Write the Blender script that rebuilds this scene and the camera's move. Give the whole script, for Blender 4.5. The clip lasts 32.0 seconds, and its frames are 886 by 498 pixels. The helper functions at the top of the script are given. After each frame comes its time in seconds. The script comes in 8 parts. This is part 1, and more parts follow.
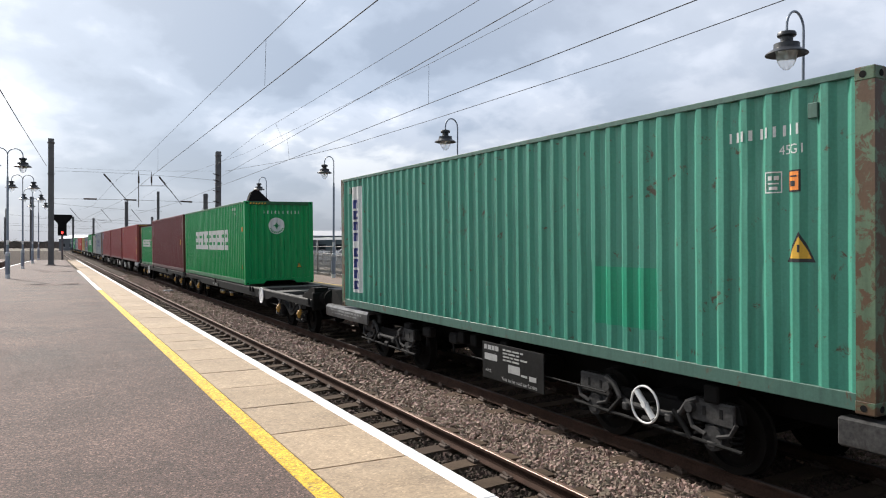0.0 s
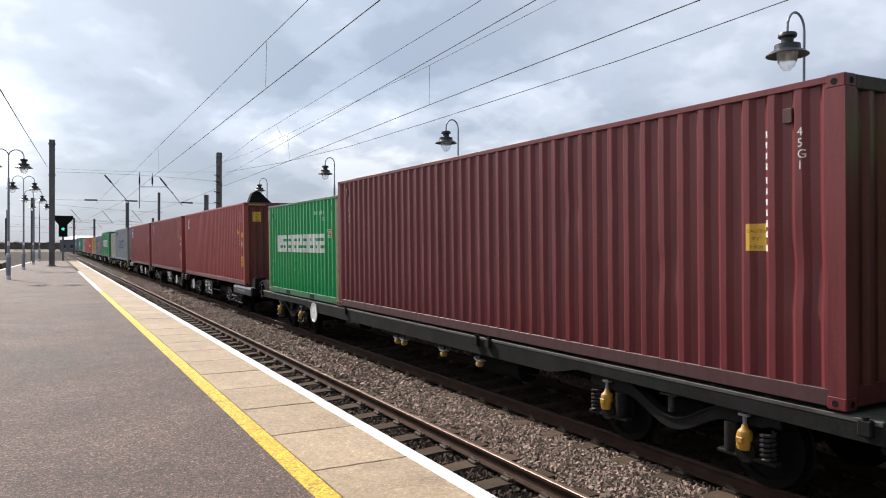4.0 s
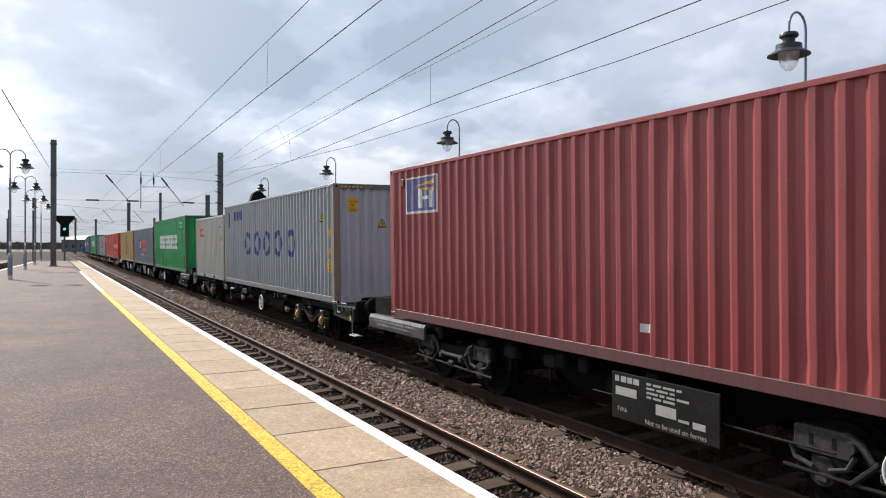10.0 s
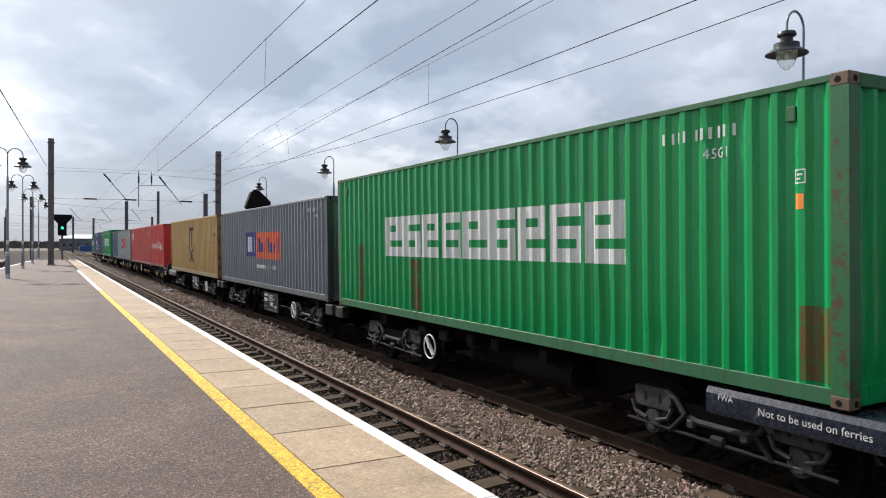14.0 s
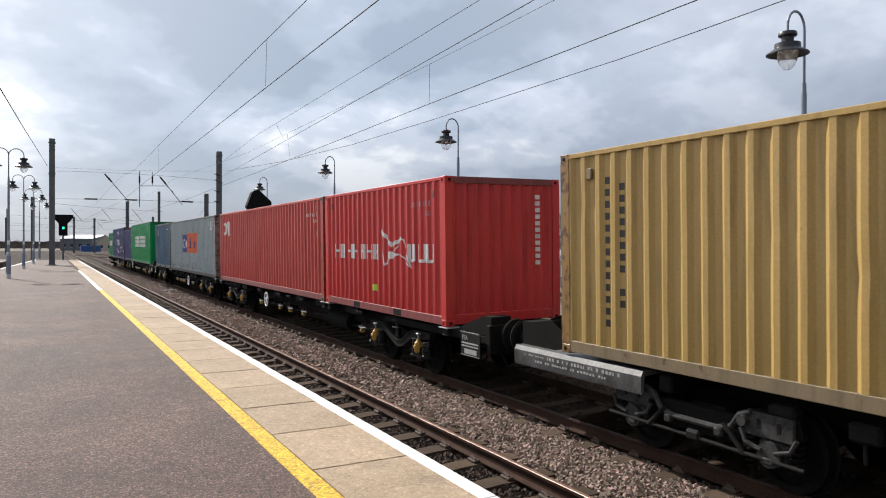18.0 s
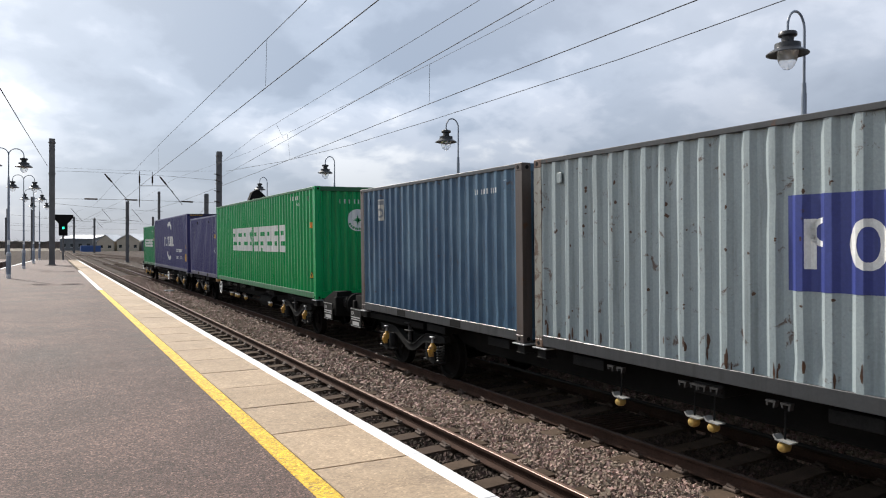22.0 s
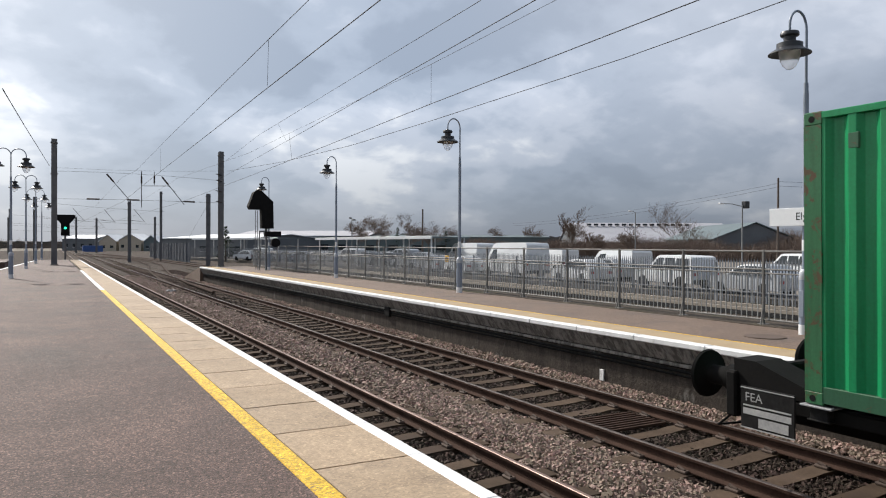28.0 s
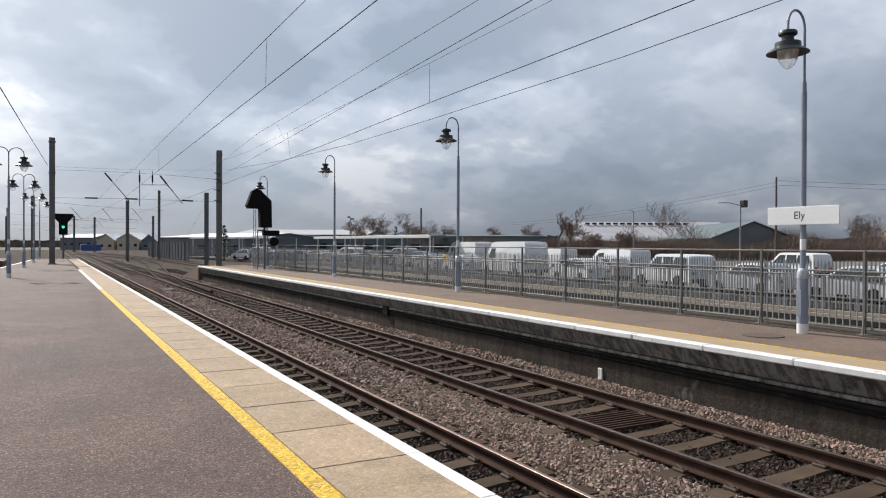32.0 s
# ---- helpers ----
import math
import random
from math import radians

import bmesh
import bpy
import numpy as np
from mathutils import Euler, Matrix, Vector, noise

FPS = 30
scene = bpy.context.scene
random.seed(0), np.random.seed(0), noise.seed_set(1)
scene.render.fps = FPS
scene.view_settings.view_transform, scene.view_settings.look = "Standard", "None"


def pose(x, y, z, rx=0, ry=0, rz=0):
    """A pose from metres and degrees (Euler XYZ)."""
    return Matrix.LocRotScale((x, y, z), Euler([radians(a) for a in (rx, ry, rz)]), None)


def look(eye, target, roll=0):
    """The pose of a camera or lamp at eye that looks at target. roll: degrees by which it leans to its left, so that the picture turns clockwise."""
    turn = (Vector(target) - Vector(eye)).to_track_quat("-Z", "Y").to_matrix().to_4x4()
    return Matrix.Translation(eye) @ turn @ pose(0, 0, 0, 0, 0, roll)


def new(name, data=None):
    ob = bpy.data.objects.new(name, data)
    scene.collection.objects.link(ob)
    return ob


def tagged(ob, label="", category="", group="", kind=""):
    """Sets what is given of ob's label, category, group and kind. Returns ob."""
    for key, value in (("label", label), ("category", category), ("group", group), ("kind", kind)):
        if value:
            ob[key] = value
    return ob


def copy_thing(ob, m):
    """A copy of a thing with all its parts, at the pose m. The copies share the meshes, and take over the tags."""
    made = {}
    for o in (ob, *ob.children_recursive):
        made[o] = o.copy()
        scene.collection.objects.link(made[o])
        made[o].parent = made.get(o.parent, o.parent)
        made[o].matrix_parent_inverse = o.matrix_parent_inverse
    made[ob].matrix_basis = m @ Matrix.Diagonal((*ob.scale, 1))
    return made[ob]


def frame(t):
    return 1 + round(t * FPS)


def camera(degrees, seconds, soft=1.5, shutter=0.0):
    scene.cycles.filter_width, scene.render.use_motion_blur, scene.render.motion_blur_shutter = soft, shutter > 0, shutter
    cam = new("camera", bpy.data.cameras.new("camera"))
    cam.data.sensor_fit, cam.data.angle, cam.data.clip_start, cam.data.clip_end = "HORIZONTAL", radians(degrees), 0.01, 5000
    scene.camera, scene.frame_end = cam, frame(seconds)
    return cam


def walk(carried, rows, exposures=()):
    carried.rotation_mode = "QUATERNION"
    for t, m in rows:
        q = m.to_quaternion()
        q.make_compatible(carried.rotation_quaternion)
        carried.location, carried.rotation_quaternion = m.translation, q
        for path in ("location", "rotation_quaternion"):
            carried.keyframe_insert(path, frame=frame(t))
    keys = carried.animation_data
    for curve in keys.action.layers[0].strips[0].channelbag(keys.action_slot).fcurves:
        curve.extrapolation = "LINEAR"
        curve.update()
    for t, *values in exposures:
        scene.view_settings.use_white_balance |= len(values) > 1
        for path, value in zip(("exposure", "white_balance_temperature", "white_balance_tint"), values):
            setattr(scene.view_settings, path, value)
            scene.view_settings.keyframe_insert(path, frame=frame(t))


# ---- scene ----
# Station platform beside a double track, a container train passing.
# x: across the track, y: along the track, z: up from the rail heads.

# ---- camera ----
EYE = (0.0, 0.0, 2.41)
YAW, PITCH, ROLL = 28.725, -0.412, 0.206
STEP = math.degrees(1.0 / 1271.9)


def aim(sway, dip):
    """The camera's pose, with the tripod head's small sway and dip."""
    a, b = radians(YAW - sway * STEP), radians(PITCH + dip * STEP)
    way = Vector((math.sin(a) * math.cos(b), math.cos(a) * math.cos(b), math.sin(b)))
    return look(EYE, Vector(EYE) + way, ROLL)


cam = camera(63.3, 32.0, 1.1)
walk(cam, [(t, aim(sx, sy)) for t, sx, sy in (
    (0, -1.3, 2), (0.5, 0, 2), (1, -0.3, 2), (2, 0, 2.2), (3, 0, 3.7), (3.5, 0, 3.8), (5.5, -1.2, 4), (6, -1.5, 4.8), (7, -1.3, 4), (8, -1.3, 3.6), (9, -0.6, 4),
    (9.5, 1.3, 4), (10, 2, 3.8), (11, 2, 2.5), (12, 0.3, 2.3), (13, 0, 0.7), (14, -1.3, 1.8), (14.5, -1.2, 1.2), (16.5, -1.3, 2), (17, -1, 2), (18, 0, 2), (19, 0.2, 0.4),
    (20, 0.2, -1), (21, 0, 0.3), (22, 0, 2), (23, 0, 2.1), (24, 0.2, 3.6), (25, 0.4, 3.5), (25.5, 0.2, 3.4), (27.5, 1.6, 2), (28, 3, 2), (28.5, 3, 0.7), (29, 3, 0.3), (30, 2, 0.2), (31, 1.6, 0.2), (32, 0.2, 0.2))],
    exposures=[(0, 0.0), (10, 0.0), (13, -0.06), (17, -0.11), (21, -0.11), (24, -0.01), (25, 0.0), (27, -0.1), (28.5, -0.28), (32, -0.29)])

# ---- world and sun ----
SUN_AZ, SUN_EL = radians(-16), radians(38)   # left of the track's direction
SUN_WAY = Vector((math.sin(SUN_AZ) * math.cos(SUN_EL), math.cos(SUN_AZ) * math.cos(SUN_EL), math.sin(SUN_EL)))


def build_world():
    world = bpy.data.worlds.new("overcast_sky")
    scene.world = world
    world.use_nodes = True
    nt = world.node_tree
    N, L = nt.nodes, nt.links
    N.clear()
    out, bg = N.new("ShaderNodeOutputWorld"), N.new("ShaderNodeBackground")
    tc, sep = N.new("ShaderNodeTexCoord"), N.new("ShaderNodeSeparateXYZ")
    L.new(tc.outputs["Generated"], sep.inputs[0])

    def m(op, a, b=None, clamp=False):
        n = N.new("ShaderNodeMath")
        n.operation, n.use_clamp = op, clamp
        for i, v in enumerate((a, b)):
            if v is None:
                continue
            if isinstance(v, (int, float)):
                n.inputs[i].default_value = v
            else:
                L.new(v, n.inputs[i])
        return n.outputs[0]

    def ramp(v, stops):
        n = N.new("ShaderNodeValToRGB")
        n.color_ramp.interpolation = "EASE"
        els = n.color_ramp.elements
        while len(els) < len(stops):
            els.new(0.5)
        for e, (p, c) in zip(els, stops):
            e.position, e.color = p, (*c, 1)
        L.new(v, n.inputs[0])
        return n.outputs[0]

    def mix(f, a, b):
        n = N.new("ShaderNodeMix")
        n.data_type = "RGBA"
        for i, v in ((0, f), (6, a), (7, b)):
            if isinstance(v, (int, float)):
                n.inputs[i].default_value = v
            elif isinstance(v, tuple):
                n.inputs[i].default_value = (*v, 1)
            else:
                L.new(v, n.inputs[i])
        return n.outputs[2]

    up = m("MAXIMUM", sep.outputs[2], 0.0)
    den = m("ADD", up, 0.42)
    comb = N.new("ShaderNodeCombineXYZ")
    L.new(m("DIVIDE", sep.outputs[0], den), comb.inputs[0])
    L.new(m("DIVIDE", sep.outputs[1], den), comb.inputs[1])

    def cloud(scale, detail, rough, off, dist=0.3):
        mp = N.new("ShaderNodeMapping")
        mp.inputs["Location"].default_value = off
        L.new(comb.outputs[0], mp.inputs[0])
        n = N.new("ShaderNodeTexNoise")
        n.inputs["Scale"].default_value, n.inputs["Detail"].default_value = scale, detail
        n.inputs["Roughness"].default_value, n.inputs["Distortion"].default_value = rough, dist
        L.new(mp.outputs[0], n.inputs["Vector"])
        return n.outputs["Fac"]

    big, mid = cloud(1.9, 4, 0.5, (3.1, 1.7, 0), 0.2), cloud(4.6, 7, 0.52, (7.3, 2.2, 0), 0.2)
    puff = cloud(11.0, 8, 0.58, (1.3, 5.2, 0), 0.35)
    mass = m("ADD", m("ADD", m("MULTIPLY", big, 0.62), m("MULTIPLY", mid, 0.32)), m("MULTIPLY", m("SUBTRACT", puff, 0.42), 0.10))
    cover = ramp(mass, [(0.395, (0.28, 0.37, 0.525)), (0.465, (0.42, 0.52, 0.69)), (0.53, (0.70, 0.785, 0.95)), (0.595, (1.25, 1.29, 1.36))])
    # brightness around the veiled sun, dimmer to the right
    dot = N.new("ShaderNodeVectorMath")
    dot.operation = "DOT_PRODUCT"
    L.new(tc.outputs["Generated"], dot.inputs[0])
    dot.inputs[1].default_value = Vector((-0.72, 0.42, 0.55)).normalized()   # the thin, bright part of the cloud
    near = m("MULTIPLY", m("ADD", dot.outputs["Value"], 1.0), 0.5)
    glow = m("POWER", near, 4.2)
    veil = mix(m("MULTIPLY", glow, 0.9, True), cover, (1.5, 1.54, 1.58))
    # a thinner, brighter part high over the far platform
    thin_dir = N.new("ShaderNodeVectorMath")
    thin_dir.operation = "DOT_PRODUCT"
    L.new(tc.outputs["Generated"], thin_dir.inputs[0])
    thin_dir.inputs[1].default_value = Vector((0.74, 0.56, 0.36)).normalized()
    veil = mix(m("MULTIPLY", m("POWER", m("MAXIMUM", thin_dir.outputs["Value"], 0.0), 18.0), 0.42), veil, (1.12, 1.15, 1.23))
    reach = m("ADD", m("MULTIPLY", near, 6.0), 1.6)
    haze = m("MULTIPLY", m("SUBTRACT", 1.0, m("MULTIPLY", up, reach, True)), 0.86)
    lowside = mix(m("POWER", near, 2.3), (0.08, 0.108, 0.165), (0.93, 1.0, 1.12))
    cloudy = mix(haze, veil, lowside)
    # thicker cloud, and so less light, away from the sun
    side = N.new("ShaderNodeVectorMath")
    side.operation = "SCALE"
    L.new(cloudy, side.inputs[0])
    ahead = N.new("ShaderNodeVectorMath")
    ahead.operation = "DOT_PRODUCT"
    L.new(tc.outputs["Generated"], ahead.inputs[0])
    ahead.inputs[1].default_value = Vector((0.12, 0.95, 0.3)).normalized()
    L.new(m("ADD", m("MULTIPLY", m("MULTIPLY", m("ADD", ahead.outputs["Value"], 1.0), 0.5), 0.42), 0.60), side.inputs["Scale"])
    cloudy = side.outputs[0]
    sky = N.new("ShaderNodeTexSky")
    sky.sky_type, sky.sun_disc = "NISHITA", False
    sky.sun_elevation, sky.sun_rotation = SUN_EL, SUN_AZ
    thin = N.new("ShaderNodeVectorMath")
    thin.operation = "SCALE"
    L.new(sky.outputs[0], thin.inputs[0])
    thin.inputs["Scale"].default_value = 0.10
    L.new(mix(0.9, thin.outputs[0], cloudy), bg.inputs["Color"])
    bg.inputs["Strength"].default_value = 1.0
    L.new(bg.outputs[0], out.inputs[0])


build_world()
sun = new("sun", bpy.data.lights.new("sun", "SUN"))
sun.data.energy, sun.data.angle, sun.data.color = 6.4, radians(2.0), (1.0, 0.94, 0.86)
sun.matrix_world = look(SUN_WAY * 50, (0, 0, 0))

# ---- materials ----


def _tree(name):
    m = bpy.data.materials.new(name)
    m.use_nodes = True
    nt = m.node_tree
    return m, nt, nt.nodes["Principled BSDF"]


def _math(nt, op, a, b, clamp=False):
    n = nt.nodes.new("ShaderNodeMath")
    n.operation, n.use_clamp = op, clamp
    for i, v in enumerate((a, b)):
        if isinstance(v, (int, float)):
            n.inputs[i].default_value = v
        else:
            nt.links.new(v, n.inputs[i])
    return n.outputs[0]


def _mix(nt, f, a, b):
    n = nt.nodes.new("ShaderNodeMix")
    n.data_type = "RGBA"
    for i, v in ((0, f), (6, a), (7, b)):
        if isinstance(v, (int, float)):
            n.inputs[i].default_value = v
        elif isinstance(v, tuple):
            n.inputs[i].default_value = (*v[:3], 1)
        else:
            nt.links.new(v, n.inputs[i])
    return n.outputs[2]


def _coords(nt, jitter=True, stretch=None):
    tc = nt.nodes.new("ShaderNodeTexCoord")
    v = tc.outputs["Object"]
    if jitter:
        info, mul, add = nt.nodes.new("ShaderNodeObjectInfo"), nt.nodes.new("ShaderNodeVectorMath"), nt.nodes.new("ShaderNodeVectorMath")
        mul.operation, add.operation = "MULTIPLY", "ADD"
        nt.links.new(info.outputs["Random"], mul.inputs[0])
        mul.inputs[1].default_value = (31.0, 57.0, 43.0)
        nt.links.new(v, add.inputs[0])
        nt.links.new(mul.outputs[0], add.inputs[1])
        v = add.outputs[0]
    if stretch:
        mp = nt.nodes.new("ShaderNodeMapping")
        mp.inputs["Scale"].default_value = stretch
        nt.links.new(v, mp.inputs[0])
        v = mp.outputs[0]
    return v


def _noise(nt, v, scale, detail=4, rough=0.55, dist=0.0):
    n = nt.nodes.new("ShaderNodeTexNoise")
    n.inputs["Scale"].default_value, n.inputs["Detail"].default_value = scale, detail
    n.inputs["Roughness"].default_value, n.inputs["Distortion"].default_value = rough, dist
    nt.links.new(v, n.inputs["Vector"])
    return n.outputs["Fac"]


def _step(nt, v, lo, hi):
    n = nt.nodes.new("ShaderNodeMapRange")
    n.inputs["From Min"].default_value, n.inputs["From Max"].default_value = lo, hi
    nt.links.new(v, n.inputs["Value"])
    return n.outputs["Result"]


def surf(name, c1, c2, rough=0.7, metal=0.0, big=1.2, fine=30.0, bump=0.25, depth=0.01, stain=None, stain_at=(0.55, 0.7), stain_scale=0.6, jitter=True, spread=0.0, island=0.0, grain=0.5, speckle=None, runs=None, mottle=()):
    """A surface of two colours at two scales, with fine relief and optional stains."""
    m, nt, b = _tree(name)
    v = _coords(nt, jitter)
    nb, nf = _noise(nt, v, big, 5), _noise(nt, v, fine, 3, 0.7)
    f = _math(nt, "ADD", _math(nt, "MULTIPLY", nb, 1 - grain), _math(nt, "MULTIPLY", nf, grain))
    col = _mix(nt, _step(nt, f, 0.34, 0.66), c1, c2)
    if stain:
        ns = _noise(nt, v, stain_scale, 7, 0.65, 0.4)
        col = _mix(nt, _math(nt, "MULTIPLY", _step(nt, ns, *stain_at), 0.85, True), col, stain)
    if runs:
        nr = _noise(nt, _coords(nt, jitter, (2.5, 2.5, 0.25)), runs[0], 6, 0.65, 0.3)
        col = _mix(nt, _math(nt, "MULTIPLY", _step(nt, nr, 0.47, 0.58), runs[1], True), col, runs[2])
    if speckle:
        vor = nt.nodes.new("ShaderNodeTexVoronoi")
        vor.inputs["Scale"].default_value = speckle[0]
        nt.links.new(v, vor.inputs["Vector"])
        sepc = nt.nodes.new("ShaderNodeSeparateColor")
        nt.links.new(vor.outputs["Color"], sepc.inputs[0])
        hs = nt.nodes.new("ShaderNodeHueSaturation")
        bright = _step(nt, sepc.outputs[1], 0.86, 0.9)
        lift = _math(nt, "MULTIPLY", bright, speckle[2] if len(speckle) > 2 else 0.0)
        nt.links.new(_math(nt, "ADD", lift, _math(nt, "ADD", _math(nt, "MULTIPLY", sepc.outputs[0], 2 * speckle[1]), 1 - speckle[1])), hs.inputs["Value"])
        nt.links.new(col, hs.inputs["Color"])
        col = hs.outputs[0]
    for scale, amount in mottle:
        hm = nt.nodes.new("ShaderNodeHueSaturation")
        patchy = _step(nt, _noise(nt, v, scale, 5, 0.6), 0.3, 0.7)
        nt.links.new(_math(nt, "ADD", _math(nt, "MULTIPLY", patchy, 2 * amount), 1 - amount), hm.inputs["Value"])
        nt.links.new(col, hm.inputs["Color"])
        col = hm.outputs[0]
    if spread:
        info = nt.nodes.new("ShaderNodeObjectInfo")
        hsv = nt.nodes.new("ShaderNodeHueSaturation")
        nt.links.new(_math(nt, "ADD", _math(nt, "MULTIPLY", info.outputs["Random"], 2 * spread), 1 - spread), hsv.inputs["Value"])
        nt.links.new(col, hsv.inputs["Color"])
        col = hsv.outputs[0]
    if island:
        geo = nt.nodes.new("ShaderNodeNewGeometry")
        hsv = nt.nodes.new("ShaderNodeHueSaturation")
        nt.links.new(_math(nt, "ADD", _math(nt, "MULTIPLY", geo.outputs["Random Per Island"], 2 * island), 1 - island), hsv.inputs["Value"])
        nt.links.new(_math(nt, "ADD", _math(nt, "MULTIPLY", geo.outputs["Random Per Island"], -0.06), 0.53), hsv.inputs["Hue"])
        nt.links.new(col, hsv.inputs["Color"])
        col = hsv.outputs[0]
    nt.links.new(col, b.inputs["Base Color"])
    nt.links.new(_math(nt, "ADD", _math(nt, "MULTIPLY", nf, 0.25), rough - 0.12, True), b.inputs["Roughness"])
    b.inputs["Metallic"].default_value = metal
    if max(c2) < 0.1 and metal < 0.1 and rough > 0.5:
        b.inputs["Specular IOR Level"].default_value = 0.12    # soot and grease take the gloss off
    if bump:
        bp = nt.nodes.new("ShaderNodeBump")
        bp.inputs["Strength"].default_value, bp.inputs["Distance"].default_value = bump, depth
        nt.links.new(nf, bp.inputs["Height"])
        nt.links.new(bp.outputs[0], b.inputs["Normal"])
    return m


PAINTS = {}


def paint(name, c, rust=0.12, fade=0.15, rough=0.40, rusty=(0.095, 0.048, 0.028), light=None):
    """Weathered paint on steel sheet: sun-faded patches, run-off streaks, rust spots, dents."""
    m, nt, b = _tree(name)
    PAINTS[m.name] = c
    v, s = _coords(nt), _coords(nt, True, (3.0, 3.0, 0.22))
    nb, ns, nf = _noise(nt, v, 0.9, 5), _noise(nt, s, 2.6, 5, 0.6), _noise(nt, v, 38, 3, 0.7)
    pale = light or tuple(min(1, x * 1.06 + 0.05) for x in c)
    dark = tuple(x * 0.58 for x in c)
    col = _mix(nt, _math(nt, "MULTIPLY", _step(nt, nb, 0.35, 0.7), fade * 2.0), c, pale)
    col = _mix(nt, _math(nt, "MULTIPLY", _step(nt, ns, 0.5, 0.72), 0.7), col, dark)
    if rust:
        nr = _noise(nt, v, 5.5, 8, 0.7, 0.5)
        spots = _step(nt, nr, 0.74 - rust, 0.80 - rust)
        runs = _step(nt, _noise(nt, s, 4.2, 6, 0.65, 0.2), 0.86 - rust, 0.95 - rust)
        col = _mix(nt, _math(nt, "MULTIPLY", spots, 0.9, True), col, rusty)
        col = _mix(nt, _math(nt, "MULTIPLY", runs, 0.55, True), col, tuple(x * 1.4 for x in rusty))
    grit = nt.nodes.new("ShaderNodeHueSaturation")
    nt.links.new(_math(nt, "ADD", _math(nt, "MULTIPLY", nf, 0.5), 0.75), grit.inputs["Value"])
    nt.links.new(col, grit.inputs["Color"])
    nt.links.new(grit.outputs[0], b.inputs["Base Color"])
    nt.links.new(_math(nt, "ADD", _math(nt, "MULTIPLY", ns, 0.24), rough - 0.13, True), b.inputs["Roughness"])
    bp = nt.nodes.new("ShaderNodeBump")
    b.inputs["Specular IOR Level"].default_value = 0.38
    bp.inputs["Strength"].default_value, bp.inputs["Distance"].default_value = 0.45, 0.012
    nt.links.new(_math(nt, "ADD", _noise(nt, v, 2.4, 4, 0.6), _math(nt, "MULTIPLY", _noise(nt, s, 2.2, 3, 0.5, 0.3), 0.9)), bp.inputs["Height"])
    nt.links.new(bp.outputs[0], b.inputs["Normal"])
    return m


def glass(name, tint, rough=0.05):
    m, nt, b = _tree(name)
    b.inputs["Base Color"].default_value = (*tint, 1)
    b.inputs["Roughness"].default_value = rough
    b.inputs["Transmission Weight"].default_value = 0.72
    b.inputs["IOR"].default_value = 1.06
    return m


def glow(name, c, power):
    m, nt, b = _tree(name)
    b.inputs["Base Color"].default_value = (*c, 1)
    b.inputs["Emission Color"].default_value = (*c, 1)
    b.inputs["Emission Strength"].default_value = power
    return m


ASPHALT = surf("platform_asphalt", (0.0495, 0.0288, 0.0233), (0.1065, 0.064, 0.052), 0.8, 0, 0.8, 70, 1.0, 0.014, (0.05, 0.034, 0.029), (0.50, 0.64), 0.45, False, grain=0.55, speckle=(85, 0.6, 1.5), mottle=((28, 0.28), (6.0, 0.16), (0.22, 0.14)))
ASPHALT_FAR = surf("far_platform_asphalt", (0.115, 0.077, 0.056), (0.175, 0.122, 0.09), 0.8, 0, 0.7, 60, 0.5, 0.008, (0.085, 0.068, 0.06), (0.52, 0.70), 0.9, False, speckle=(40, 0.3))
COPING = surf("buff_concrete_slab", (0.28, 0.202, 0.128), (0.36, 0.27, 0.182), 0.8, 0, 1.6, 60, 0.5, 0.006, (0.20, 0.146, 0.098), (0.54, 0.74), 1.6, True, 0.08, speckle=(60, 0.16, 0.25), mottle=((14, 0.10), (2.2, 0.10)))
YELLOW = surf("worn_yellow_line_paint", (0.48, 0.285, 0.012), (0.74, 0.46, 0.02), 0.7, 0, 6, 60, 1.0, 0.012, (0.22, 0.15, 0.05), (0.59, 0.64), 17.0, speckle=(60, 0.35, 0.5))
WHITE = surf("white_edge_paint", (0.62, 0.62, 0.62), (0.78, 0.78, 0.78), 0.55, 0, 3, 70, 0.4, 0.005, (0.36, 0.34, 0.31), (0.60, 0.70), 4.0)
BUFF = surf("buff_tactile_strip", (0.30, 0.22, 0.125), (0.40, 0.30, 0.18), 0.85, 0, 2, 40, 0.4, 0.006)
BALLAST = surf("ballast_bed", (0.025, 0.019, 0.015), (0.085, 0.065, 0.053), 0.95, 0, 3, 26, 1.0, 0.03, None, jitter=False, speckle=(26, 0.55))
STONE_OILY = surf("oil_stained_ballast_stone", (0.020, 0.015, 0.012), (0.080, 0.058, 0.046), 0.8, 0, 5, 40, 0.4, 0.006, None, jitter=False, island=0.4)
STONE = surf("ballast_stone", (0.122, 0.084, 0.065), (0.35, 0.26, 0.208), 0.85, 0, 5, 40, 0.4, 0.006, None, jitter=False, island=0.38)
SLEEPER = surf("weathered_sleeper", (0.046, 0.032, 0.0225), (0.096, 0.068, 0.049), 0.9, 0, 3, 30, 0.5, 0.006, (0.07, 0.05, 0.04), (0.52, 0.66), 2.0, True, 0.2)
RAIL_RUST = surf("rusty_rail_web", (0.028, 0.0165, 0.0125), (0.07, 0.041, 0.031), 0.9, 0.0, 3, 40, 0.4, 0.004)
RAIL_TOP = surf("worn_rail_head", (0.17, 0.105, 0.078), (0.28, 0.185, 0.142), 0.4, 0.35, 2, 40, 0.05, 0.001)
# dull heads of the far track, darkened so the colour holds the train's shade
RAIL_DULL_SHADED = surf("dull_shaded_rail_head", (0.035, 0.024, 0.02), (0.07, 0.05, 0.042), 0.6, 0.15, 2, 40, 0.05, 0.001)
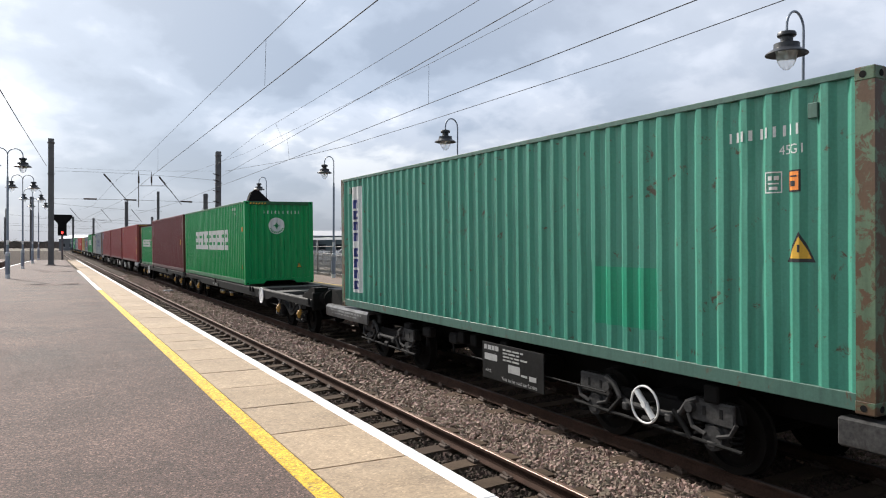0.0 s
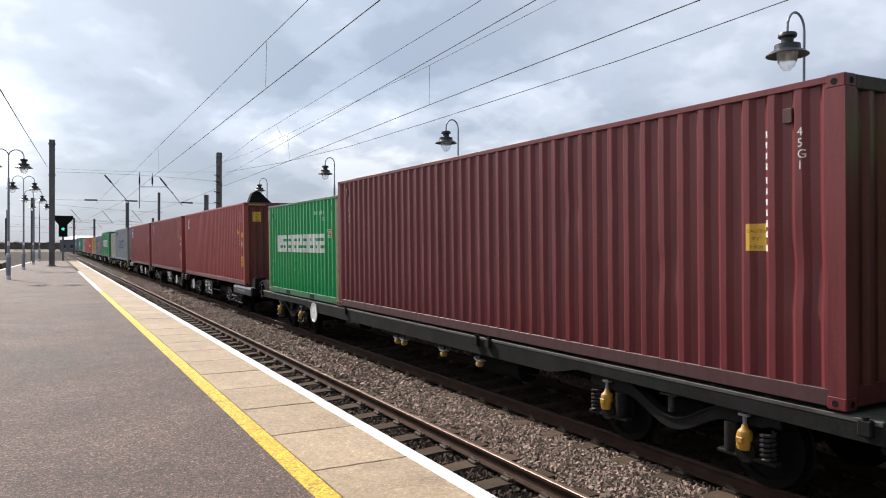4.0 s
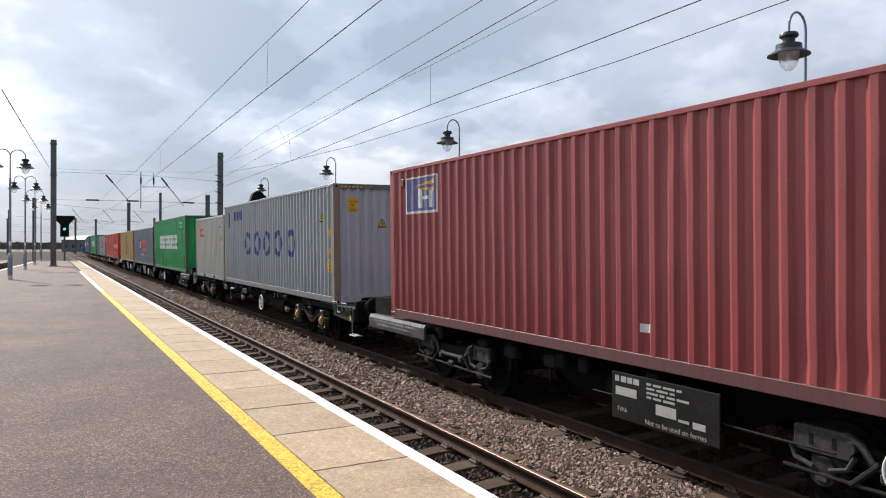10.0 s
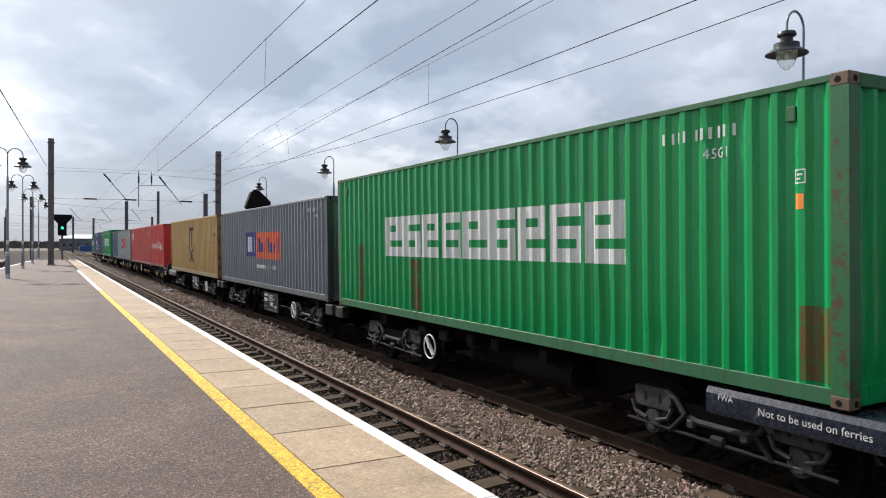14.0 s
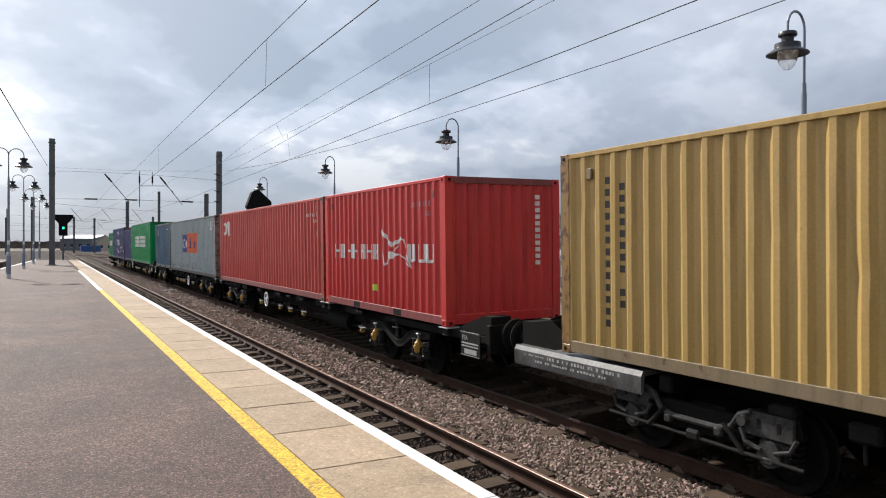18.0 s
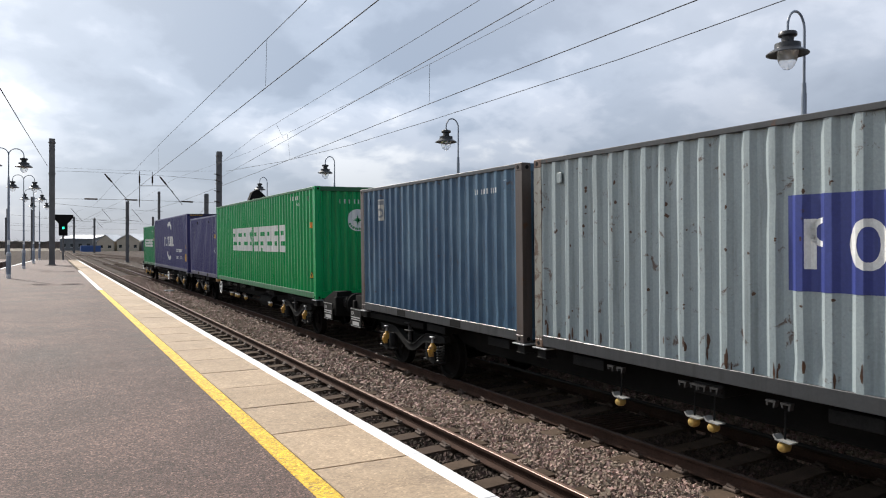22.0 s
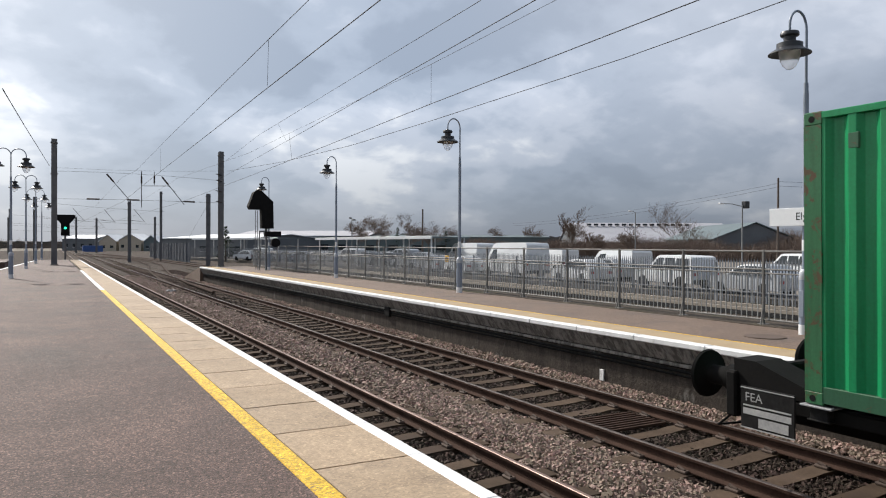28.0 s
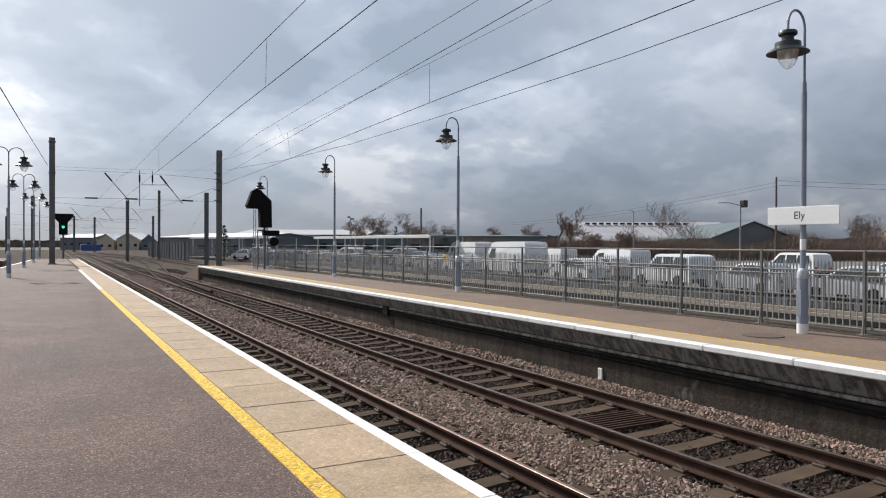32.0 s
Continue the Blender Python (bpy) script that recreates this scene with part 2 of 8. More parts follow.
CLIP = surf("rail_clip_iron", (0.05, 0.035, 0.028), (0.09, 0.06, 0.045), 0.8, 0.2, 6, 40, 0.3, 0.004)
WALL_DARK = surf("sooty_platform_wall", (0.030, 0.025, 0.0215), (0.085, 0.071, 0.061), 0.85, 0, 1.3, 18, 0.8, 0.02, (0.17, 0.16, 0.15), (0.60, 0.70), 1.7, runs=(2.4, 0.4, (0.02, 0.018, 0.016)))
NOSING = surf("stained_coping_face", (0.15, 0.138, 0.127), (0.30, 0.28, 0.26), 0.85, 0, 2.5, 30, 0.5, 0.008, (0.06, 0.055, 0.05), (0.56, 0.66), 2.0, runs=(3.2, 0.65, (0.03, 0.027, 0.024)))
EARTH = surf("dry_earth", (0.11, 0.09, 0.07), (0.19, 0.16, 0.125), 0.95, 0, 0.12, 6, 0.6, 0.05, (0.09, 0.10, 0.05), (0.52, 0.66), 0.09, False)
TARMAC = surf("car_park_tarmac", (0.15, 0.13, 0.108), (0.21, 0.185, 0.157), 0.9, 0, 0.4, 30, 0.4, 0.01, (0.09, 0.085, 0.08), (0.55, 0.7), 0.3, False)
GALV = surf("galvanised_steel", (0.18, 0.185, 0.188), (0.28, 0.285, 0.288), 0.55, 0.35, 3, 30, 0.1, 0.002)
GALV_PALE = surf("pale_galvanised_bar", (0.24, 0.24, 0.235), (0.34, 0.34, 0.33), 0.6, 0.15, 3, 30, 0.1, 0.002)
PALE_STEEL = surf("weathered_palisade_steel", (0.115, 0.127, 0.145), (0.18, 0.193, 0.212), 0.6, 0.2, 3, 30, 0.1, 0.002, spread=0.2)
GALV_DULL = surf("dull_galvanised_pale", (0.20, 0.21, 0.22), (0.31, 0.32, 0.33), 0.6, 0.3, 3, 30, 0.1, 0.002, spread=0.15)
MAST = surf("grey_mast_steel", (0.10, 0.10, 0.105), (0.17, 0.17, 0.175), 0.65, 0.3, 2, 25, 0.2, 0.004, (0.09, 0.06, 0.045), (0.6, 0.72), 2.0)
LAMP_GREY = surf("lamp_post_blue_grey_paint", (0.19, 0.225, 0.29), (0.25, 0.29, 0.35), 0.45, 0, 2, 25, 0.1, 0.002)
LAMP_PALE = surf("lamp_collar_pale_grey", (0.36, 0.38, 0.42), (0.44, 0.46, 0.50), 0.45, 0, 2, 25, 0.1, 0.002)
LAMP_DARK = surf("lamp_black_paint", (0.018, 0.02, 0.024), (0.035, 0.037, 0.042), 0.4, 0, 4, 30, 0.1, 0.002)
SATIN_WHITE = surf("satin_white_paint", (0.66, 0.67, 0.68), (0.76, 0.77, 0.78), 0.45, 0, 2, 20, 0.05, 0.002)
SIGN_WHITE = surf("sign_enamel", (0.70, 0.72, 0.75), (0.76, 0.78, 0.80), 0.35, 0, 1.5, 12, 0.02, 0.001)
INK = surf("black_lettering", (0.012, 0.012, 0.014), (0.02, 0.02, 0.022), 0.5, 0, 4, 30, 0, 0)
FADED_INK = surf("faded_dark_lettering", (0.09, 0.055, 0.02), (0.15, 0.09, 0.03), 0.6, 0, 4, 30, 0, 0)
BLACK = surf("matt_black_sheet", (0.006, 0.006, 0.0065), (0.014, 0.0135, 0.0135), 0.8, 0, 3, 25, 0.1, 0.003)
WIRE = surf("copper_wire_dark", (0.045, 0.045, 0.05), (0.08, 0.08, 0.085), 0.8, 0.0, 4, 20, 0, 0)
INSUL = surf("brown_insulator", (0.03, 0.022, 0.02), (0.05, 0.035, 0.03), 0.65, 0, 4, 20, 0, 0)
BOWL = glass("clear_lamp_bowl", (0.98, 0.98, 0.98), 0.22)
# black steel, taken darker still: the under-train shade is put into these colours
FRAME = surf("wagon_underframe_shaded_black", (0.004, 0.004, 0.004), (0.010, 0.0095, 0.009), 0.85, 0.0, 2.2, 25, 0.3, 0.005, (0.02, 0.016, 0.013), (0.6, 0.74), 1.8)
FRAME_GREY = surf("wagon_frame_shaded_grey", (0.007, 0.007, 0.0073), (0.022, 0.0215, 0.021), 0.75, 0.0, 2.4, 25, 0.2, 0.004, (0.009, 0.0085, 0.008), (0.52, 0.68), 2.0)
DECK_GREY = surf("worn_brown_grey_deck", (0.032, 0.030, 0.028), (0.085, 0.08, 0.074), 0.7, 0.1, 2.4, 25, 0.2, 0.004, (0.02, 0.018, 0.016), (0.54, 0.68), 2.0)
PLATE_GREY = surf("dusty_grey_plate", (0.022, 0.022, 0.023), (0.075, 0.073, 0.071), 0.72, 0.0, 3, 25, 0.3, 0.004, (0.012, 0.011, 0.011), (0.52, 0.66), 3.0)
SILVER = surf("worn_silver_beam", (0.07, 0.072, 0.075), (0.17, 0.17, 0.17), 0.42, 0.3, 3, 25, 0.3, 0.004, (0.05, 0.046, 0.043), (0.50, 0.64), 2.5)
SPRING = surf("worn_spring_steel", (0.014, 0.014, 0.014), (0.04, 0.039, 0.037), 0.5, 0.4, 4, 25, 0.1, 0.002)
# wheel colour lowered as well, to hold the shade below the wagons
WHEEL = surf("wheel_steel_shaded_dark", (0.004, 0.0037, 0.0035), (0.011, 0.010, 0.009), 0.8, 0.0, 4, 25, 0.2, 0.003)
DAMPER = surf("yellow_damper_paint", (0.30, 0.15, 0.015), (0.46, 0.25, 0.03), 0.5, 0, 8, 30, 0.2, 0.003, (0.08, 0.05, 0.03), (0.55, 0.68), 6.0)
BRACKET = surf("worn_yellow_bracket", (0.26, 0.14, 0.03), (0.42, 0.24, 0.05), 0.6, 0.1, 6, 30, 0.2, 0.003, (0.08, 0.06, 0.045), (0.5, 0.64), 5.0)
BRASS = surf("yellow_brown_lever", (0.42, 0.27, 0.07), (0.55, 0.38, 0.13), 0.45, 0.3, 8, 30, 0.1, 0.002)
WHITE_WHEEL = surf("white_handwheel_paint", (0.60, 0.60, 0.59), (0.78, 0.78, 0.77), 0.5, 0, 6, 30, 0.1, 0.002, (0.3, 0.29, 0.27), (0.6, 0.7), 5.0)
DIM_INK = surf("dull_grey_lettering", (0.27, 0.27, 0.27), (0.42, 0.42, 0.41), 0.6, 0, 6, 40, 0, 0)
PALE_INK = surf("dusty_white_lettering", (0.58, 0.58, 0.57), (0.74, 0.74, 0.73), 0.6, 0, 6, 40, 0, 0)
YELLOW_LABEL = surf("yellow_label", (0.56, 0.31, 0.025), (0.68, 0.40, 0.04), 0.5, 0, 4, 25, 0, 0, (0.45, 0.28, 0.06), (0.62, 0.72), 6)
ORANGE_LABEL = surf("orange_label", (0.75, 0.20, 0.03), (0.85, 0.27, 0.04), 0.5, 0, 4, 25, 0, 0)
ROOF_WHITE = surf("pale_sheet_roof", (0.55, 0.57, 0.60), (0.70, 0.72, 0.74), 0.6, 0, 0.3, 6, 0.1, 0.01)
SHED_GREEN = surf("grey_green_cladding", (0.075, 0.105, 0.115), (0.11, 0.145, 0.155), 0.6, 0, 0.3, 8, 0.1, 0.01)
ROOF_GREY = surf("dull_lilac_grey_roof", (0.30, 0.30, 0.33), (0.40, 0.40, 0.43), 0.7, 0, 0.3, 6, 0.1, 0.01)
SHED_GREY = surf("grey_cladding", (0.10, 0.112, 0.125), (0.15, 0.163, 0.177), 0.65, 0, 0.3, 8, 0.1, 0.01)
BRICK_FAR = surf("buff_brickwork", (0.42, 0.36, 0.28), (0.54, 0.47, 0.38), 0.85, 0, 0.5, 9, 0.2, 0.01)
BARK = surf("bare_bark", (0.075, 0.06, 0.05), (0.13, 0.105, 0.09), 0.9, 0, 4, 30, 0.4, 0.01)
TWIG = surf("bare_twigs_brown", (0.115, 0.082, 0.066), (0.195, 0.148, 0.122), 0.95, 0, 2, 10, 0, 0)
WOODS = surf("far_bare_woods", (0.055, 0.053, 0.056), (0.125, 0.115, 0.11), 0.95, 0, 0.15, 2.5, 0.4, 0.05, (0.04, 0.045, 0.035), (0.52, 0.66), 0.1)
CONIFER = surf("dark_evergreen_leaves", (0.018, 0.03, 0.016), (0.04, 0.06, 0.03), 0.9, 0, 2, 10, 0, 0)
CAR_WHITE = surf("white_car_paint", (0.62, 0.64, 0.66), (0.72, 0.74, 0.76), 0.4, 0, 0.6, 6, 0, 0)
CAR_GREY = surf("silver_car_paint", (0.38, 0.40, 0.43), (0.47, 0.49, 0.52), 0.3, 0.1, 0.6, 6, 0, 0)
CAR_DARK = surf("dark_blue_car_paint", (0.025, 0.03, 0.045), (0.04, 0.045, 0.06), 0.2, 0.2, 0.6, 6, 0, 0)
CAR_GLASS = surf("dark_car_window", (0.015, 0.02, 0.024), (0.03, 0.036, 0.04), 0.08, 0, 0.6, 6, 0, 0)
TYRE = surf("tyre_rubber", (0.012, 0.012, 0.012), (0.025, 0.024, 0.023), 0.85, 0, 4, 30, 0.1, 0.003)
GREEN_GLOW, RED_GLOW = glow("green_signal_lens", (0.03, 0.9, 0.45), 2.2), glow("red_signal_lens", (1.0, 0.05, 0.04), 3.0)

# ---- mesh tools ----


class Shape:
    """Collects faces, then becomes one mesh object."""

    def __init__(self):
        self.v, self.f = [], []

    def add(self, vs, fs):
        k = len(self.v)
        self.v += [tuple(p) for p in vs]
        self.f += [tuple(i + k for i in f) for f in fs]
        return self

    def box(self, x0, y0, z0, x1, y1, z1, b=0.0):
        x0, x1, y0, y1, z0, z1 = min(x0, x1), max(x0, x1), min(y0, y1), max(y0, y1), min(z0, z1), max(z0, z1)
        if b <= 0:
            vs = [(x, y, z) for x in (x0, x1) for y in (y0, y1) for z in (z0, z1)]
            return self.add(vs, [(0, 1, 3, 2), (4, 6, 7, 5), (0, 4, 5, 1), (2, 3, 7, 6), (0, 2, 6, 4), (1, 5, 7, 3)])
        b = min(b, (x1 - x0) * 0.45, (y1 - y0) * 0.45, (z1 - z0) * 0.45)
        vs, at = [], {}
        for sx in (0, 1):
            for sy in (0, 1):
                for sz in (0, 1):
                    for ax in range(3):
                        p = [(x0, x1)[sx], (y0, y1)[sy], (z0, z1)[sz]]
                        for k, s in ((0, sx), (1, sy), (2, sz)):
                            if k != ax:
                                p[k] += b if s == 0 else -b
                        at[sx, sy, sz, ax] = len(vs)
                        vs.append(p)
        fs = []
        for ax in range(3):
            o1, o2 = (ax + 1) % 3, (ax + 2) % 3

            def key(s, a1, a2, which):
                c = [0, 0, 0]
                c[ax], c[o1], c[o2] = s, a1, a2
                return at[c[0], c[1], c[2], which]
            for s in (0, 1):
                loop = [key(s, 0, 0, ax), key(s, 1, 0, ax), key(s, 1, 1, ax), key(s, 0, 1, ax)]
                fs.append(loop if s else loop[::-1])
            for s1 in (0, 1):
                for s2 in (0, 1):
                    loop = [key(0, s1, s2, o1), key(1, s1, s2, o1), key(1, s1, s2, o2), key(0, s1, s2, o2)]
                    fs.append(loop if s1 != s2 else loop[::-1])
        for sx in (0, 1):
            for sy in (0, 1):
                for sz in (0, 1):
                    loop = [at[sx, sy, sz, 0], at[sx, sy, sz, 1], at[sx, sy, sz, 2]]
                    fs.append(loop if (sx + sy + sz) % 2 else loop[::-1])
        return self.add(vs, fs)

    def cyl(self, p0, p1, r0, r1=None, n=12, caps=True):
        p0, p1 = Vector(p0), Vector(p1)
        r1 = r0 if r1 is None else r1
        d = (p1 - p0).normalized()
        a = d.orthogonal().normalized()
        b = d.cross(a)
        vs = []
        for p, r in ((p0, r0), (p1, r1)):
            for i in range(n):
                w = 2 * math.pi * i / n
                vs.append(p + (a * math.cos(w) + b * math.sin(w)) * r)
        fs = [(i, (i + 1) % n, n + (i + 1) % n, n + i) for i in range(n)]
        if caps:
            fs += [tuple(range(n))[::-1], tuple(range(n, 2 * n))]
        return self.add(vs, fs)

    def tube(self, pts, r, n=8):
        pts = [Vector(p) for p in pts]
        rs = r if isinstance(r, (list, tuple)) else [r] * len(pts)
        vs, side = [], None
        for i, p in enumerate(pts):
            d = (pts[min(i + 1, len(pts) - 1)] - pts[max(i - 1, 0)]).normalized()
            side = d.orthogonal().normalized() if side is None else (side - d * side.dot(d)).normalized()
            b = d.cross(side)
            for k in range(n):
                w = 2 * math.pi * k / n
                vs.append(p + (side * math.cos(w) + b * math.sin(w)) * rs[i])
        fs = [(i * n + k, i * n + (k + 1) % n, (i + 1) * n + (k + 1) % n, (i + 1) * n + k) for i in range(len(pts) - 1) for k in range(n)]
        fs += [tuple(range(n))[::-1], tuple(range((len(pts) - 1) * n, len(pts) * n))]
        return self.add(vs, fs)

    def lathe(self, prof, at=(0, 0, 0), n=20, axis=2):
        """prof: (radius, height) pairs from bottom to top."""
        vs = []
        for r, h in prof:
            for k in range(n):
                w = 2 * math.pi * k / n
                p = [0, 0, 0]
                p[axis], p[(axis + 1) % 3], p[(axis + 2) % 3] = h, r * math.cos(w), r * math.sin(w)
                vs.append((p[0] + at[0], p[1] + at[1], p[2] + at[2]))
        fs = [(i * n + k, i * n + (k + 1) % n, (i + 1) * n + (k + 1) % n, (i + 1) * n + k) for i in range(len(prof) - 1) for k in range(n)]
        fs += [tuple(range(n))[::-1], tuple(range((len(prof) - 1) * n, len(prof) * n))]
        return self.add(vs, fs)

    def prism(self, poly, axis, lo, hi):
        """A polygon in the plane across axis (its two other axes in order), pulled from lo to hi."""
        n, vs = len(poly), []
        for h in (lo, hi):
            for a, b in poly:
                vs.append({0: (h, a, b), 1: (a, h, b), 2: (a, b, h)}[axis])
        fs = [(i, (i + 1) % n, n + (i + 1) % n, n + i) for i in range(n)] + [tuple(range(n))[::-1], tuple(range(n, 2 * n))]
        return self.add(vs, fs)

    def mesh(self, name, material, smooth=0):
        me = bpy.data.meshes.new(name)
        me.from_pydata(self.v, [], self.f)
        me.materials.append(material)
        bm = bmesh.new()
        bm.from_mesh(me)
        bmesh.ops.recalc_face_normals(bm, faces=bm.faces)
        bm.to_mesh(me)
        bm.free()
        if smooth:
            me.polygons.foreach_set("use_smooth", [True] * len(me.polygons))
            me.set_sharp_from_angle(angle=radians(smooth))
        me.update()
        return me


def part(name, shape, material, parent=None, label="", smooth=0, at=None):
    """One mesh object under a thing or a part."""
    me = shape if isinstance(shape, bpy.types.Mesh) else shape.mesh(name, material, smooth)
    ob = new(name, me)
    ob.parent = parent
    if at is not None:
        ob.matrix_basis = at
    if label:
        ob["label"] = label
    return ob


def thing(name, at, label, category, group="", kind=""):
    ob = new(name)
    ob.matrix_basis = at
    ob.empty_display_size = 0.2
    return tagged(ob, label, category, group, kind)


def solo(name, shape, material, label, category, group="", kind="", smooth=0, at=None):
    ob = part(name, shape, material, None, "", smooth, at)
    return tagged(ob, label, category, group, kind)


def letters(text, size, material_name="text"):
    """Triangles (in u, v) of a text in the built-in font, its lower left corner at 0, 0."""
    cu = bpy.data.curves.new(material_name, "FONT")
    cu.body, cu.size, cu.resolution_u = text, size, 3
    ob = bpy.data.objects.new(material_name, cu)
    scene.collection.objects.link(ob)
    dg = bpy.context.evaluated_depsgraph_get()
    me = ob.evaluated_get(dg).to_mesh()
    me.calc_loop_triangles()
    co = [v.co.copy() for v in me.vertices]
    tris = [[(co[i].x, co[i].y) for i in t.vertices] for t in me.loop_triangles]
    ob.evaluated_get(dg).to_mesh_clear()
    bpy.data.objects.remove(ob)
    bpy.data.curves.remove(cu)
    return tris

# ---- ground, track bed, platforms ----
X_EDGE, Z_NEAR = 2.313, 0.93       # camera's platform
X_FAR, Z_FAR = 8.625, 0.90         # opposite platform
TRACKS = (3.786, 7.189)
CANT = 0.96                         # degrees, the far track leans towards the camera


def sheet(name, x0, x1, y0, y1, z, nx, ny, wave, freq, material, label, category, edge=None, drop=0.25):
    """A slab with a gently uneven top. edge(y): its left border, where that is not straight."""
    s, vs = Shape(), []
    for j in range(ny + 1):
        y = y0 + (y1 - y0) * j / ny
        a = edge(y) if edge else x0
        for i in range(nx + 1):
            x = a + (x1 - a) * i / nx
            vs.append((x, y, z + wave * noise.noise((x * freq, y * freq, 3.0))))
    fs = [(j * (nx + 1) + i, j * (nx + 1) + i + 1, (j + 1) * (nx + 1) + i + 1, (j + 1) * (nx + 1) + i) for j in range(ny) for i in range(nx)]
    s.add(vs, fs)
    n, ring = len(vs), []
    ring += [i for i in range(nx + 1)] + [j * (nx + 1) + nx for j in range(1, ny + 1)]
    ring += [ny * (nx + 1) + i for i in range(nx - 1, -1, -1)] + [j * (nx + 1) for j in range(ny - 1, 0, -1)]
    low = [(vs[i][0], vs[i][1], z - drop) for i in ring]
    k = len(ring)
    s.v += low
    s.f += [(ring[i], ring[(i + 1) % k], n + (i + 1) % k, n + i) for i in range(k)]
    return solo(name, s, material, label, category, kind="structure")


g = Shape()
g.add([(-2500, -2500, -0.62), (2500, -2500, -0.62), (2500, 4500, -0.62), (-2500, 4500, -0.62)], [(0, 1, 2, 3)])
solo("ground", g, EARTH, "flat dry brown earth reaching to the horizon", "ground", kind="structure")

bed = Shape()
pts = [(-60, -0.6), (1.2, -0.6), (2.2, -0.27), (2.5, -0.245), (4.95, -0.235), (5.12, -0.17), (5.45, -0.14), (5.8, -0.17), (5.98, -0.235), (8.38, -0.235), (8.58, -0.13), (9.1, -0.10), (9.6, -0.55)]
ys = [-30 + 4 * i for i in range(40)] + [135, 170, 230, 330]
vs = [(x, y, z + 0.015 * noise.noise((x, y, 0))) for y in ys for x, z in pts[2:]]
n = len(pts) - 2
bed.add(vs, [(j * n + i, j * n + i + 1, (j + 1) * n + i + 1, (j + 1) * n + i) for j in range(len(ys) - 1) for i in range(n - 1)])
solo("ballast_bed", bed, BALLAST, "dark bed of crushed stone under both tracks", "ballast", kind="structure")
yard = Shape()
yard.add([(9.55, 50.5, -0.22), (60, 50.5, -0.22), (60, 300, -0.22), (-40, 300, -0.26), (-40, 77, -0.26), (2.2, 77, -0.26), (2.2, 180, -0.26), (9.55, 180, -0.26)], [(0, 1, 2, 3, 7), (3, 4, 5, 6, 7)])
solo("track_yard", yard, BALLAST, "stony ground of the rail junction", "ballast", kind="structure")
car_park = Shape()
car_park.add([(27.7, -40, 0.1), (140, -40, 0.1), (140, 132, 0.1), (19.7, 132, 0.1), (27.7, 79, 0.1), (27.7, -40, -0.7), (27.7, 79, -0.7), (19.7, 132, -0.7)], [(0, 1, 2, 3, 4), (0, 4, 6, 5), (4, 3, 7, 6)])
solo("car_park_surface", car_park, TARMAC, "worn grey tarmac of a station car park", "car park", kind="structure")
SIDING = surf("dark_siding_gravel", (0.035, 0.029, 0.024), (0.095, 0.079, 0.064), 0.95, 0, 1.5, 22, 0.8, 0.02, (0.06, 0.062, 0.035), (0.55, 0.68), 0.5, False, speckle=(24, 0.4))
PALE_RAIL = surf("pale_rusted_rail", (0.20, 0.17, 0.14), (0.33, 0.29, 0.24), 0.7, 0, 2, 25, 0.3, 0.004)
SIDING_SHADE = surf("siding_shade_black", (0.0025, 0.0024, 0.0023), (0.008, 0.0072, 0.0067), 0.95, 0, 2, 20, 0.8, 0.02, jitter=False)
siding = Shape()
siding.box(12.35, -40, -0.7, 27.65, 79, -0.12)
solo("siding_bed", siding, SIDING, "dry stony ground beside a disused siding", "ground", kind="structure")
# near-black strip: shade of the gaps under the rails, put into colour
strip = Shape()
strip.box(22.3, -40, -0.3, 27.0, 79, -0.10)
solo("siding_strip", strip, SIDING_SHADE, "near-black strip with painted shade along a disused siding", "ballast", kind="structure")
for k, x in enumerate((23.85, 25.35)):
    r = Shape()
    r.box(x - 0.04, -30, -0.12, x + 0.04, 78, 0.03, 0.012)
    solo("siding_rail", r, PALE_RAIL, "pale rail of the disused siding", "rail", "siding rails", "structure")


def left_edge(y):
    return -2.5 + (y - 49.4) * 0.053


sheet("platform_surface", -6, 1.372, -16, 74.5, Z_NEAR, 34, 150, 0.006, 0.7, ASPHALT, "patched purple-grey asphalt platform surface", "platform", left_edge, 1.5)
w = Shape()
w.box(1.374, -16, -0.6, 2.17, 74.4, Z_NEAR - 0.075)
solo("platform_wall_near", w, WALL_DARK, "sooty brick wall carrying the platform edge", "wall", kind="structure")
lw = Shape()
lw.add([(left_edge(y) + d, y, Z_NEAR + 0.012) for y in (-16, 74.4) for d in (0.02, 0.17)], [(0, 1, 3, 2)])
solo("edge_line_left", lw, WHITE, "white painted line along the platform's other edge", "line", kind="structure")
sheet("platform_left_far", -9, -3.2, 66, 78, Z_NEAR, 4, 6, 0.005, 0.7, ASPHALT, "low end of another asphalt platform", "platform", None, 1.5)
lw = Shape()
lw.box(-9, 66.0, Z_NEAR + 0.004, -3.2, 66.3, Z_NEAR + 0.012)
solo("edge_line_far", lw, WHITE, "white line across a far platform end", "line", kind="structure")

# long building block, added out of view behind the camera
s = Shape()
s.box(-17, -62, -0.6, -6.5, -7, 5.6, 0.02)
solo("station_building_wall", s, BRICK_FAR, "plain buff brick wall added out of view", "building", kind="structure")

# edge slabs of the camera's platform: coping > slab; white line and yellow line in pieces along them
coping = thing("platform_coping", pose(0, 0, Z_NEAR), "row of buff concrete edge slabs with dark joints", "coping", kind="structure")
slab_meshes = []
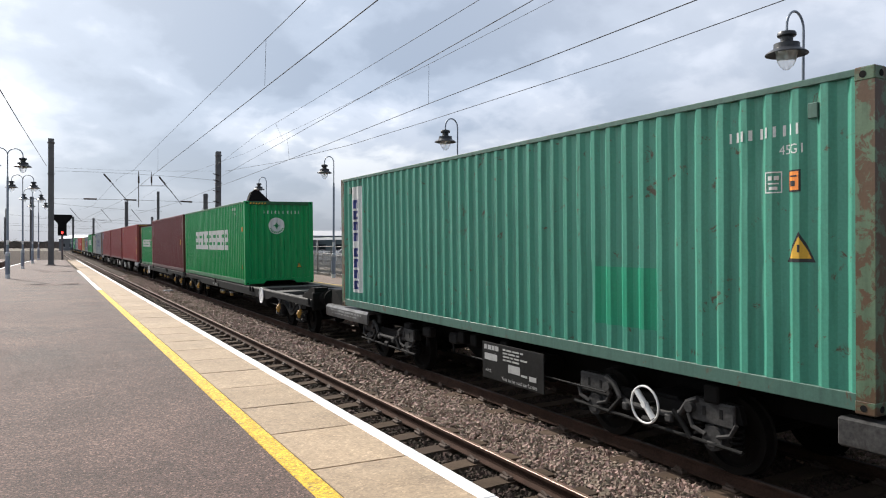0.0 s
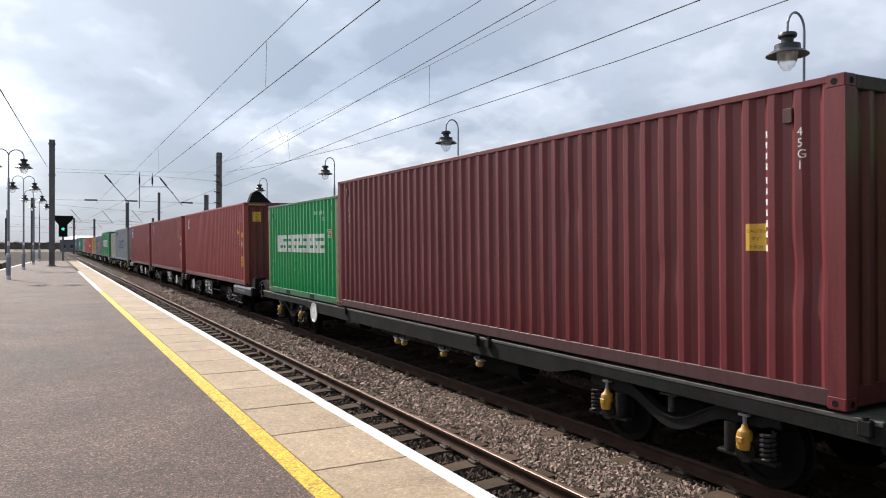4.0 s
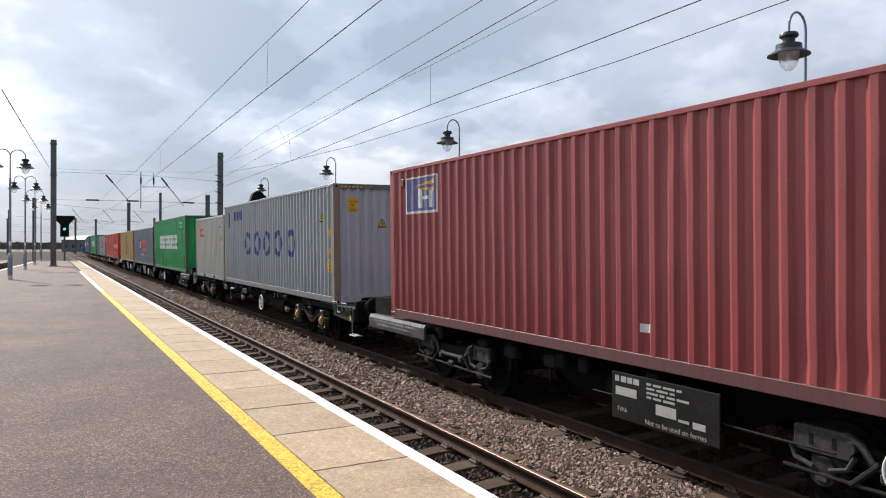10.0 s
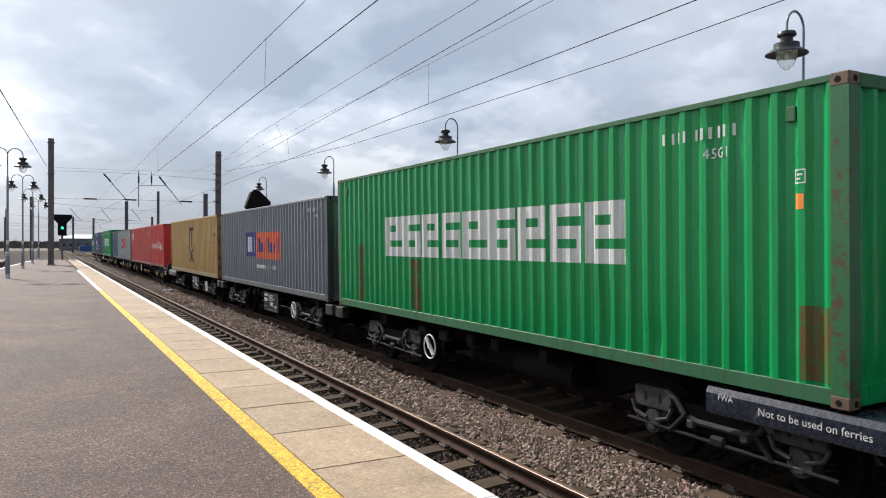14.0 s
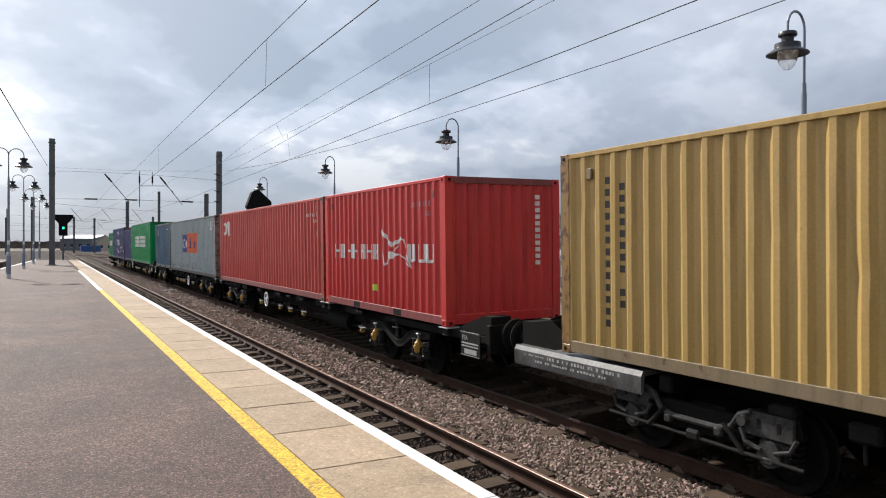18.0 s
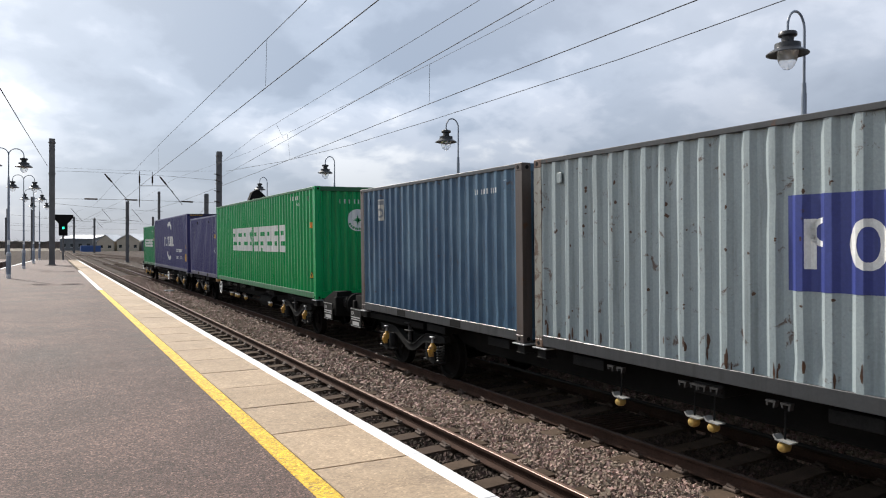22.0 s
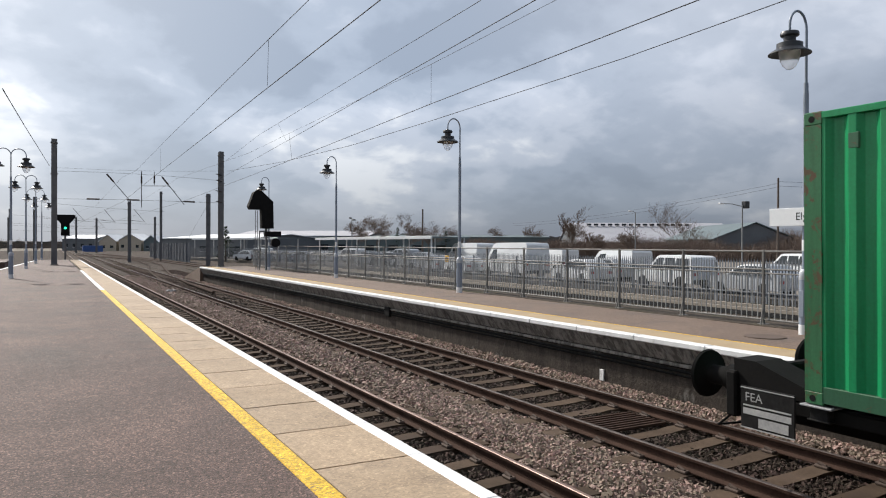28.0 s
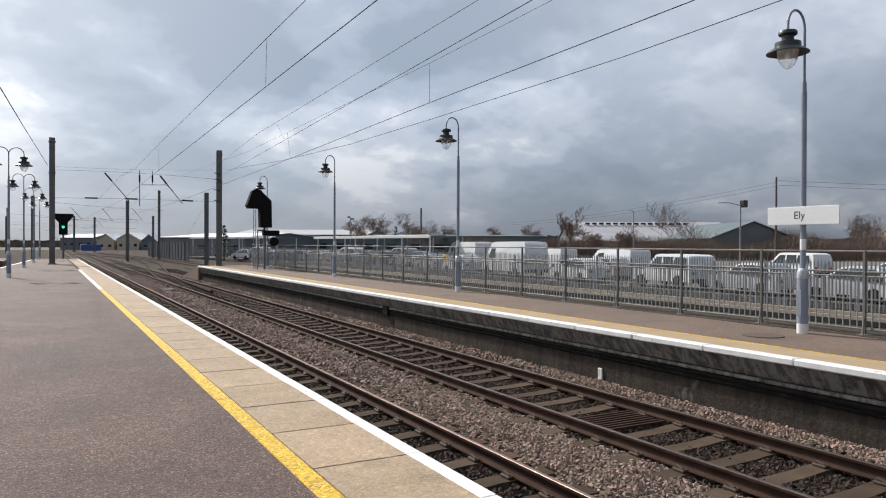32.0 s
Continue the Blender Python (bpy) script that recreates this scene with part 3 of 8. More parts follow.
for k in range(4):
    s = Shape()
    rag = [0.012 * noise.noise((i * 0.9, k * 5.3, 2.0)) for i in range(22)]
    xs = [1.522 + 0.0791 * i for i in range(11)]
    s.prism([(x, 0.012 + rag[i]) for i, x in enumerate(xs)] + [(x, 0.984 + rag[21 - i]) for i, x in reversed(list(enumerate(xs)))], 2, -0.07, 0.0)
    slab_meshes.append(s.mesh("slab", COPING))
ws = Shape()
ws.box(2.205, 0.004, -0.06, X_EDGE + 0.003, 0.998, 0.005, 0.006)
white_mesh = ws.mesh("white_stripe", WHITE)
ylw = Shape()
ylw.box(1.376, 0.0, -0.06, 1.512, 1.0, 0.002, 0.004)
yellow_mesh = ylw.mesh("yellow_stripe", YELLOW)
grey = Shape()
grey.box(1.376, 0.0, -0.06, 1.512, 1.0, 0.002, 0.004)
pale_mesh = grey.mesh("white_stripe_inner", WHITE)
for k in range(78):
    y = -3.42 + k * 0.995
    z = 0.004 * noise.noise((k * 1.7, 0, 0))
    part("slab", slab_meshes[k % 4], None, coping, at=pose(0, y, z))
    part("white_stripe", white_mesh, None, coping, at=pose(0, y, z))
    if y < 25:
        part("yellow_stripe", yellow_mesh, None, coping, at=pose(0, y, 0.002))
    elif y < 44:
        part("white_stripe", pale_mesh, None, coping, at=pose(0, y, 0.002))

# opposite platform
sheet("far_platform_surface", 9.519, 12.3, -30, 49.6, Z_FAR, 10, 110, 0.008, 0.6, ASPHALT_FAR, "brown-grey asphalt of the opposite platform", "platform", None, 1.4)
s = Shape()
s.box(8.83, -30, Z_FAR - 0.2, 9.465, 49.6, Z_FAR, 0.004)
solo("far_buff_strip", s, BUFF, "buff paved strip beside the far platform edge", "paving", kind="structure")
s = Shape()
s.box(9.469, -30, Z_FAR - 0.2, 9.515, 49.6, Z_FAR + 0.003)
solo("far_yellow_line", s, YELLOW, "thin yellow line on the opposite platform", "line", kind="structure")
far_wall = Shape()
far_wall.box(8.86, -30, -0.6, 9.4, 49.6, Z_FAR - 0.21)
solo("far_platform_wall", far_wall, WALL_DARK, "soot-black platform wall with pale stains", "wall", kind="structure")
course = thing("far_corbel_course", pose(8.66, 0, Z_FAR), "stained oversailing blocks below the coping", "wall", kind="structure")
s = Shape()
s.prism([(0.0, -0.095), (0.21, -0.095), (0.21, -0.36), (0.17, -0.36), (0.15, -0.34)], 1, 0.004, 0.296)
cb_mesh = s.mesh("corbel_block", NOSING)
rest = Shape()
for k in range(265):
    y = -29.9 + 0.3 * k
    if 104 <= k < 264:
        part("corbel_block", cb_mesh, None, course, at=pose(0.008 * noise.noise((k * 1.9, 3, 0)), y, 0.004 * noise.noise((k * 2.7, 1, 0))))
    else:
        rest.prism([(0.0, -0.095), (0.21, -0.095), (0.21, -0.36), (0.17, -0.36), (0.15, -0.34)], 1, y + 0.004, y + 0.296)
tagged(part("corbel_run", rest, NOSING, course), kind="stuff")
ledge = Shape()
ledge.box(8.80, -30, Z_FAR - 0.43, 8.87, 49.6, Z_FAR - 0.375, 0.01)
solo("far_wall_ledge", ledge, NOSING, "narrow stained ledge along the platform wall", "wall", kind="structure")
s = Shape()
s.box(11.78, -30, Z_FAR - 0.1, 12.32, 49.5, Z_FAR + 0.012, 0.004)
solo("railing_verge", s, SIDING, "dark gravelly verge below the railing", "verge", kind="structure")
fcop = thing("far_coping", pose(0, 0, Z_FAR), "white-painted coping stones of the opposite platform", "coping", kind="structure")
s = Shape()
s.box(X_FAR, 0.004, -0.092, 8.826, 1.496, 0.004, 0.015)
fc_mesh = s.mesh("coping_stone", WHITE)
for k in range(53):
    part("coping_stone", fc_mesh, None, fcop, at=pose(0.004 * noise.noise((k * 2.3, 1, 0)), -29.9 + 1.5 * k, 0.005 * noise.noise((k * 1.3, 5, 0))))
ramp = Shape()
ramp.prism([(49.6, -0.5), (49.6, Z_FAR), (56.5, -0.1), (56.5, -0.5)], 0, X_FAR + 0.05, 12.3)
solo("platform_ramp", ramp, ASPHALT_FAR, "asphalt ramp at the end of the opposite platform", "ramp", kind="structure")
for z, r in ((0.40, 0.028), (0.335, 0.02), (0.47, 0.016)):
    c = Shape()
    c.tube([(8.83, y, z + 0.02 * noise.noise((y * 0.35, z * 9, 0))) for y in range(-6, 50, 1)], r, 6)
    solo("wall_cable", c, BLACK, "sagging black cable along the platform wall", "cable", "wall cables")
plate = Shape()
plate.box(8.83, 10.08, -0.06, 8.858, 10.19, 0.145, 0.006)
solo("wall_marker", plate, WHITE, "small white marker plate on the platform wall", "marker")
s = Shape()
s.box(8.76, 19.4, 0.28, 8.855, 19.75, 0.56, 0.02)
solo("wall_box", s, BLACK, "small black junction box on the platform wall", "box")
mh = Shape()
mh.cyl((10.43, 7.93, Z_FAR - 0.02), (10.43, 7.93, Z_FAR + 0.012), 0.33, None, 24)
solo("manhole_cover", mh, surf("rusty_manhole_iron", (0.075, 0.05, 0.038), (0.12, 0.085, 0.065), 0.8, 0.1, 5, 30, 0.4, 0.004), "round rusty manhole cover in the asphalt", "manhole")

# ---- rails and sleepers ----


def rail_profile(x, z):
    return [(x - 0.07, z - 0.158), (x + 0.07, z - 0.158), (x + 0.07, z - 0.146), (x + 0.012, z - 0.125), (x + 0.01, z - 0.045), (x + 0.036, z - 0.032), (x + 0.036, z - 0.006),
            (x - 0.036, z - 0.006), (x - 0.036, z - 0.032), (x - 0.01, z - 0.045), (x - 0.012, z - 0.125), (x - 0.07, z - 0.146)]


sl = Shape()
sl.prism([(-1.25, -0.33), (1.25, -0.33), (1.25, -0.175), (0.5, -0.172), (0.3, -0.185), (-0.3, -0.185), (-0.5, -0.172), (-1.25, -0.175)], 1, -0.125, 0.125)
sleeper_mesh = sl.mesh("sleeper", SLEEPER)
cl = Shape()
for sx in (-1, 1):
    cl.box(sx * 0.05, -0.09, -0.175, sx * 0.14, 0.09, -0.135, 0.012)
    cl.cyl((sx * 0.105, -0.05, -0.14), (sx * 0.105, 0.05, -0.115), 0.02, None, 8)
clip_mesh = cl.mesh("rail_chair", CLIP)
for k, (cx, cant) in enumerate(zip(TRACKS, (0.0, CANT))):
    track = thing("track_%d" % (k + 1), pose(cx, 0, 0, 0, -cant, 0), "track of rusty-sided rails on sleepers in ballast", "track", kind="structure")
    for side in (-0.7535, 0.7535):
        r = Shape()
        r.prism(rail_profile(side, 0.0), 1, -30, 330)
        rail = part("rail", r, RAIL_RUST, track, "steel rail with a rusty web")
        h = Shape()
        h.box(side - 0.026, -30, -0.012, side + 0.026, 330, 0.0, 0.004)
        part("running_surface", h, RAIL_DULL_SHADED if k else RAIL_TOP, rail, "polished running surface")
    for i in range(150):
        y = -2.62 + i * 0.71
        part("sleeper", sleeper_mesh, None, track, at=pose(0.03 * noise.noise((i * 3.1, k, 0)), y, 0, 0, 0, 1.2 * noise.noise((i * 1.9, k + 4, 0))))
        if y < 34:
            for side in (-0.7535, 0.7535):
                part("rail_chair", clip_mesh, None, track, at=pose(side, y, 0))
# crossing rails beyond the opposite platform
for k, way in enumerate((((7.3, 38), (7.6, 48), (8.3, 60), (9.7, 74), (11.4, 90), (12.2, 109), (11.6, 127), (9.4, 147), (6, 175)),
                         ((6.45, 42), (6.7, 54), (7.7, 69), (9.9, 89), (11.0, 111), (10.5, 130), (8.2, 150), (4.6, 178)),
                         ((15.0, 60), (14.2, 80), (13.4, 110), (12, 150), (9, 190)), ((16.5, 60), (15.7, 80), (14.9, 110), (13.5, 150), (10.5, 190)))):
    r = Shape()
    r.tube([(x, y, -0.06) for x, y in way], 0.075, 6)
    solo("crossing_rail", r, RAIL_RUST, "curving rail of the junction", "rail", "junction rails", "structure", 60)
timbers = thing("crossing_timbers", pose(0, 0, 0), "long dark timbers under the junction rails", "sleepers", kind="structure")
s = Shape()
s.box(-0.12, -0.12, -0.3, 4.2, 0.12, -0.165, 0.01)
timber_mesh = s.mesh("timber", RAIL_RUST)
for i in range(44):
    y = 43.6 + 0.75 * i
    part("timber", timber_mesh, None, timbers, at=pose(6.0 + 0.02 * i, y, 0.0, 0, 0, 2.0 + noise.noise((i * 1.7, 2, 0))))
pm = Shape()
pm.box(5.35, 40.0, -0.2, 5.8, 40.6, -0.02, 0.03)
pm.box(5.45, 39.6, -0.15, 5.6, 40.1, -0.06, 0.02)
solo("points_motor_box", pm, MAST, "grey points machine case between the tracks", "machine")
grid = thing("track_grid", pose(0, 0, 0), "slatted rusty metal grid between the rails", "grid")
for i in range(8):
    s = Shape()
    s.box(6.62, 7.5 + i * 0.1, -0.15, 7.75, 7.545 + i * 0.1, -0.115, 0.006)
    part("slat", s, RAIL_RUST, grid)
for x in (6.62, 7.69):
    s = Shape()
    s.box(x, 7.48, -0.175, x + 0.06, 8.28, -0.152)
    part("side_bar", s, RAIL_RUST, grid)
for x, y in ((6.46, 13.65), (7.97, 13.63)):
    s = Shape()
    s.box(x - 0.03, y - 0.05, -0.2, x + 0.035, y + 0.03, -0.045, 0.015)
    s.cyl((x, y - 0.01, -0.07), (x + 0.07, y + 0.06, -0.03), 0.018, None, 8)
    s.box(x + 0.02, y + 0.06, -0.2, x + 0.08, y + 0.12, -0.06, 0.012)
    solo("rail_contact_box", s, GALV, "small pale treadle fixed beside the rail", "treadle", "rail treadles")

# ---- loose ballast ----
cube = np.array([(x, y, z) for x in (-1, 1) for y in (-1, 1) for z in (-1, 1)], float)
cube_f = np.array([(0, 1, 3, 2), (4, 6, 7, 5), (0, 4, 5, 1), (2, 3, 7, 6), (0, 2, 6, 4), (1, 5, 7, 3)])


def bed_height(x):
    return np.interp(x, [p[0] for p in pts[2:]], [p[1] for p in pts[2:]])


def stones(name, count, x0, x1, y0, y1, size, label, seed, oily=False):
    rng = np.random.default_rng(seed)
    x, y = rng.uniform(x0, x1, count), rng.uniform(y0, y1, count)
    # fewer stones lie on the sleepers
    on = (np.abs(((y + 2.62 + 0.355) % 0.71) - 0.355) < 0.13) & ((np.abs(x - TRACKS[0]) < 1.28) | (np.abs(x - TRACKS[1]) < 1.28))
    rail_near = np.zeros(count, bool)
    for t in TRACKS:
        for sd in (-0.7535, 0.7535):
            rail_near |= np.abs(x - t - sd) < 0.085
    keep = (~on | (rng.random(count) < 0.06)) & ~rail_near
    bed_mid = np.minimum(np.abs(x - TRACKS[0]), np.abs(x - TRACKS[1] + 0.05)) + 0.1 * np.sin(y * 3.1 + x * 5) < 0.82
    keep &= bed_mid if oily else ~bed_mid
    x, y = x[keep], y[keep]
    k = len(x)
    size = rng.uniform(0.65, 1.25, (k, 1, 1)) * size
    v = cube[None] * rng.uniform(0.55, 1.1, (k, 1, 3)) + rng.uniform(-0.38, 0.38, (k, 8, 3))
    q = rng.normal(size=(k, 4))
    q /= np.linalg.norm(q, axis=1, keepdims=True)
    a, b, c, d = q.T
    rot = np.stack([1 - 2 * (c * c + d * d), 2 * (b * c - a * d), 2 * (b * d + a * c), 2 * (b * c + a * d), 1 - 2 * (b * b + d * d), 2 * (c * d - a * b),
                    2 * (b * d - a * c), 2 * (c * d + a * b), 1 - 2 * (b * b + c * c)], 1).reshape(k, 3, 3)
    v = np.einsum("kij,knj->kni", rot, v) * size
    z = bed_height(x) + 0.01 + rng.uniform(-0.012, 0.026, k)
    v += np.stack([x, y, z], 1)[:, None]
    me = bpy.data.meshes.new(name)
    me.from_pydata(v.reshape(-1, 3), [], (cube_f[None] + (np.arange(k) * 8)[:, None, None]).reshape(-1, 4))
    me.materials.append(STONE_OILY if oily else STONE)
    ob = new(name, me)
    tagged(ob, label, "gravel", kind="stuff")


for k, oily, text in ((0, False, "pinkish-grey crushed stone ballast between the tracks"), (1, True, "oil-darkened ballast between the rails")):
    stones("loose_ballast", 80000, 2.35, 8.9, 1.8, 11.5, 0.0195, text, 4 + 2 * k, oily)
    stones("loose_ballast", 46000, 2.35, 8.9, 11.5, 30.0, 0.027, text + ", farther along", 5 + 2 * k, oily)
    stones("loose_ballast", 26000, 2.35, 8.9, 30.0, 62.0, 0.042, text + ", far along", 14 + 2 * k, oily)

# ---- platform railing and palisade fence ----
XF = 12.05
RAILING_STEEL = surf("weathered_railing_steel", (0.125, 0.12, 0.112), (0.20, 0.195, 0.185), 0.65, 0.2, 3, 30, 0.1, 0.002, spread=0.1)
railing = thing("platform_railing", pose(XF, 0, Z_FAR), "galvanised steel platform railing with upright bars", "railing")
post = Shape()
post.box(-0.026, -0.023, -0.02, 0.026, 0.023, 1.44, 0.006)
post.box(-0.09, -0.08, -0.01, 0.09, 0.08, 0.015, 0.004)
post.cyl((-0.02, 0, 0.30), (-0.14, -0.05, 0.0), 0.016, None, 8)
post_mesh = post.mesh("post", RAILING_STEEL)
bar = Shape()
bar.box(-0.009, -0.0095, 0.10, 0.009, 0.0095, 1.0, 0.003)
bar_mesh = bar.mesh("bar", GALV_PALE)
for z, h in ((1.41, 0.017), (1.06, 0.014), (0.985, 0.014), (0.10, 0.016)):
    s = Shape()
    s.box(-0.02, -28, z - h, 0.02, 49, z + h, 0.008)
    part("rail", s, RAILING_STEEL, railing)
rest, count = Shape(), 0
for k in range(-14, 21):
    y = 7.2 + 2.0 * k
    part("post", post_mesh, None, railing, at=pose(0, y, 0))
    for j in range(1, 16):
        if 2 <= k + 5 < 20 and count < 290:
            part("bar", bar_mesh, None, railing, at=pose(0, y + 0.125 * j, 0))
            count += 1
        else:
            rest.box(-0.008, y + 0.125 * j - 0.007, 0.10, 0.008, y + 0.125 * j + 0.007, 1.0)
tagged(part("bar_run", rest, GALV_DULL, railing), kind="stuff")

pal = thing("palisade_fence", pose(27.35, 0, 0), "grey galvanised palisade fence with pointed pales", "fence")
pale = Shape()
pale.prism([(-0.034, -0.2), (0.034, -0.2), (0.034, 1.74), (0.013, 1.77), (0.0, 1.87), (-0.013, 1.77), (-0.034, 1.74)], 0, -0.006, 0.006)
pale_m = pale.mesh("pale", PALE_STEEL)
rest = Shape()
for k in range(575):
    y = 84.0 - 0.155 * k
    if 2.0 < y < 47.4:
        part("pale", pale_m, None, pal, at=pose(0.03, y, 0, 0, 0, 3 * noise.noise((k * 0.9, 0, 0))))
    else:
        rest.prism([(y - 0.034, -0.2), (y + 0.034, -0.2), (y + 0.034, 1.74), (y, 1.87), (y - 0.034, 1.74)], 0, 0.026, 0.034)
for k in range(270):
    # the fence turns towards the line beyond the car park
    x, y = -0.0262 * k, 84.0 + 0.156 * k
    rest.box(x + 0.02, y - 0.035, -0.2, x + 0.04, y + 0.035, 1.85)
tagged(part("pale_run", rest, PALE_STEEL, pal), kind="stuff")
for z in (0.35, 1.4):
    s = Shape()
    s.box(-0.02, -6, z - 0.03, 0.02, 84.1, z + 0.03, 0.006)
    part("fence_rail", s, PALE_STEEL, pal)
s = Shape()
s.box(-0.04, -0.04, -0.3, 0.04, 0.04, 1.66)
fp_mesh = s.mesh("fence_post", PALE_STEEL)
for k in range(32):
    part("fence_post", fp_mesh, None, pal, at=pose(0.06, 84.0 - 2.75 * k, 0))
s = Shape()
s.box(-0.008, -0.32, -0.26, 0.008, 0.32, 0.26, 0.004)
wsn = solo("warning_sign", s, YELLOW_LABEL, "yellow warning notice on the palisade fence", "sign", at=pose(27.29, 49.45, 1.32))
s = Shape()
for z, wd in ((0.12, 0.2), (0.0, 0.26), (-0.12, 0.18)):
    s.box(-0.013, -wd, z - 0.03, -0.009, wd, z + 0.03)
part("print_bars", s, INK, wsn, "dark bars of small print")

# ---- lamps ----


def lantern(parent, x, z):
    z -= 0.07
    head = Shape()
    head.lathe([(0.018, 0.40), (0.046, 0.40), (0.055, 0.385), (0.137, 0.375), (0.150, 0.35), (0.150, 0.315), (0.137, 0.30), (0.100, 0.29), (0.096, 0.22), (0.118, 0.20), (0.205, 0.18), (0.209, 0.09), (0.182, 0.08)], (x, 0, z), 24)
    cap = part("lantern", head, LAMP_DARK, parent, "black lantern canopy", 40)
    rim = Shape()
    rim.lathe([(0.182, 0.085), (0.209, 0.10), (0.337, 0.015), (0.339, 0.0), (0.328, -0.003), (0.182, 0.06)], (x, 0, z), 32)
    part("brim", rim, LAMP_DARK, cap, "wide black reflector brim", 40)
    bowl = Shape()
    bowl.lathe([(0.011, -0.26), (0.055, -0.245), (0.109, -0.19), (0.150, -0.10), (0.168, 0.0), (0.173, 0.05)], (x, 0, z), 24)
    b = part("bowl", bowl, BOWL, cap, "clear pear-shaped glass bowl", 60)
    b.visible_shadow = False
    bulb = Shape()
    bulb.lathe([(0.009, -0.09), (0.032, -0.06), (0.032, 0.02), (0.018, 0.06)], (x, 0, z), 12)
    part("bulb", bulb, SATIN_WHITE, cap, "white lamp bulb", 60)


def swan(x, top, side):
    return [(0, 0, top - 0.32)] + [(side * (x / 2 - x / 2 * math.cos(w)), 0, top - 0.28 + 0.28 * math.sin(w)) for w in [math.pi * i / 14 for i in range(15)]] + [(side * x, 0, top - 0.36)]


def platform_lamp(arms, label, group):
    lamp = thing("platform_lamp", pose(0, 0, 0), label, "lamp", group)
    s = Shape()
    s.cyl((0, 0, 0), (0, 0, 0.17), 0.094, None, 20)
    part("foot", s, SATIN_WHITE, lamp, "white-painted foot", 40)
    s = Shape()
    s.cyl((0, 0, 0.17), (0, 0, 0.94), 0.089, None, 20)
    base = part("base_casing", s, LAMP_GREY, lamp, "blue-grey base casing", 40)
    s = Shape()
    s.box(-0.096, -0.045, 0.3, -0.08, 0.045, 0.75, 0.006)
    part("access_door", s, LAMP_GREY, base)
    s = Shape()
    s.lathe([(0.094, 0.94), (0.098, 0.97), (0.096, 1.06), (0.07, 1.10), (0.05, 1.12)], (0, 0, 0), 20)
    part("collar", s, LAMP_PALE, lamp, "pale grey collar", 40)
    s = Shape()
    s.cyl((0, 0, 1.43), (0, 0, 1.62), 0.051, None, 16)
    part("band", s, SATIN_WHITE, lamp, "white band round the post", 40)
    s = Shape()
    s.cyl((0, 0, 1.1), (0, 0, 4.12), 0.048, 0.045, 16)
    part("post", s, LAMP_GREY, lamp, "", 40)
    s = Shape()
    s.cyl((0, 0, 4.06), (0, 0, 4.30), 0.042, 0.036, 14)
    part("sleeve", s, LAMP_GREY, lamp, "", 40)
    s = Shape()
    s.cyl((0, 0, 4.25), (0, 0, 5.2), 0.024, None, 12)
    part("upper_post", s, LAMP_GREY, lamp, "", 40)
    for side in arms:
        s = Shape()
        reach = 0.44 if len(arms) == 1 else 0.56
        s.tube(swan(reach, 5.49, side), 0.021, 10)
        part("swan_neck", s, LAMP_GREY, lamp, "curved swan-neck arm", 50)
        lantern(lamp, side * reach, 4.80)
    return lamp


lampA = platform_lamp((-1,), "blue-grey swan-neck platform lamp with a black lantern", "lamps on the opposite platform")
lampA.matrix_basis = pose(11.32, 7.83, Z_FAR)
for y in (19.75, 31.0, 42.5):
    copy_thing(lampA, pose(11.36, y, Z_FAR))
lampL = platform_lamp((-1, 1), "twin swan-neck platform lamp with two black lanterns", "twin lamps on the platform")
lampL.matrix_basis = pose(-1.5, 35.4, Z_NEAR)
for x, y in ((-1.31, 48.8), (-1.02, 61.3), (-0.75, 73.4)):
    copy_thing(lampL, pose(x, y, Z_NEAR))

# station name board on the nearest lamp post
sg = thing("station_name_board", pose(11.24, 7.795, 2.915), "white enamel station name board on the lamp post", "sign")
s = Shape()
s.box(-0.012, -0.665, -0.155, 0.012, 0.665, 0.155, 0.006)
part("panel", s, SIGN_WHITE, sg)
s = Shape()
for t in letters("Ely", 0.185):
    s.add([(-0.0145, 0.155 - u, v - 0.055) for u, v in t], [(0, 1, 2)])
part("lettering", s, INK, sg, "black name lettering")
for z in (-0.1, 0.1):
    s = Shape()
    s.box(0.012, -0.06, z - 0.02, 0.13, 0.06, z + 0.02, 0.005)
    part("clamp", s, GALV, sg)

# ---- signals ----
sigR = thing("signal", pose(10.99, 41.67, Z_FAR), "tall black railway signal seen from behind", "signal")
k = 0.0338


def up(y):
    return 2.41 - Z_FAR + (432 - y) * 0.0329


s = Shape()
s.prism([((x - 469) * k, up(y)) for x, y in ((452, 337), (459, 338), (479, 357), (480, 404), (460, 404), (459, 371), (440, 371), (437, 366), (446, 341))], 1, -0.25, 0.25)
part("hood", s, BLACK, sigR, "large black sighting hood and backboard")
s = Shape()
s.cyl((0.03, 0.15, 0), (0.03, 0.15, up(404)), 0.07, None, 12)
part("post", s, MAST, sigR, "", 40)
s = Shape()
s.box((466 - 469) * k, -0.15, up(418), (494 - 469) * k, 0.25, up(409), 0.02)
part("junction_box", s, BLACK, sigR)
s = Shape()
s.cyl(((485 - 469) * k, -0.12, up(429)), ((485 - 469) * k, 0.12, up(429)), 0.26, None, 20)
part("round_indicator", s, BLACK, sigR, "round black subsidiary lamp", 40)
s = Shape()
for x in (-0.42, -0.06):
    s.box(x - 0.03, -0.1, 0, x + 0.03, -0.04, up(411), 0.008)
s.box(-0.45, -0.1, up(411), -0.03, -0.04, up(408), 0.008)
part("cage_frame", s, GALV, sigR, "pale steel cage frame")
s = Shape()
for x in (-0.56, -0.44):
    s.cyl((x, 0.3, 0), (x, 0.3, up(372)), 0.018, None, 8)
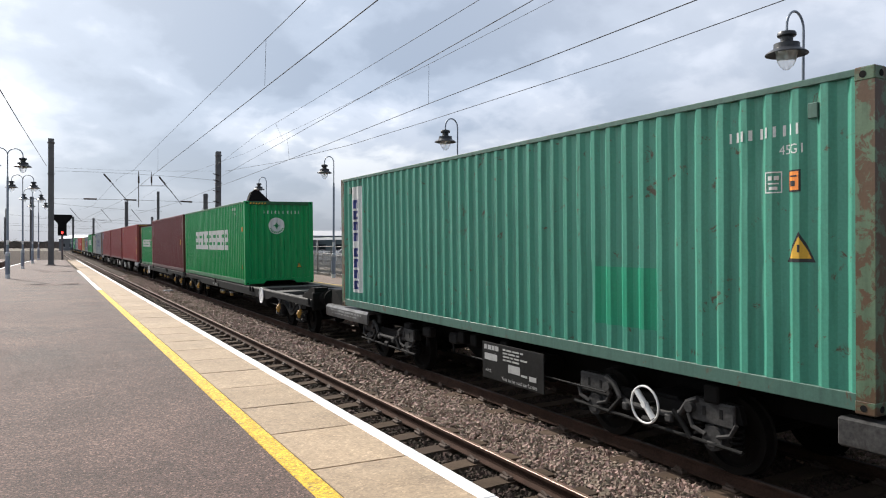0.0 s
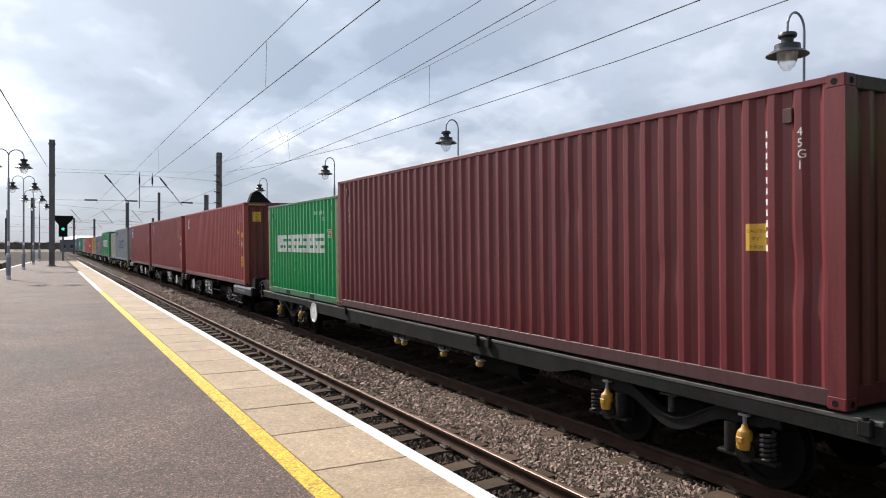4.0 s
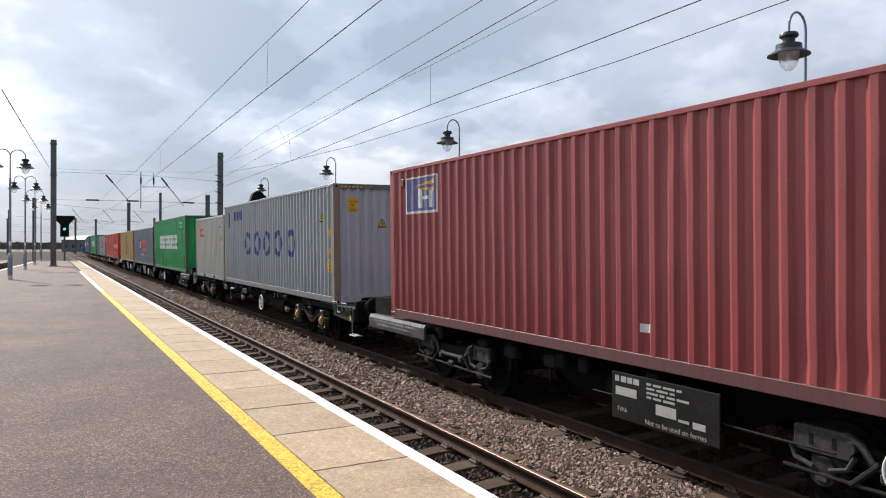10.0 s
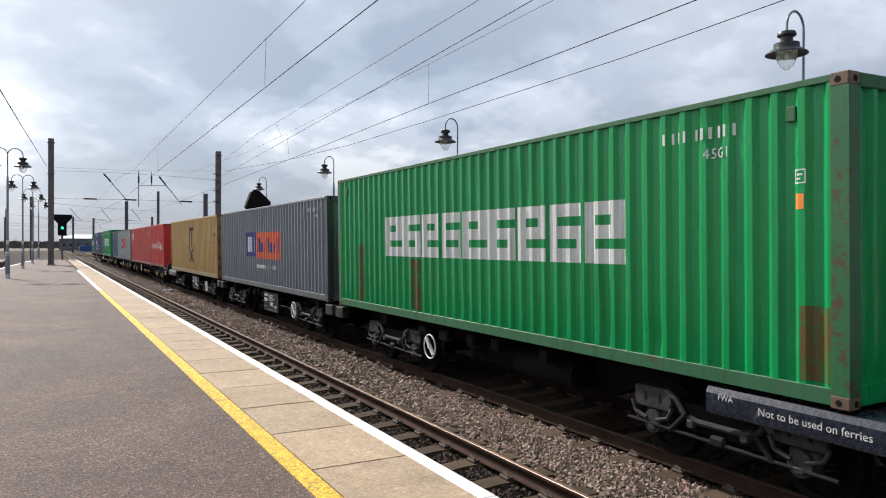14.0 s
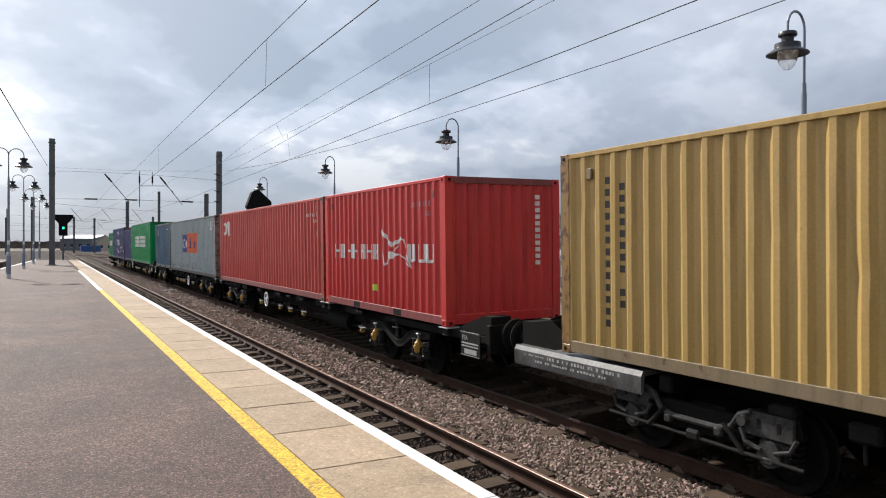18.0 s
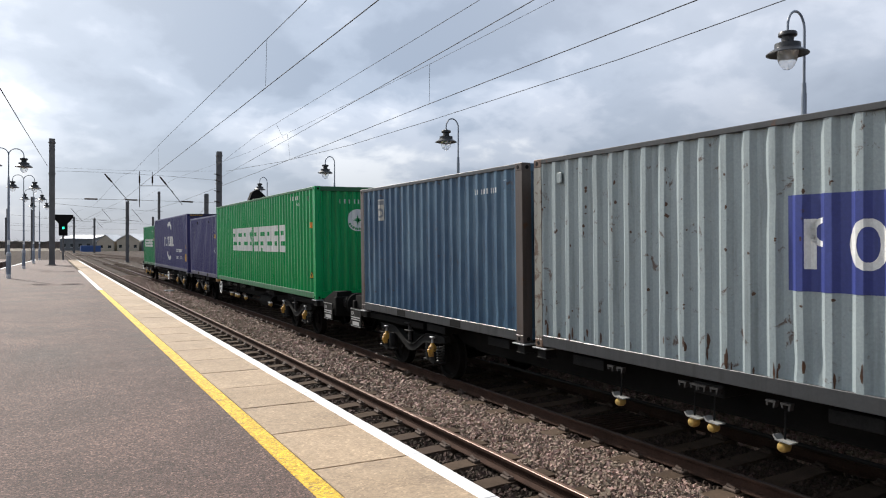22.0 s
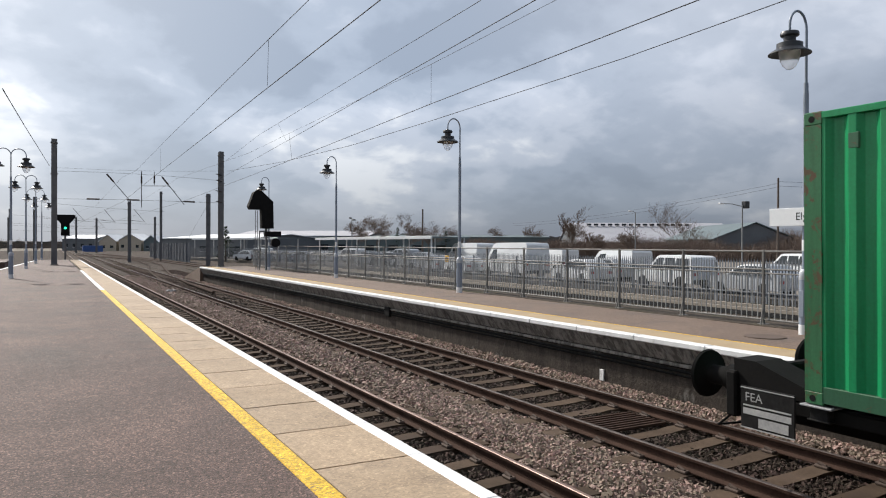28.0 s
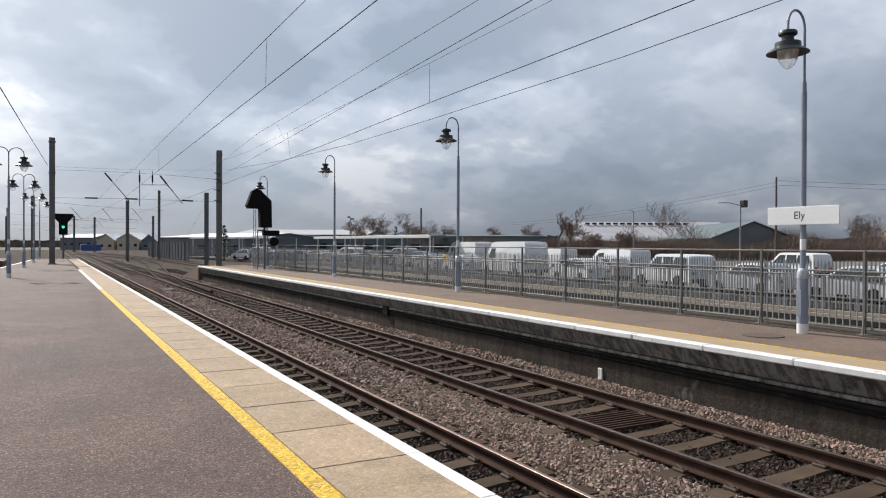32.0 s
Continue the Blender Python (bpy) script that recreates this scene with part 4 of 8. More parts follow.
for i in range(12):
    s.cyl((-0.56, 0.3, 0.3 + 0.28 * i), (-0.44, 0.3, 0.3 + 0.28 * i), 0.012, None, 6)
part("ladder", s, GALV, sigR, "narrow steel ladder")

sigL = thing("signal", pose(1.12, 74.0, Z_NEAR), "black colour-light signal with a wide hood at the platform end", "signal")
k2 = 0.0515


def up2(y):
    return 2.41 - Z_NEAR + (432 - y) * 0.0517


s = Shape()
s.prism([((x - 111) * k2, up2(y)) for x, y in ((95, 381), (127, 381), (127, 386), (118, 397), (118, 418), (104, 418), (104, 397), (95, 386))], 1, 0.0, 0.3)
part("backboard", s, BLACK, sigL, "black backboard with flared hood")
s = Shape()
s.cyl((0, 0.2, 0), (0, 0.2, up2(417)), 0.09, None, 12)
part("post", s, MAST, sigL, "", 40)
for nm, yy, mt in (("green_lens", 404.5, GREEN_GLOW), ("red_lens", 412.8, RED_GLOW)):
    s = Shape()
    s.cyl((0, -0.02, up2(yy)), (0, 0.01, up2(yy))  , 0.11, None, 20)
    part(nm, s, mt, sigL, "lit signal lens")
    s = Shape()
    s.tube([(0.2 * math.cos(w), -0.12, up2(yy) + 0.2 * math.sin(w)) for w in [math.pi * i / 10 for i in range(11)]], 0.02, 6)
    part("lens_hood", s, BLACK, sigL)
s = Shape()
s.cyl((0, -0.07, 0), (0, -0.045, 0), 0.19, None, 20)
shutter = part("lens_shutter", s, BLACK, sigL, "round black shutter before an unlit lens")

# ---- overhead line ----


def mast(x, y, base, top, size, label="grey steel overhead-line mast of H section"):
    ob = thing("overhead_line_mast", pose(x, y, base), label, "mast", "overhead line masts")
    h, w = top - base, size / 2
    s = Shape()
    s.box(-w, -w, 0, w, -w + 0.03, h, 0.004)
    s.box(-w, w - 0.03, 0, w, w, h, 0.004)
    s.box(-0.015, -w + 0.03, 0, 0.015, w - 0.03, h)
    part("shaft", s, MAST, ob)
    s = Shape()
    s.box(-w * 1.5, -w * 1.5, -0.2, w * 1.5, w * 1.5, 0.06, 0.02)
    part("base_block", s, NOSING, ob, "concrete base block")
    for z in (h - 0.3, h * 0.72):
        s = Shape()
        s.box(-w * 1.25, -w * 1.25, z, w * 1.25, w * 1.25, z + 0.06, 0.01)
        part("clamp_band", s, MAST, ob)
    return ob


mast(0.17, 55.8, Z_NEAR, 9.55, 0.36)
mast(9.97, 49.4, Z_FAR, 8.6, 0.32)
mast(15.6, 84.2, -0.2, 8.1, 0.42)
mast(9.7, 110.6, -0.2, 8.4, 0.42)
mast(14.7, 117, -0.2, 10.4, 0.34)
mast(15.5, 131, -0.2, 7.0, 0.32)
mast(-1.6, 92, -0.2, 7.6, 0.38)
mast(11.0, 221, -0.2, 9.5, 0.5)
mast(6.0, 222, -0.2, 9.8, 0.5)
mast(-6.5, 150, -0.2, 8.6, 0.4)
mast(-9.0, 200, -0.2, 8.6, 0.4)



def wire(name, pts, r=0.008, label="thin dark overhead wire"):
    s = Shape()
    s.tube(pts, r * 0.68, 5)
    return solo(name, s, WIRE, label, "wire", "overhead wires", smooth=60)


def sag(a, b, drop, n=12):
    return [(a[0] + (b[0] - a[0]) * i / n, a[1] + (b[1] - a[1]) * i / n, a[2] + (b[2] - a[2]) * i / n - drop * 4 * (i / n) * (1 - i / n)) for i in range(n + 1)]


wire("contact_wire", [(3.2, -40, 5.32), (3.41, 7.87, 5.3), (3.86, 32.9, 5.3), (4.3, 53, 5.3), (3.5, 110, 5.3), (2.6, 222, 5.3)], 0.011)
wire("messenger_wire", [(3.2, -40, 6.9), (3.33, -12, 6.25), (3.40, 10.55, 6.09), (3.47, 13.03, 6.14), (3.58, 18.27, 6.20), (3.75, 27.08, 6.30), (4.0, 42, 6.35), (4.2, 53, 6.9), (3.9, 80, 6.2), (3.5, 110, 6.9), (2.6, 222, 6.9)], 0.009)
wire("contact_wire", [(6.2, -40, 5.32), (6.68, 6.04, 5.3), (6.83, 13.07, 5.3), (7.25, 25.8, 5.3), (7.6, 50.6, 5.2), (7.0, 110, 5.3), (6.2, 222, 5.3)], 0.011)
wire("messenger_wire", [(6.3, -40, 6.9), (6.6, 0, 6.2), (6.7, 8.8, 6.12), (6.85, 13.1, 6.12), (7.2, 30, 6.2), (7.4, 51, 6.8), (7.2, 80, 6.2), (7.0, 110, 6.9), (6.2, 222, 6.9)], 0.006)
wire("anchor_wire", [(0.7, -39, 4.35), (5.53, 7.7, 5.6), (9.85, 49.2, 6.75)], 0.010)
wire("anchor_wire", [(1.6, -30, 5.4), (5.7, 9.34, 6.11), (7.3, 28.8, 6.79), (9.9, 49.2, 7.7)], 0.008)
wire("feeder_wire", [(11.6, -30, 7.4), (10.77, 7.80, 6.52), (10.65, 11.58, 6.38), (10.45, 19.98, 6.30), (10.30, 26.34, 6.29), (10.15, 35.11, 6.52), (10.00, 47.38, 7.12)], 0.013)
wire("feeder_wire", [(-1.02, 20.00, 6.08), (-0.92, 33.00, 7.05), (-0.10, 55.70, 7.67)], 0.020)
for a, b in (((3.45, 13.03, 5.29), (3.47, 13.03, 6.14)), ((3.82, 30.5, 5.3), (3.82, 30.5, 6.2)), ((6.83, 13.07, 5.3), (6.85, 13.1, 6.12)), ((7.2, 24, 5.3), (7.1, 24, 6.17)), ((7.28, 25.0, 6.1), (7.0, 25.0, 6.65))):
    wire("dropper_wire", [a, b], 0.005, "thin dropper between two overhead wires")
# cross-span between the two masts at the platform ends
wire("span_wire", sag((0.17, 55.7, 7.35), (9.97, 49.3, 6.65), -0.12), 0.012, "cross-span wire between two masts")
wire("span_wire", sag((0.17, 55.7, 7.6), (9.97, 49.3, 7.3), 0.1), 0.008, "cross-span wire between two masts")
wire("span_wire", [(0.17, 55.7, 5.47), (4.61, 52.76, 5.38), (9.97, 49.3, 5.17)], 0.013, "lower cross-span wire between two masts")


def cross(tx):
    return 55.7 - (tx - 0.17) * 0.653


for x0, z0, x1, z1, r in ((3.29, 7.14, 4.71, 5.26, 0.025), (5.34, 7.3, 5.34, 4.88, 0.028), (5.44, 6.32, 7.01, 6.31, 0.022), (6.09, 7.25, 6.09, 6.35, 0.02), (6.52, 6.95, 7.83, 5.06, 0.025), (6.9, 6.32, 7.3, 5.9, 0.018)):
    s = Shape()
    s.cyl((x0, cross(x0), z0), (x1, cross(x1), z1), r, None, 8)
    solo("registration_tube", s, MAST, "slanting steel tube that holds a contact wire", "bracket", "registration tubes", smooth=40)
for x0, z0, x1, z1 in ((3.3, 7.12, 3.7, 6.6), (5.34, 6.97, 5.34, 6.5), (6.09, 6.96, 6.09, 6.5), (6.55, 6.9, 6.9, 6.4), (2.12, 5.45, 2.86, 5.43), (4.5, 5.39, 5.2, 5.36), (7.79, 5.27, 8.44, 5.23)):
    s = Shape()
    s.cyl((x0, cross(x0), z0), (x1, cross(x1), z1), 0.055, None, 10)
    solo("insulator", s, INSUL, "dark ribbed insulator on the span wires", "insulator", "insulators", smooth=40)
# a farther cross-span and cantilevers
for y, xa, xb, za in ((108, -1.5, 14.7, 7.4), (112, -1.5, 14.7, 5.6), (150, -6, 15.5, 7.2), (152, -6, 15.5, 5.5), (205, -9, 11, 7.2), (205, -9, 11, 5.6)):
    wire("span_wire", sag((xa, y - 10, za), (xb, y + 5, za - 0.2), 0.15), 0.02, "cross-span wire between distant masts")
for x, y in ((2.6, 110), (6.4, 110), (10.2, 109), (3.0, 150), (7.5, 151)):
    s = Shape()
    s.tube([(x, y, 7.2), (x + 1.4, y + 0.5, 5.5), (x - 0.4, y, 5.7)], 0.04, 6)
    solo("registration_bracket", s, MAST, "distant slanting bracket of the overhead line", "bracket", "distant brackets")
# arms on the mast by the opposite platform
for z in (7.0, 6.6, 5.9, 5.2):
    s = Shape()
    s.cyl((9.97, 49.25, z), (9.55, 48.9, z + 0.05), 0.03, None, 8)
    solo("mast_bracket", s, INSUL, "short insulated bracket on a mast", "bracket", "mast brackets")
# anchor stay of a mast
wire("stay_wire", [(15.6, 84.2, 7.0), (11.0, 79, 0.0)], 0.012, "slanting stay wire of a mast")

# ---- car park ----


def taper(z, waist, top, w, inset):
    f = 0 if z <= waist else min(1, (z - waist) / (top - waist))
    return w / 2 - inset * f


def vehicle(kind, label, x, y, heading, colour):
    """kind: van, long_van, suv or car. Forward is +y in its own space."""
    P = {
        "van": dict(L=4.9, W=1.9, H=1.98, waist=1.05, inset=0.16, side=[(-2.45, 0.35), (-2.45, 1.85), (-2.35, 1.98), (0.85, 1.98), (1.15, 1.9), (1.85, 1.15), (2.38, 0.98), (2.45, 0.7), (2.45, 0.35)], wheels=(-1.5, 1.55), r=0.33,
                    win=[[(0.35, 1.12), (1.45, 1.12), (0.95, 1.72), (0.35, 1.75)]], screen=[(1.86, 1.16), (1.17, 1.88)]),
        "long_van": dict(L=6.4, W=2.05, H=2.5, waist=1.2, inset=0.16, side=[(-3.2, 0.4), (-3.2, 2.3), (-3.05, 2.46), (-1.5, 2.5), (1.3, 2.48), (1.7, 2.34), (2.45, 1.35), (3.1, 1.12), (3.2, 0.8), (3.2, 0.4)], wheels=(-2.0, 2.2), r=0.36,
                         win=[[(1.0, 1.3), (2.05, 1.3), (1.6, 2.0), (1.0, 2.0)]], screen=[(2.46, 1.36), (1.75, 2.3)]),
        "suv": dict(L=4.6, W=1.88, H=1.82, waist=1.08, inset=0.2, side=[(-2.3, 0.4), (-2.3, 1.1), (-2.15, 1.72), (-1.9, 1.8), (0.2, 1.82), (0.45, 1.76), (1.0, 1.14), (2.15, 1.02), (2.3, 0.8), (2.3, 0.4)], wheels=(-1.4, 1.45), r=0.37,
                    win=[[(-1.95, 1.14), (-1.05, 1.14), (-1.05, 1.66), (-1.85, 1.66)], [(-0.95, 1.14), (-0.2, 1.14), (-0.2, 1.68), (-0.95, 1.68)], [(-0.1, 1.14), (0.8, 1.14), (0.35, 1.67), (-0.1, 1.68)]], screen=[(1.01, 1.15), (0.46, 1.75)]),
        "car": dict(L=4.2, W=1.75, H=1.45, waist=0.9, inset=0.24, side=[(-2.1, 0.3), (-2.1, 0.9), (-1.85, 1.05), (-1.35, 1.4), (-1.0, 1.45), (0.0, 1.45), (0.3, 1.4), (1.0, 0.95), (1.95, 0.82), (2.1, 0.65), (2.1, 0.3)], wheels=(-1.25, 1.3), r=0.31,
                    win=[[(-1.6, 0.95), (-0.85, 0.95), (-0.85, 1.36), (-1.25, 1.34)], [(-0.77, 0.95), (-0.1, 0.95), (-0.1, 1.38), (-0.77, 1.38)], [(-0.02, 0.95), (0.82, 0.95), (0.25, 1.34), (-0.02, 1.38)]], screen=[(1.0, 0.96), (0.32, 1.39)]),
    }[kind]
    z0 = 0.1
    ob = thing("van" if "van" in kind else "car", pose(x, y, z0, 0, 0, heading), label, "van" if "van" in kind else "car", "vehicles in the car park")
    W, H, waist, inset = P["W"], P["H"], P["waist"], P["inset"]
    n = len(P["side"])
    s = Shape()
    vs = [(sx * taper(z, waist, H, W, inset), yy, z) for sx in (-1, 1) for yy, z in P["side"]]
    s.add(vs, [(i, (i + 1) % n, n + (i + 1) % n, n + i) for i in range(n)] + [tuple(range(n))[::-1], tuple(range(n, 2 * n))])
    part("body", s, colour, ob)
    for sx in (-1, 1):
        for poly in P["win"]:
            s = Shape()
            a = [(sx * (taper(z, waist, H, W, inset) + 0.006), yy, z) for yy, z in poly]
            b = [(sx * (taper(z, waist, H, W, inset) - 0.02), yy, z) for yy, z in poly]
            m = len(poly)
            s.add(a + b, [tuple(range(m))] + [(i, (i + 1) % m, m + (i + 1) % m, m + i) for i in range(m)])
            part("side_window", s, CAR_GLASS, ob, "dark side window")
        for yy in P["wheels"]:
            s = Shape()
            s.lathe([(0.2, 0.0), (P["r"] - 0.03, 0.0), (P["r"], 0.03), (P["r"], 0.17), (P["r"] - 0.03, 0.2), (0.2, 0.2)], (0, 0, 0), 20, 0)
            wh = part("wheel", s, TYRE, ob, "black tyre", 40, pose(sx * (W / 2 - 0.09) - 0.1, yy, P["r"]))
            s = Shape()
            s.lathe([(0.03, 0.015), (0.2, 0.03), (0.21, 0.1), (0.21, 0.17), (0.03, 0.185)], (0, 0, 0), 16, 0)
            part("rim", s, GALV, wh, "grey wheel rim", 40)
        for yy, mt, nm in ((P["L"] / 2 - 0.04, SATIN_WHITE, "headlight"), (-P["L"] / 2 - 0.01, LOGO_TAIL, "tail_light")):
            s = Shape()
            zz = waist - 0.22
            s.box(sx * (W / 2 - 0.42), yy, zz - 0.08, sx * (W / 2 - 0.08), yy + 0.05, zz + 0.08, 0.02)
            part(nm, s, mt, ob)
    (ya, za), (yb, zb) = P["screen"]
    s = Shape()
    wa, wb = taper(za, waist, H, W, inset) - 0.08, taper(zb, waist, H, W, inset) - 0.08
    s.add([(-wa, ya + 0.012, za), (wa, ya + 0.012, za), (wb, yb + 0.012, zb), (-wb, yb + 0.012, zb), (-wa, ya - 0.05, za), (wa, ya - 0.05, za), (wb, yb - 0.05, zb), (-wb, yb - 0.05, zb)], [(0, 1, 2, 3), (0, 4, 5, 1), (1, 5, 6, 2), (2, 6, 7, 3), (3, 7, 4, 0)])
    part("windscreen", s, CAR_GLASS, ob, "dark windscreen")
    for yy in (P["L"] / 2 - 0.03, -P["L"] / 2 - 0.04):
        s = Shape()
        s.box(-W / 2 + 0.04, yy, 0.36, W / 2 - 0.04, yy + 0.08, 0.58, 0.03)
        part("bumper", s, TYRE if kind != "car" else colour, ob)
    return ob


LOGO_TAIL = surf("red_tail_lens", (0.3, 0.01, 0.01), (0.4, 0.02, 0.02), 0.3, 0, 2, 10, 0, 0)
for kind, label, x, y, h, mt in (
        ("long_van", "white high-roofed van beyond the minibuses", 32.0, 53.8, -5, CAR_WHITE),
        ("long_van", "long white high-roofed panel van near the fence", 28.6, 41.9, -5, CAR_WHITE),
        ("van", "white panel van behind the long van", 37.2, 48.6, -5, CAR_WHITE),
        ("van", "white van with dark front windows", 33.0, 36.2, -5, CAR_WHITE),
        ("suv", "white estate car parked near the fence", 28.3, 26.9, -5, CAR_WHITE),
        ("suv", "white estate car farther from the fence", 41.5, 29.4, -5, CAR_WHITE),
        ("car", "silver hatchback parked near the fence", 28.2, 22.0, -5, CAR_GREY),
        ("car", "pale silver car parked beside a white one", 37.0, 20.5, -5, CAR_GREY),
        ("car", "silver car parked close to the fence", 28.2, 17.1, -5, CAR_GREY),
        ("car", "white car parked at the end of the row", 33.6, 17.9, -5, CAR_WHITE),
        ("car", "white hatchback with its bonnet to the vans", 28.2, 34.2, -5, CAR_WHITE),
        ("car", "silver car parked beside the long van", 31.5, 35.6, -5, CAR_GREY),
        ("car", "white car parked behind the fence", 28.3, 48.4, -5, CAR_WHITE),
        ("car", "silver car parked near the shelter", 28.4, 53.6, -5, CAR_GREY),
        ("car", "white saloon under the shelter roof", 30.0, 61.6, 14, CAR_WHITE),
        ("car", "dark blue car under the shelter roof", 30.2, 66.8, 14, CAR_DARK),
        ("car", "silver car under the shelter roof", 30.0, 71.2, 14, CAR_GREY)):
    vehicle(kind, label, x * 1.038, y * 1.038, h, mt)
rng = random.Random(7)
for i in range(12):
    vehicle(rng.choice(("car", "car", "suv")), "small parked car in the far row", 24.4 + i * 1.3, 103 - i * 2.4, 18 + rng.uniform(-6, 6), rng.choice((CAR_WHITE, CAR_GREY, CAR_DARK, CAR_GREY)))


# ---- shelter and buildings ----


def shelter(at, half, label):
    shel = thing("parking_shelter", at, label, "shelter")
    s = Shape()
    s.box(0.0, -half, 2.93, 4.2, half, 3.05, 0.02)
    part("roof", s, SHED_GREEN, shel)
    s = Shape()
    s.box(-0.1, -half - 0.1, 2.84, 0.02, half + 0.1, 3.12, 0.01)
    part("fascia", s, SATIN_WHITE, shel, "white roof edge board")
    for k in range(6):
        for xx in (0.3, 3.8):
            s = Shape()
            s.box(xx - 0.06, -half + 0.4 + k * (half - 0.4) * 0.4, 0, xx + 0.06, -half + 0.52 + k * (half - 0.4) * 0.4, 2.93, 0.01)
            part("post", s, SATIN_WHITE, shel, "slim pale post")


shelter(pose(28.6, 69.3, 0.1, 0, 0, 4.1), 13, "open shelter with a flat white-edged roof")
shelter(pose(25.2, 117, 0.3, 0, 0, 15.3), 14, "distant open shelter with a long white roof edge")


def shed(name, label, a, b, back, eave, ridge, wall_mt, roof_mt, bays=6, base=-0.3, gable_front=False):
    """A building whose front runs from a to b, reaching back metres behind it."""
    a, b = Vector((*a, 0)), Vector((*b, 0))
    d = b - a
    L, ang = d.length, math.degrees(math.atan2(d.y, d.x))
    ob = thing(name, pose(a.x, a.y, base, 0, 0, ang), label, "building")
    e, r = eave - base, ridge - base
    s = Shape()
    if gable_front:
        s.prism([(0, 0), (L, 0), (L, e), (L / 2, r), (0, e)], 1, 0, back)
    else:
        s.prism([(0, 0), (back, 0), (back, e), (back / 2, r), (0, e)], 0, 0, L)
    part("wall", s, wall_mt, ob)
    for k in (0, 1):
        s = Shape()
        if gable_front:
            x0, x1 = (L / 2, -0.3) if k == 0 else (L / 2, L + 0.3)
            s.add([(x0, -0.3, r + 0.06), (x1, -0.3, e - 0.02), (x1, back + 0.3, e - 0.02), (x0, back + 0.3, r + 0.06), (x0, -0.3, r + 0.2), (x1, -0.3, e + 0.12), (x1, back + 0.3, e + 0.12), (x0, back + 0.3, r + 0.2)],
                  [(0, 1, 2, 3), (4, 5, 6, 7), (0, 1, 5, 4), (1, 2, 6, 5), (2, 3, 7, 6), (3, 0, 4, 7)])
        else:
            y0, y1 = (back / 2, -0.3) if k == 0 else (back / 2, back + 0.3)
            s.add([(-0.3, y0, r + 0.06), (-0.3, y1, e - 0.02), (L + 0.3, y1, e - 0.02), (L + 0.3, y0, r + 0.06), (-0.3, y0, r + 0.2), (-0.3, y1, e + 0.12), (L + 0.3, y1, e + 0.12), (L + 0.3, y0, r + 0.2)],
                  [(0, 1, 2, 3), (4, 5, 6, 7), (0, 1, 5, 4), (1, 2, 6, 5), (2, 3, 7, 6), (3, 0, 4, 7)])
        part("roof", s, roof_mt, ob, "pitched sheet roof")
    for k in range(bays):
        x = L * (k + 0.5) / bays
        w = min(1.3, L / bays * 0.2)
        s = Shape()
        s.box(x - w, -0.05, e * 0.32, x + w, 0.02, e * 0.6, 0.01)
        win = part("window", s, CAR_GLASS, ob, "dark window")
        s = Shape()
        s.box(x - w - 0.1, -0.07, e * 0.30, x + w + 0.1, -0.02, e * 0.32, 0.01)
        part("sill", s, SATIN_WHITE, win)
    return ob


shed("warehouse", "low grey warehouse with a bright white roof", (20.3, 160), (33.5, 141), 26, 3.5, 4.4, SHED_GREY, ROOF_WHITE, 5)
shed("warehouse", "long grey-green warehouse with a shallow roof", (36, 166), (62, 149), 30, 4.3, 5.6, SHED_GREEN, ROOF_GREY, 8)
shed("warehouse", "long grey-green shed behind the car park", (60, 150), (97, 129), 30, 4.1, 4.7, SHED_GREEN, SHED_GREEN, 8)
shed("warehouse", "industrial shed with a pale ribbed roof", (90, 110), (118, 94.6), 24, 3.0, 7.0, SHED_GREY, ROOF_GREY, 5)
shed("workshop", "grey gabled workshop with a green-grey roof", (89.2, 76.8), (100.2, 70.8), 24, 3.4, 5.9, SHED_GREY, SHED_GREEN, 2, gable_front=True)
shed("house", "brick house with a pale gable", (15.2, 288), (20.5, 285), 10, 3.2, 5.6, BRICK_FAR, ROOF_WHITE, 2, gable_front=True)
shed("house", "buff brick house with a white-lit roof", (21.5, 285), (28.5, 281), 12, 3.6, 6.0, BRICK_FAR, ROOF_WHITE, 3, gable_front=True)
shed("house", "grey rendered house beside the line", (29.3, 280), (34, 277), 10, 3.0, 5.4, SHED_GREEN, ROOF_WHITE, 2, gable_front=True)
shed("warehouse", "pale grey shed beyond the junction", (3.5, 300), (14, 294), 20, 4.2, 5.6, SHED_GREY, ROOF_WHITE, 4)
shed("house", "distant brick house above the scrub", (142, 76), (152, 70), 10, 4.6, 7.2, BRICK_FAR, BRICK_FAR, 3)
s = Shape()
for i in range(15):
    # along the ridge, on the side that faces the line
    x, y = 95.5 + 10.6 * 0.482 + i * 1.45 * 0.877 - 3, 107.2 + 10.6 * 0.877 - i * 1.45 * 0.482
    s.box(x, y - 0.3, 6.55, x + 0.75, y + 0.3, 6.95, 0.02)
tagged(solo("roof_ribs", s, CAR_GLASS, "row of small dark rooflights", "rooflights"), kind="stuff")
s = Shape()
s.box(9, 262, -0.3, 15, 266, 1.8, 0.05)
solo("blue_container_stack", s, surf("blue_shed_sheet", (0.03, 0.08, 0.25), (0.05, 0.11, 0.3), 0.5), "blue storage unit beside the far tracks", "container")
# tall dark boundary fence along the far yard
bf = thing("yard_fence", pose(17.2, 106, -0.2), "tall dark blue-grey mesh fence along the yard", "fence")
MESHY = surf("dark_fence_mesh", (0.075, 0.083, 0.10), (0.12, 0.13, 0.15), 0.8, 0, 2, 30, 0.2, 0.004)
rest = Shape()
for k in range(380):
    rest.box(-0.015, k * 0.125 - 0.03, 0, 0.015, k * 0.125 + 0.03, 2.75)
tagged(part("pale_run", rest, MESHY, bf), kind="stuff")
s = Shape()
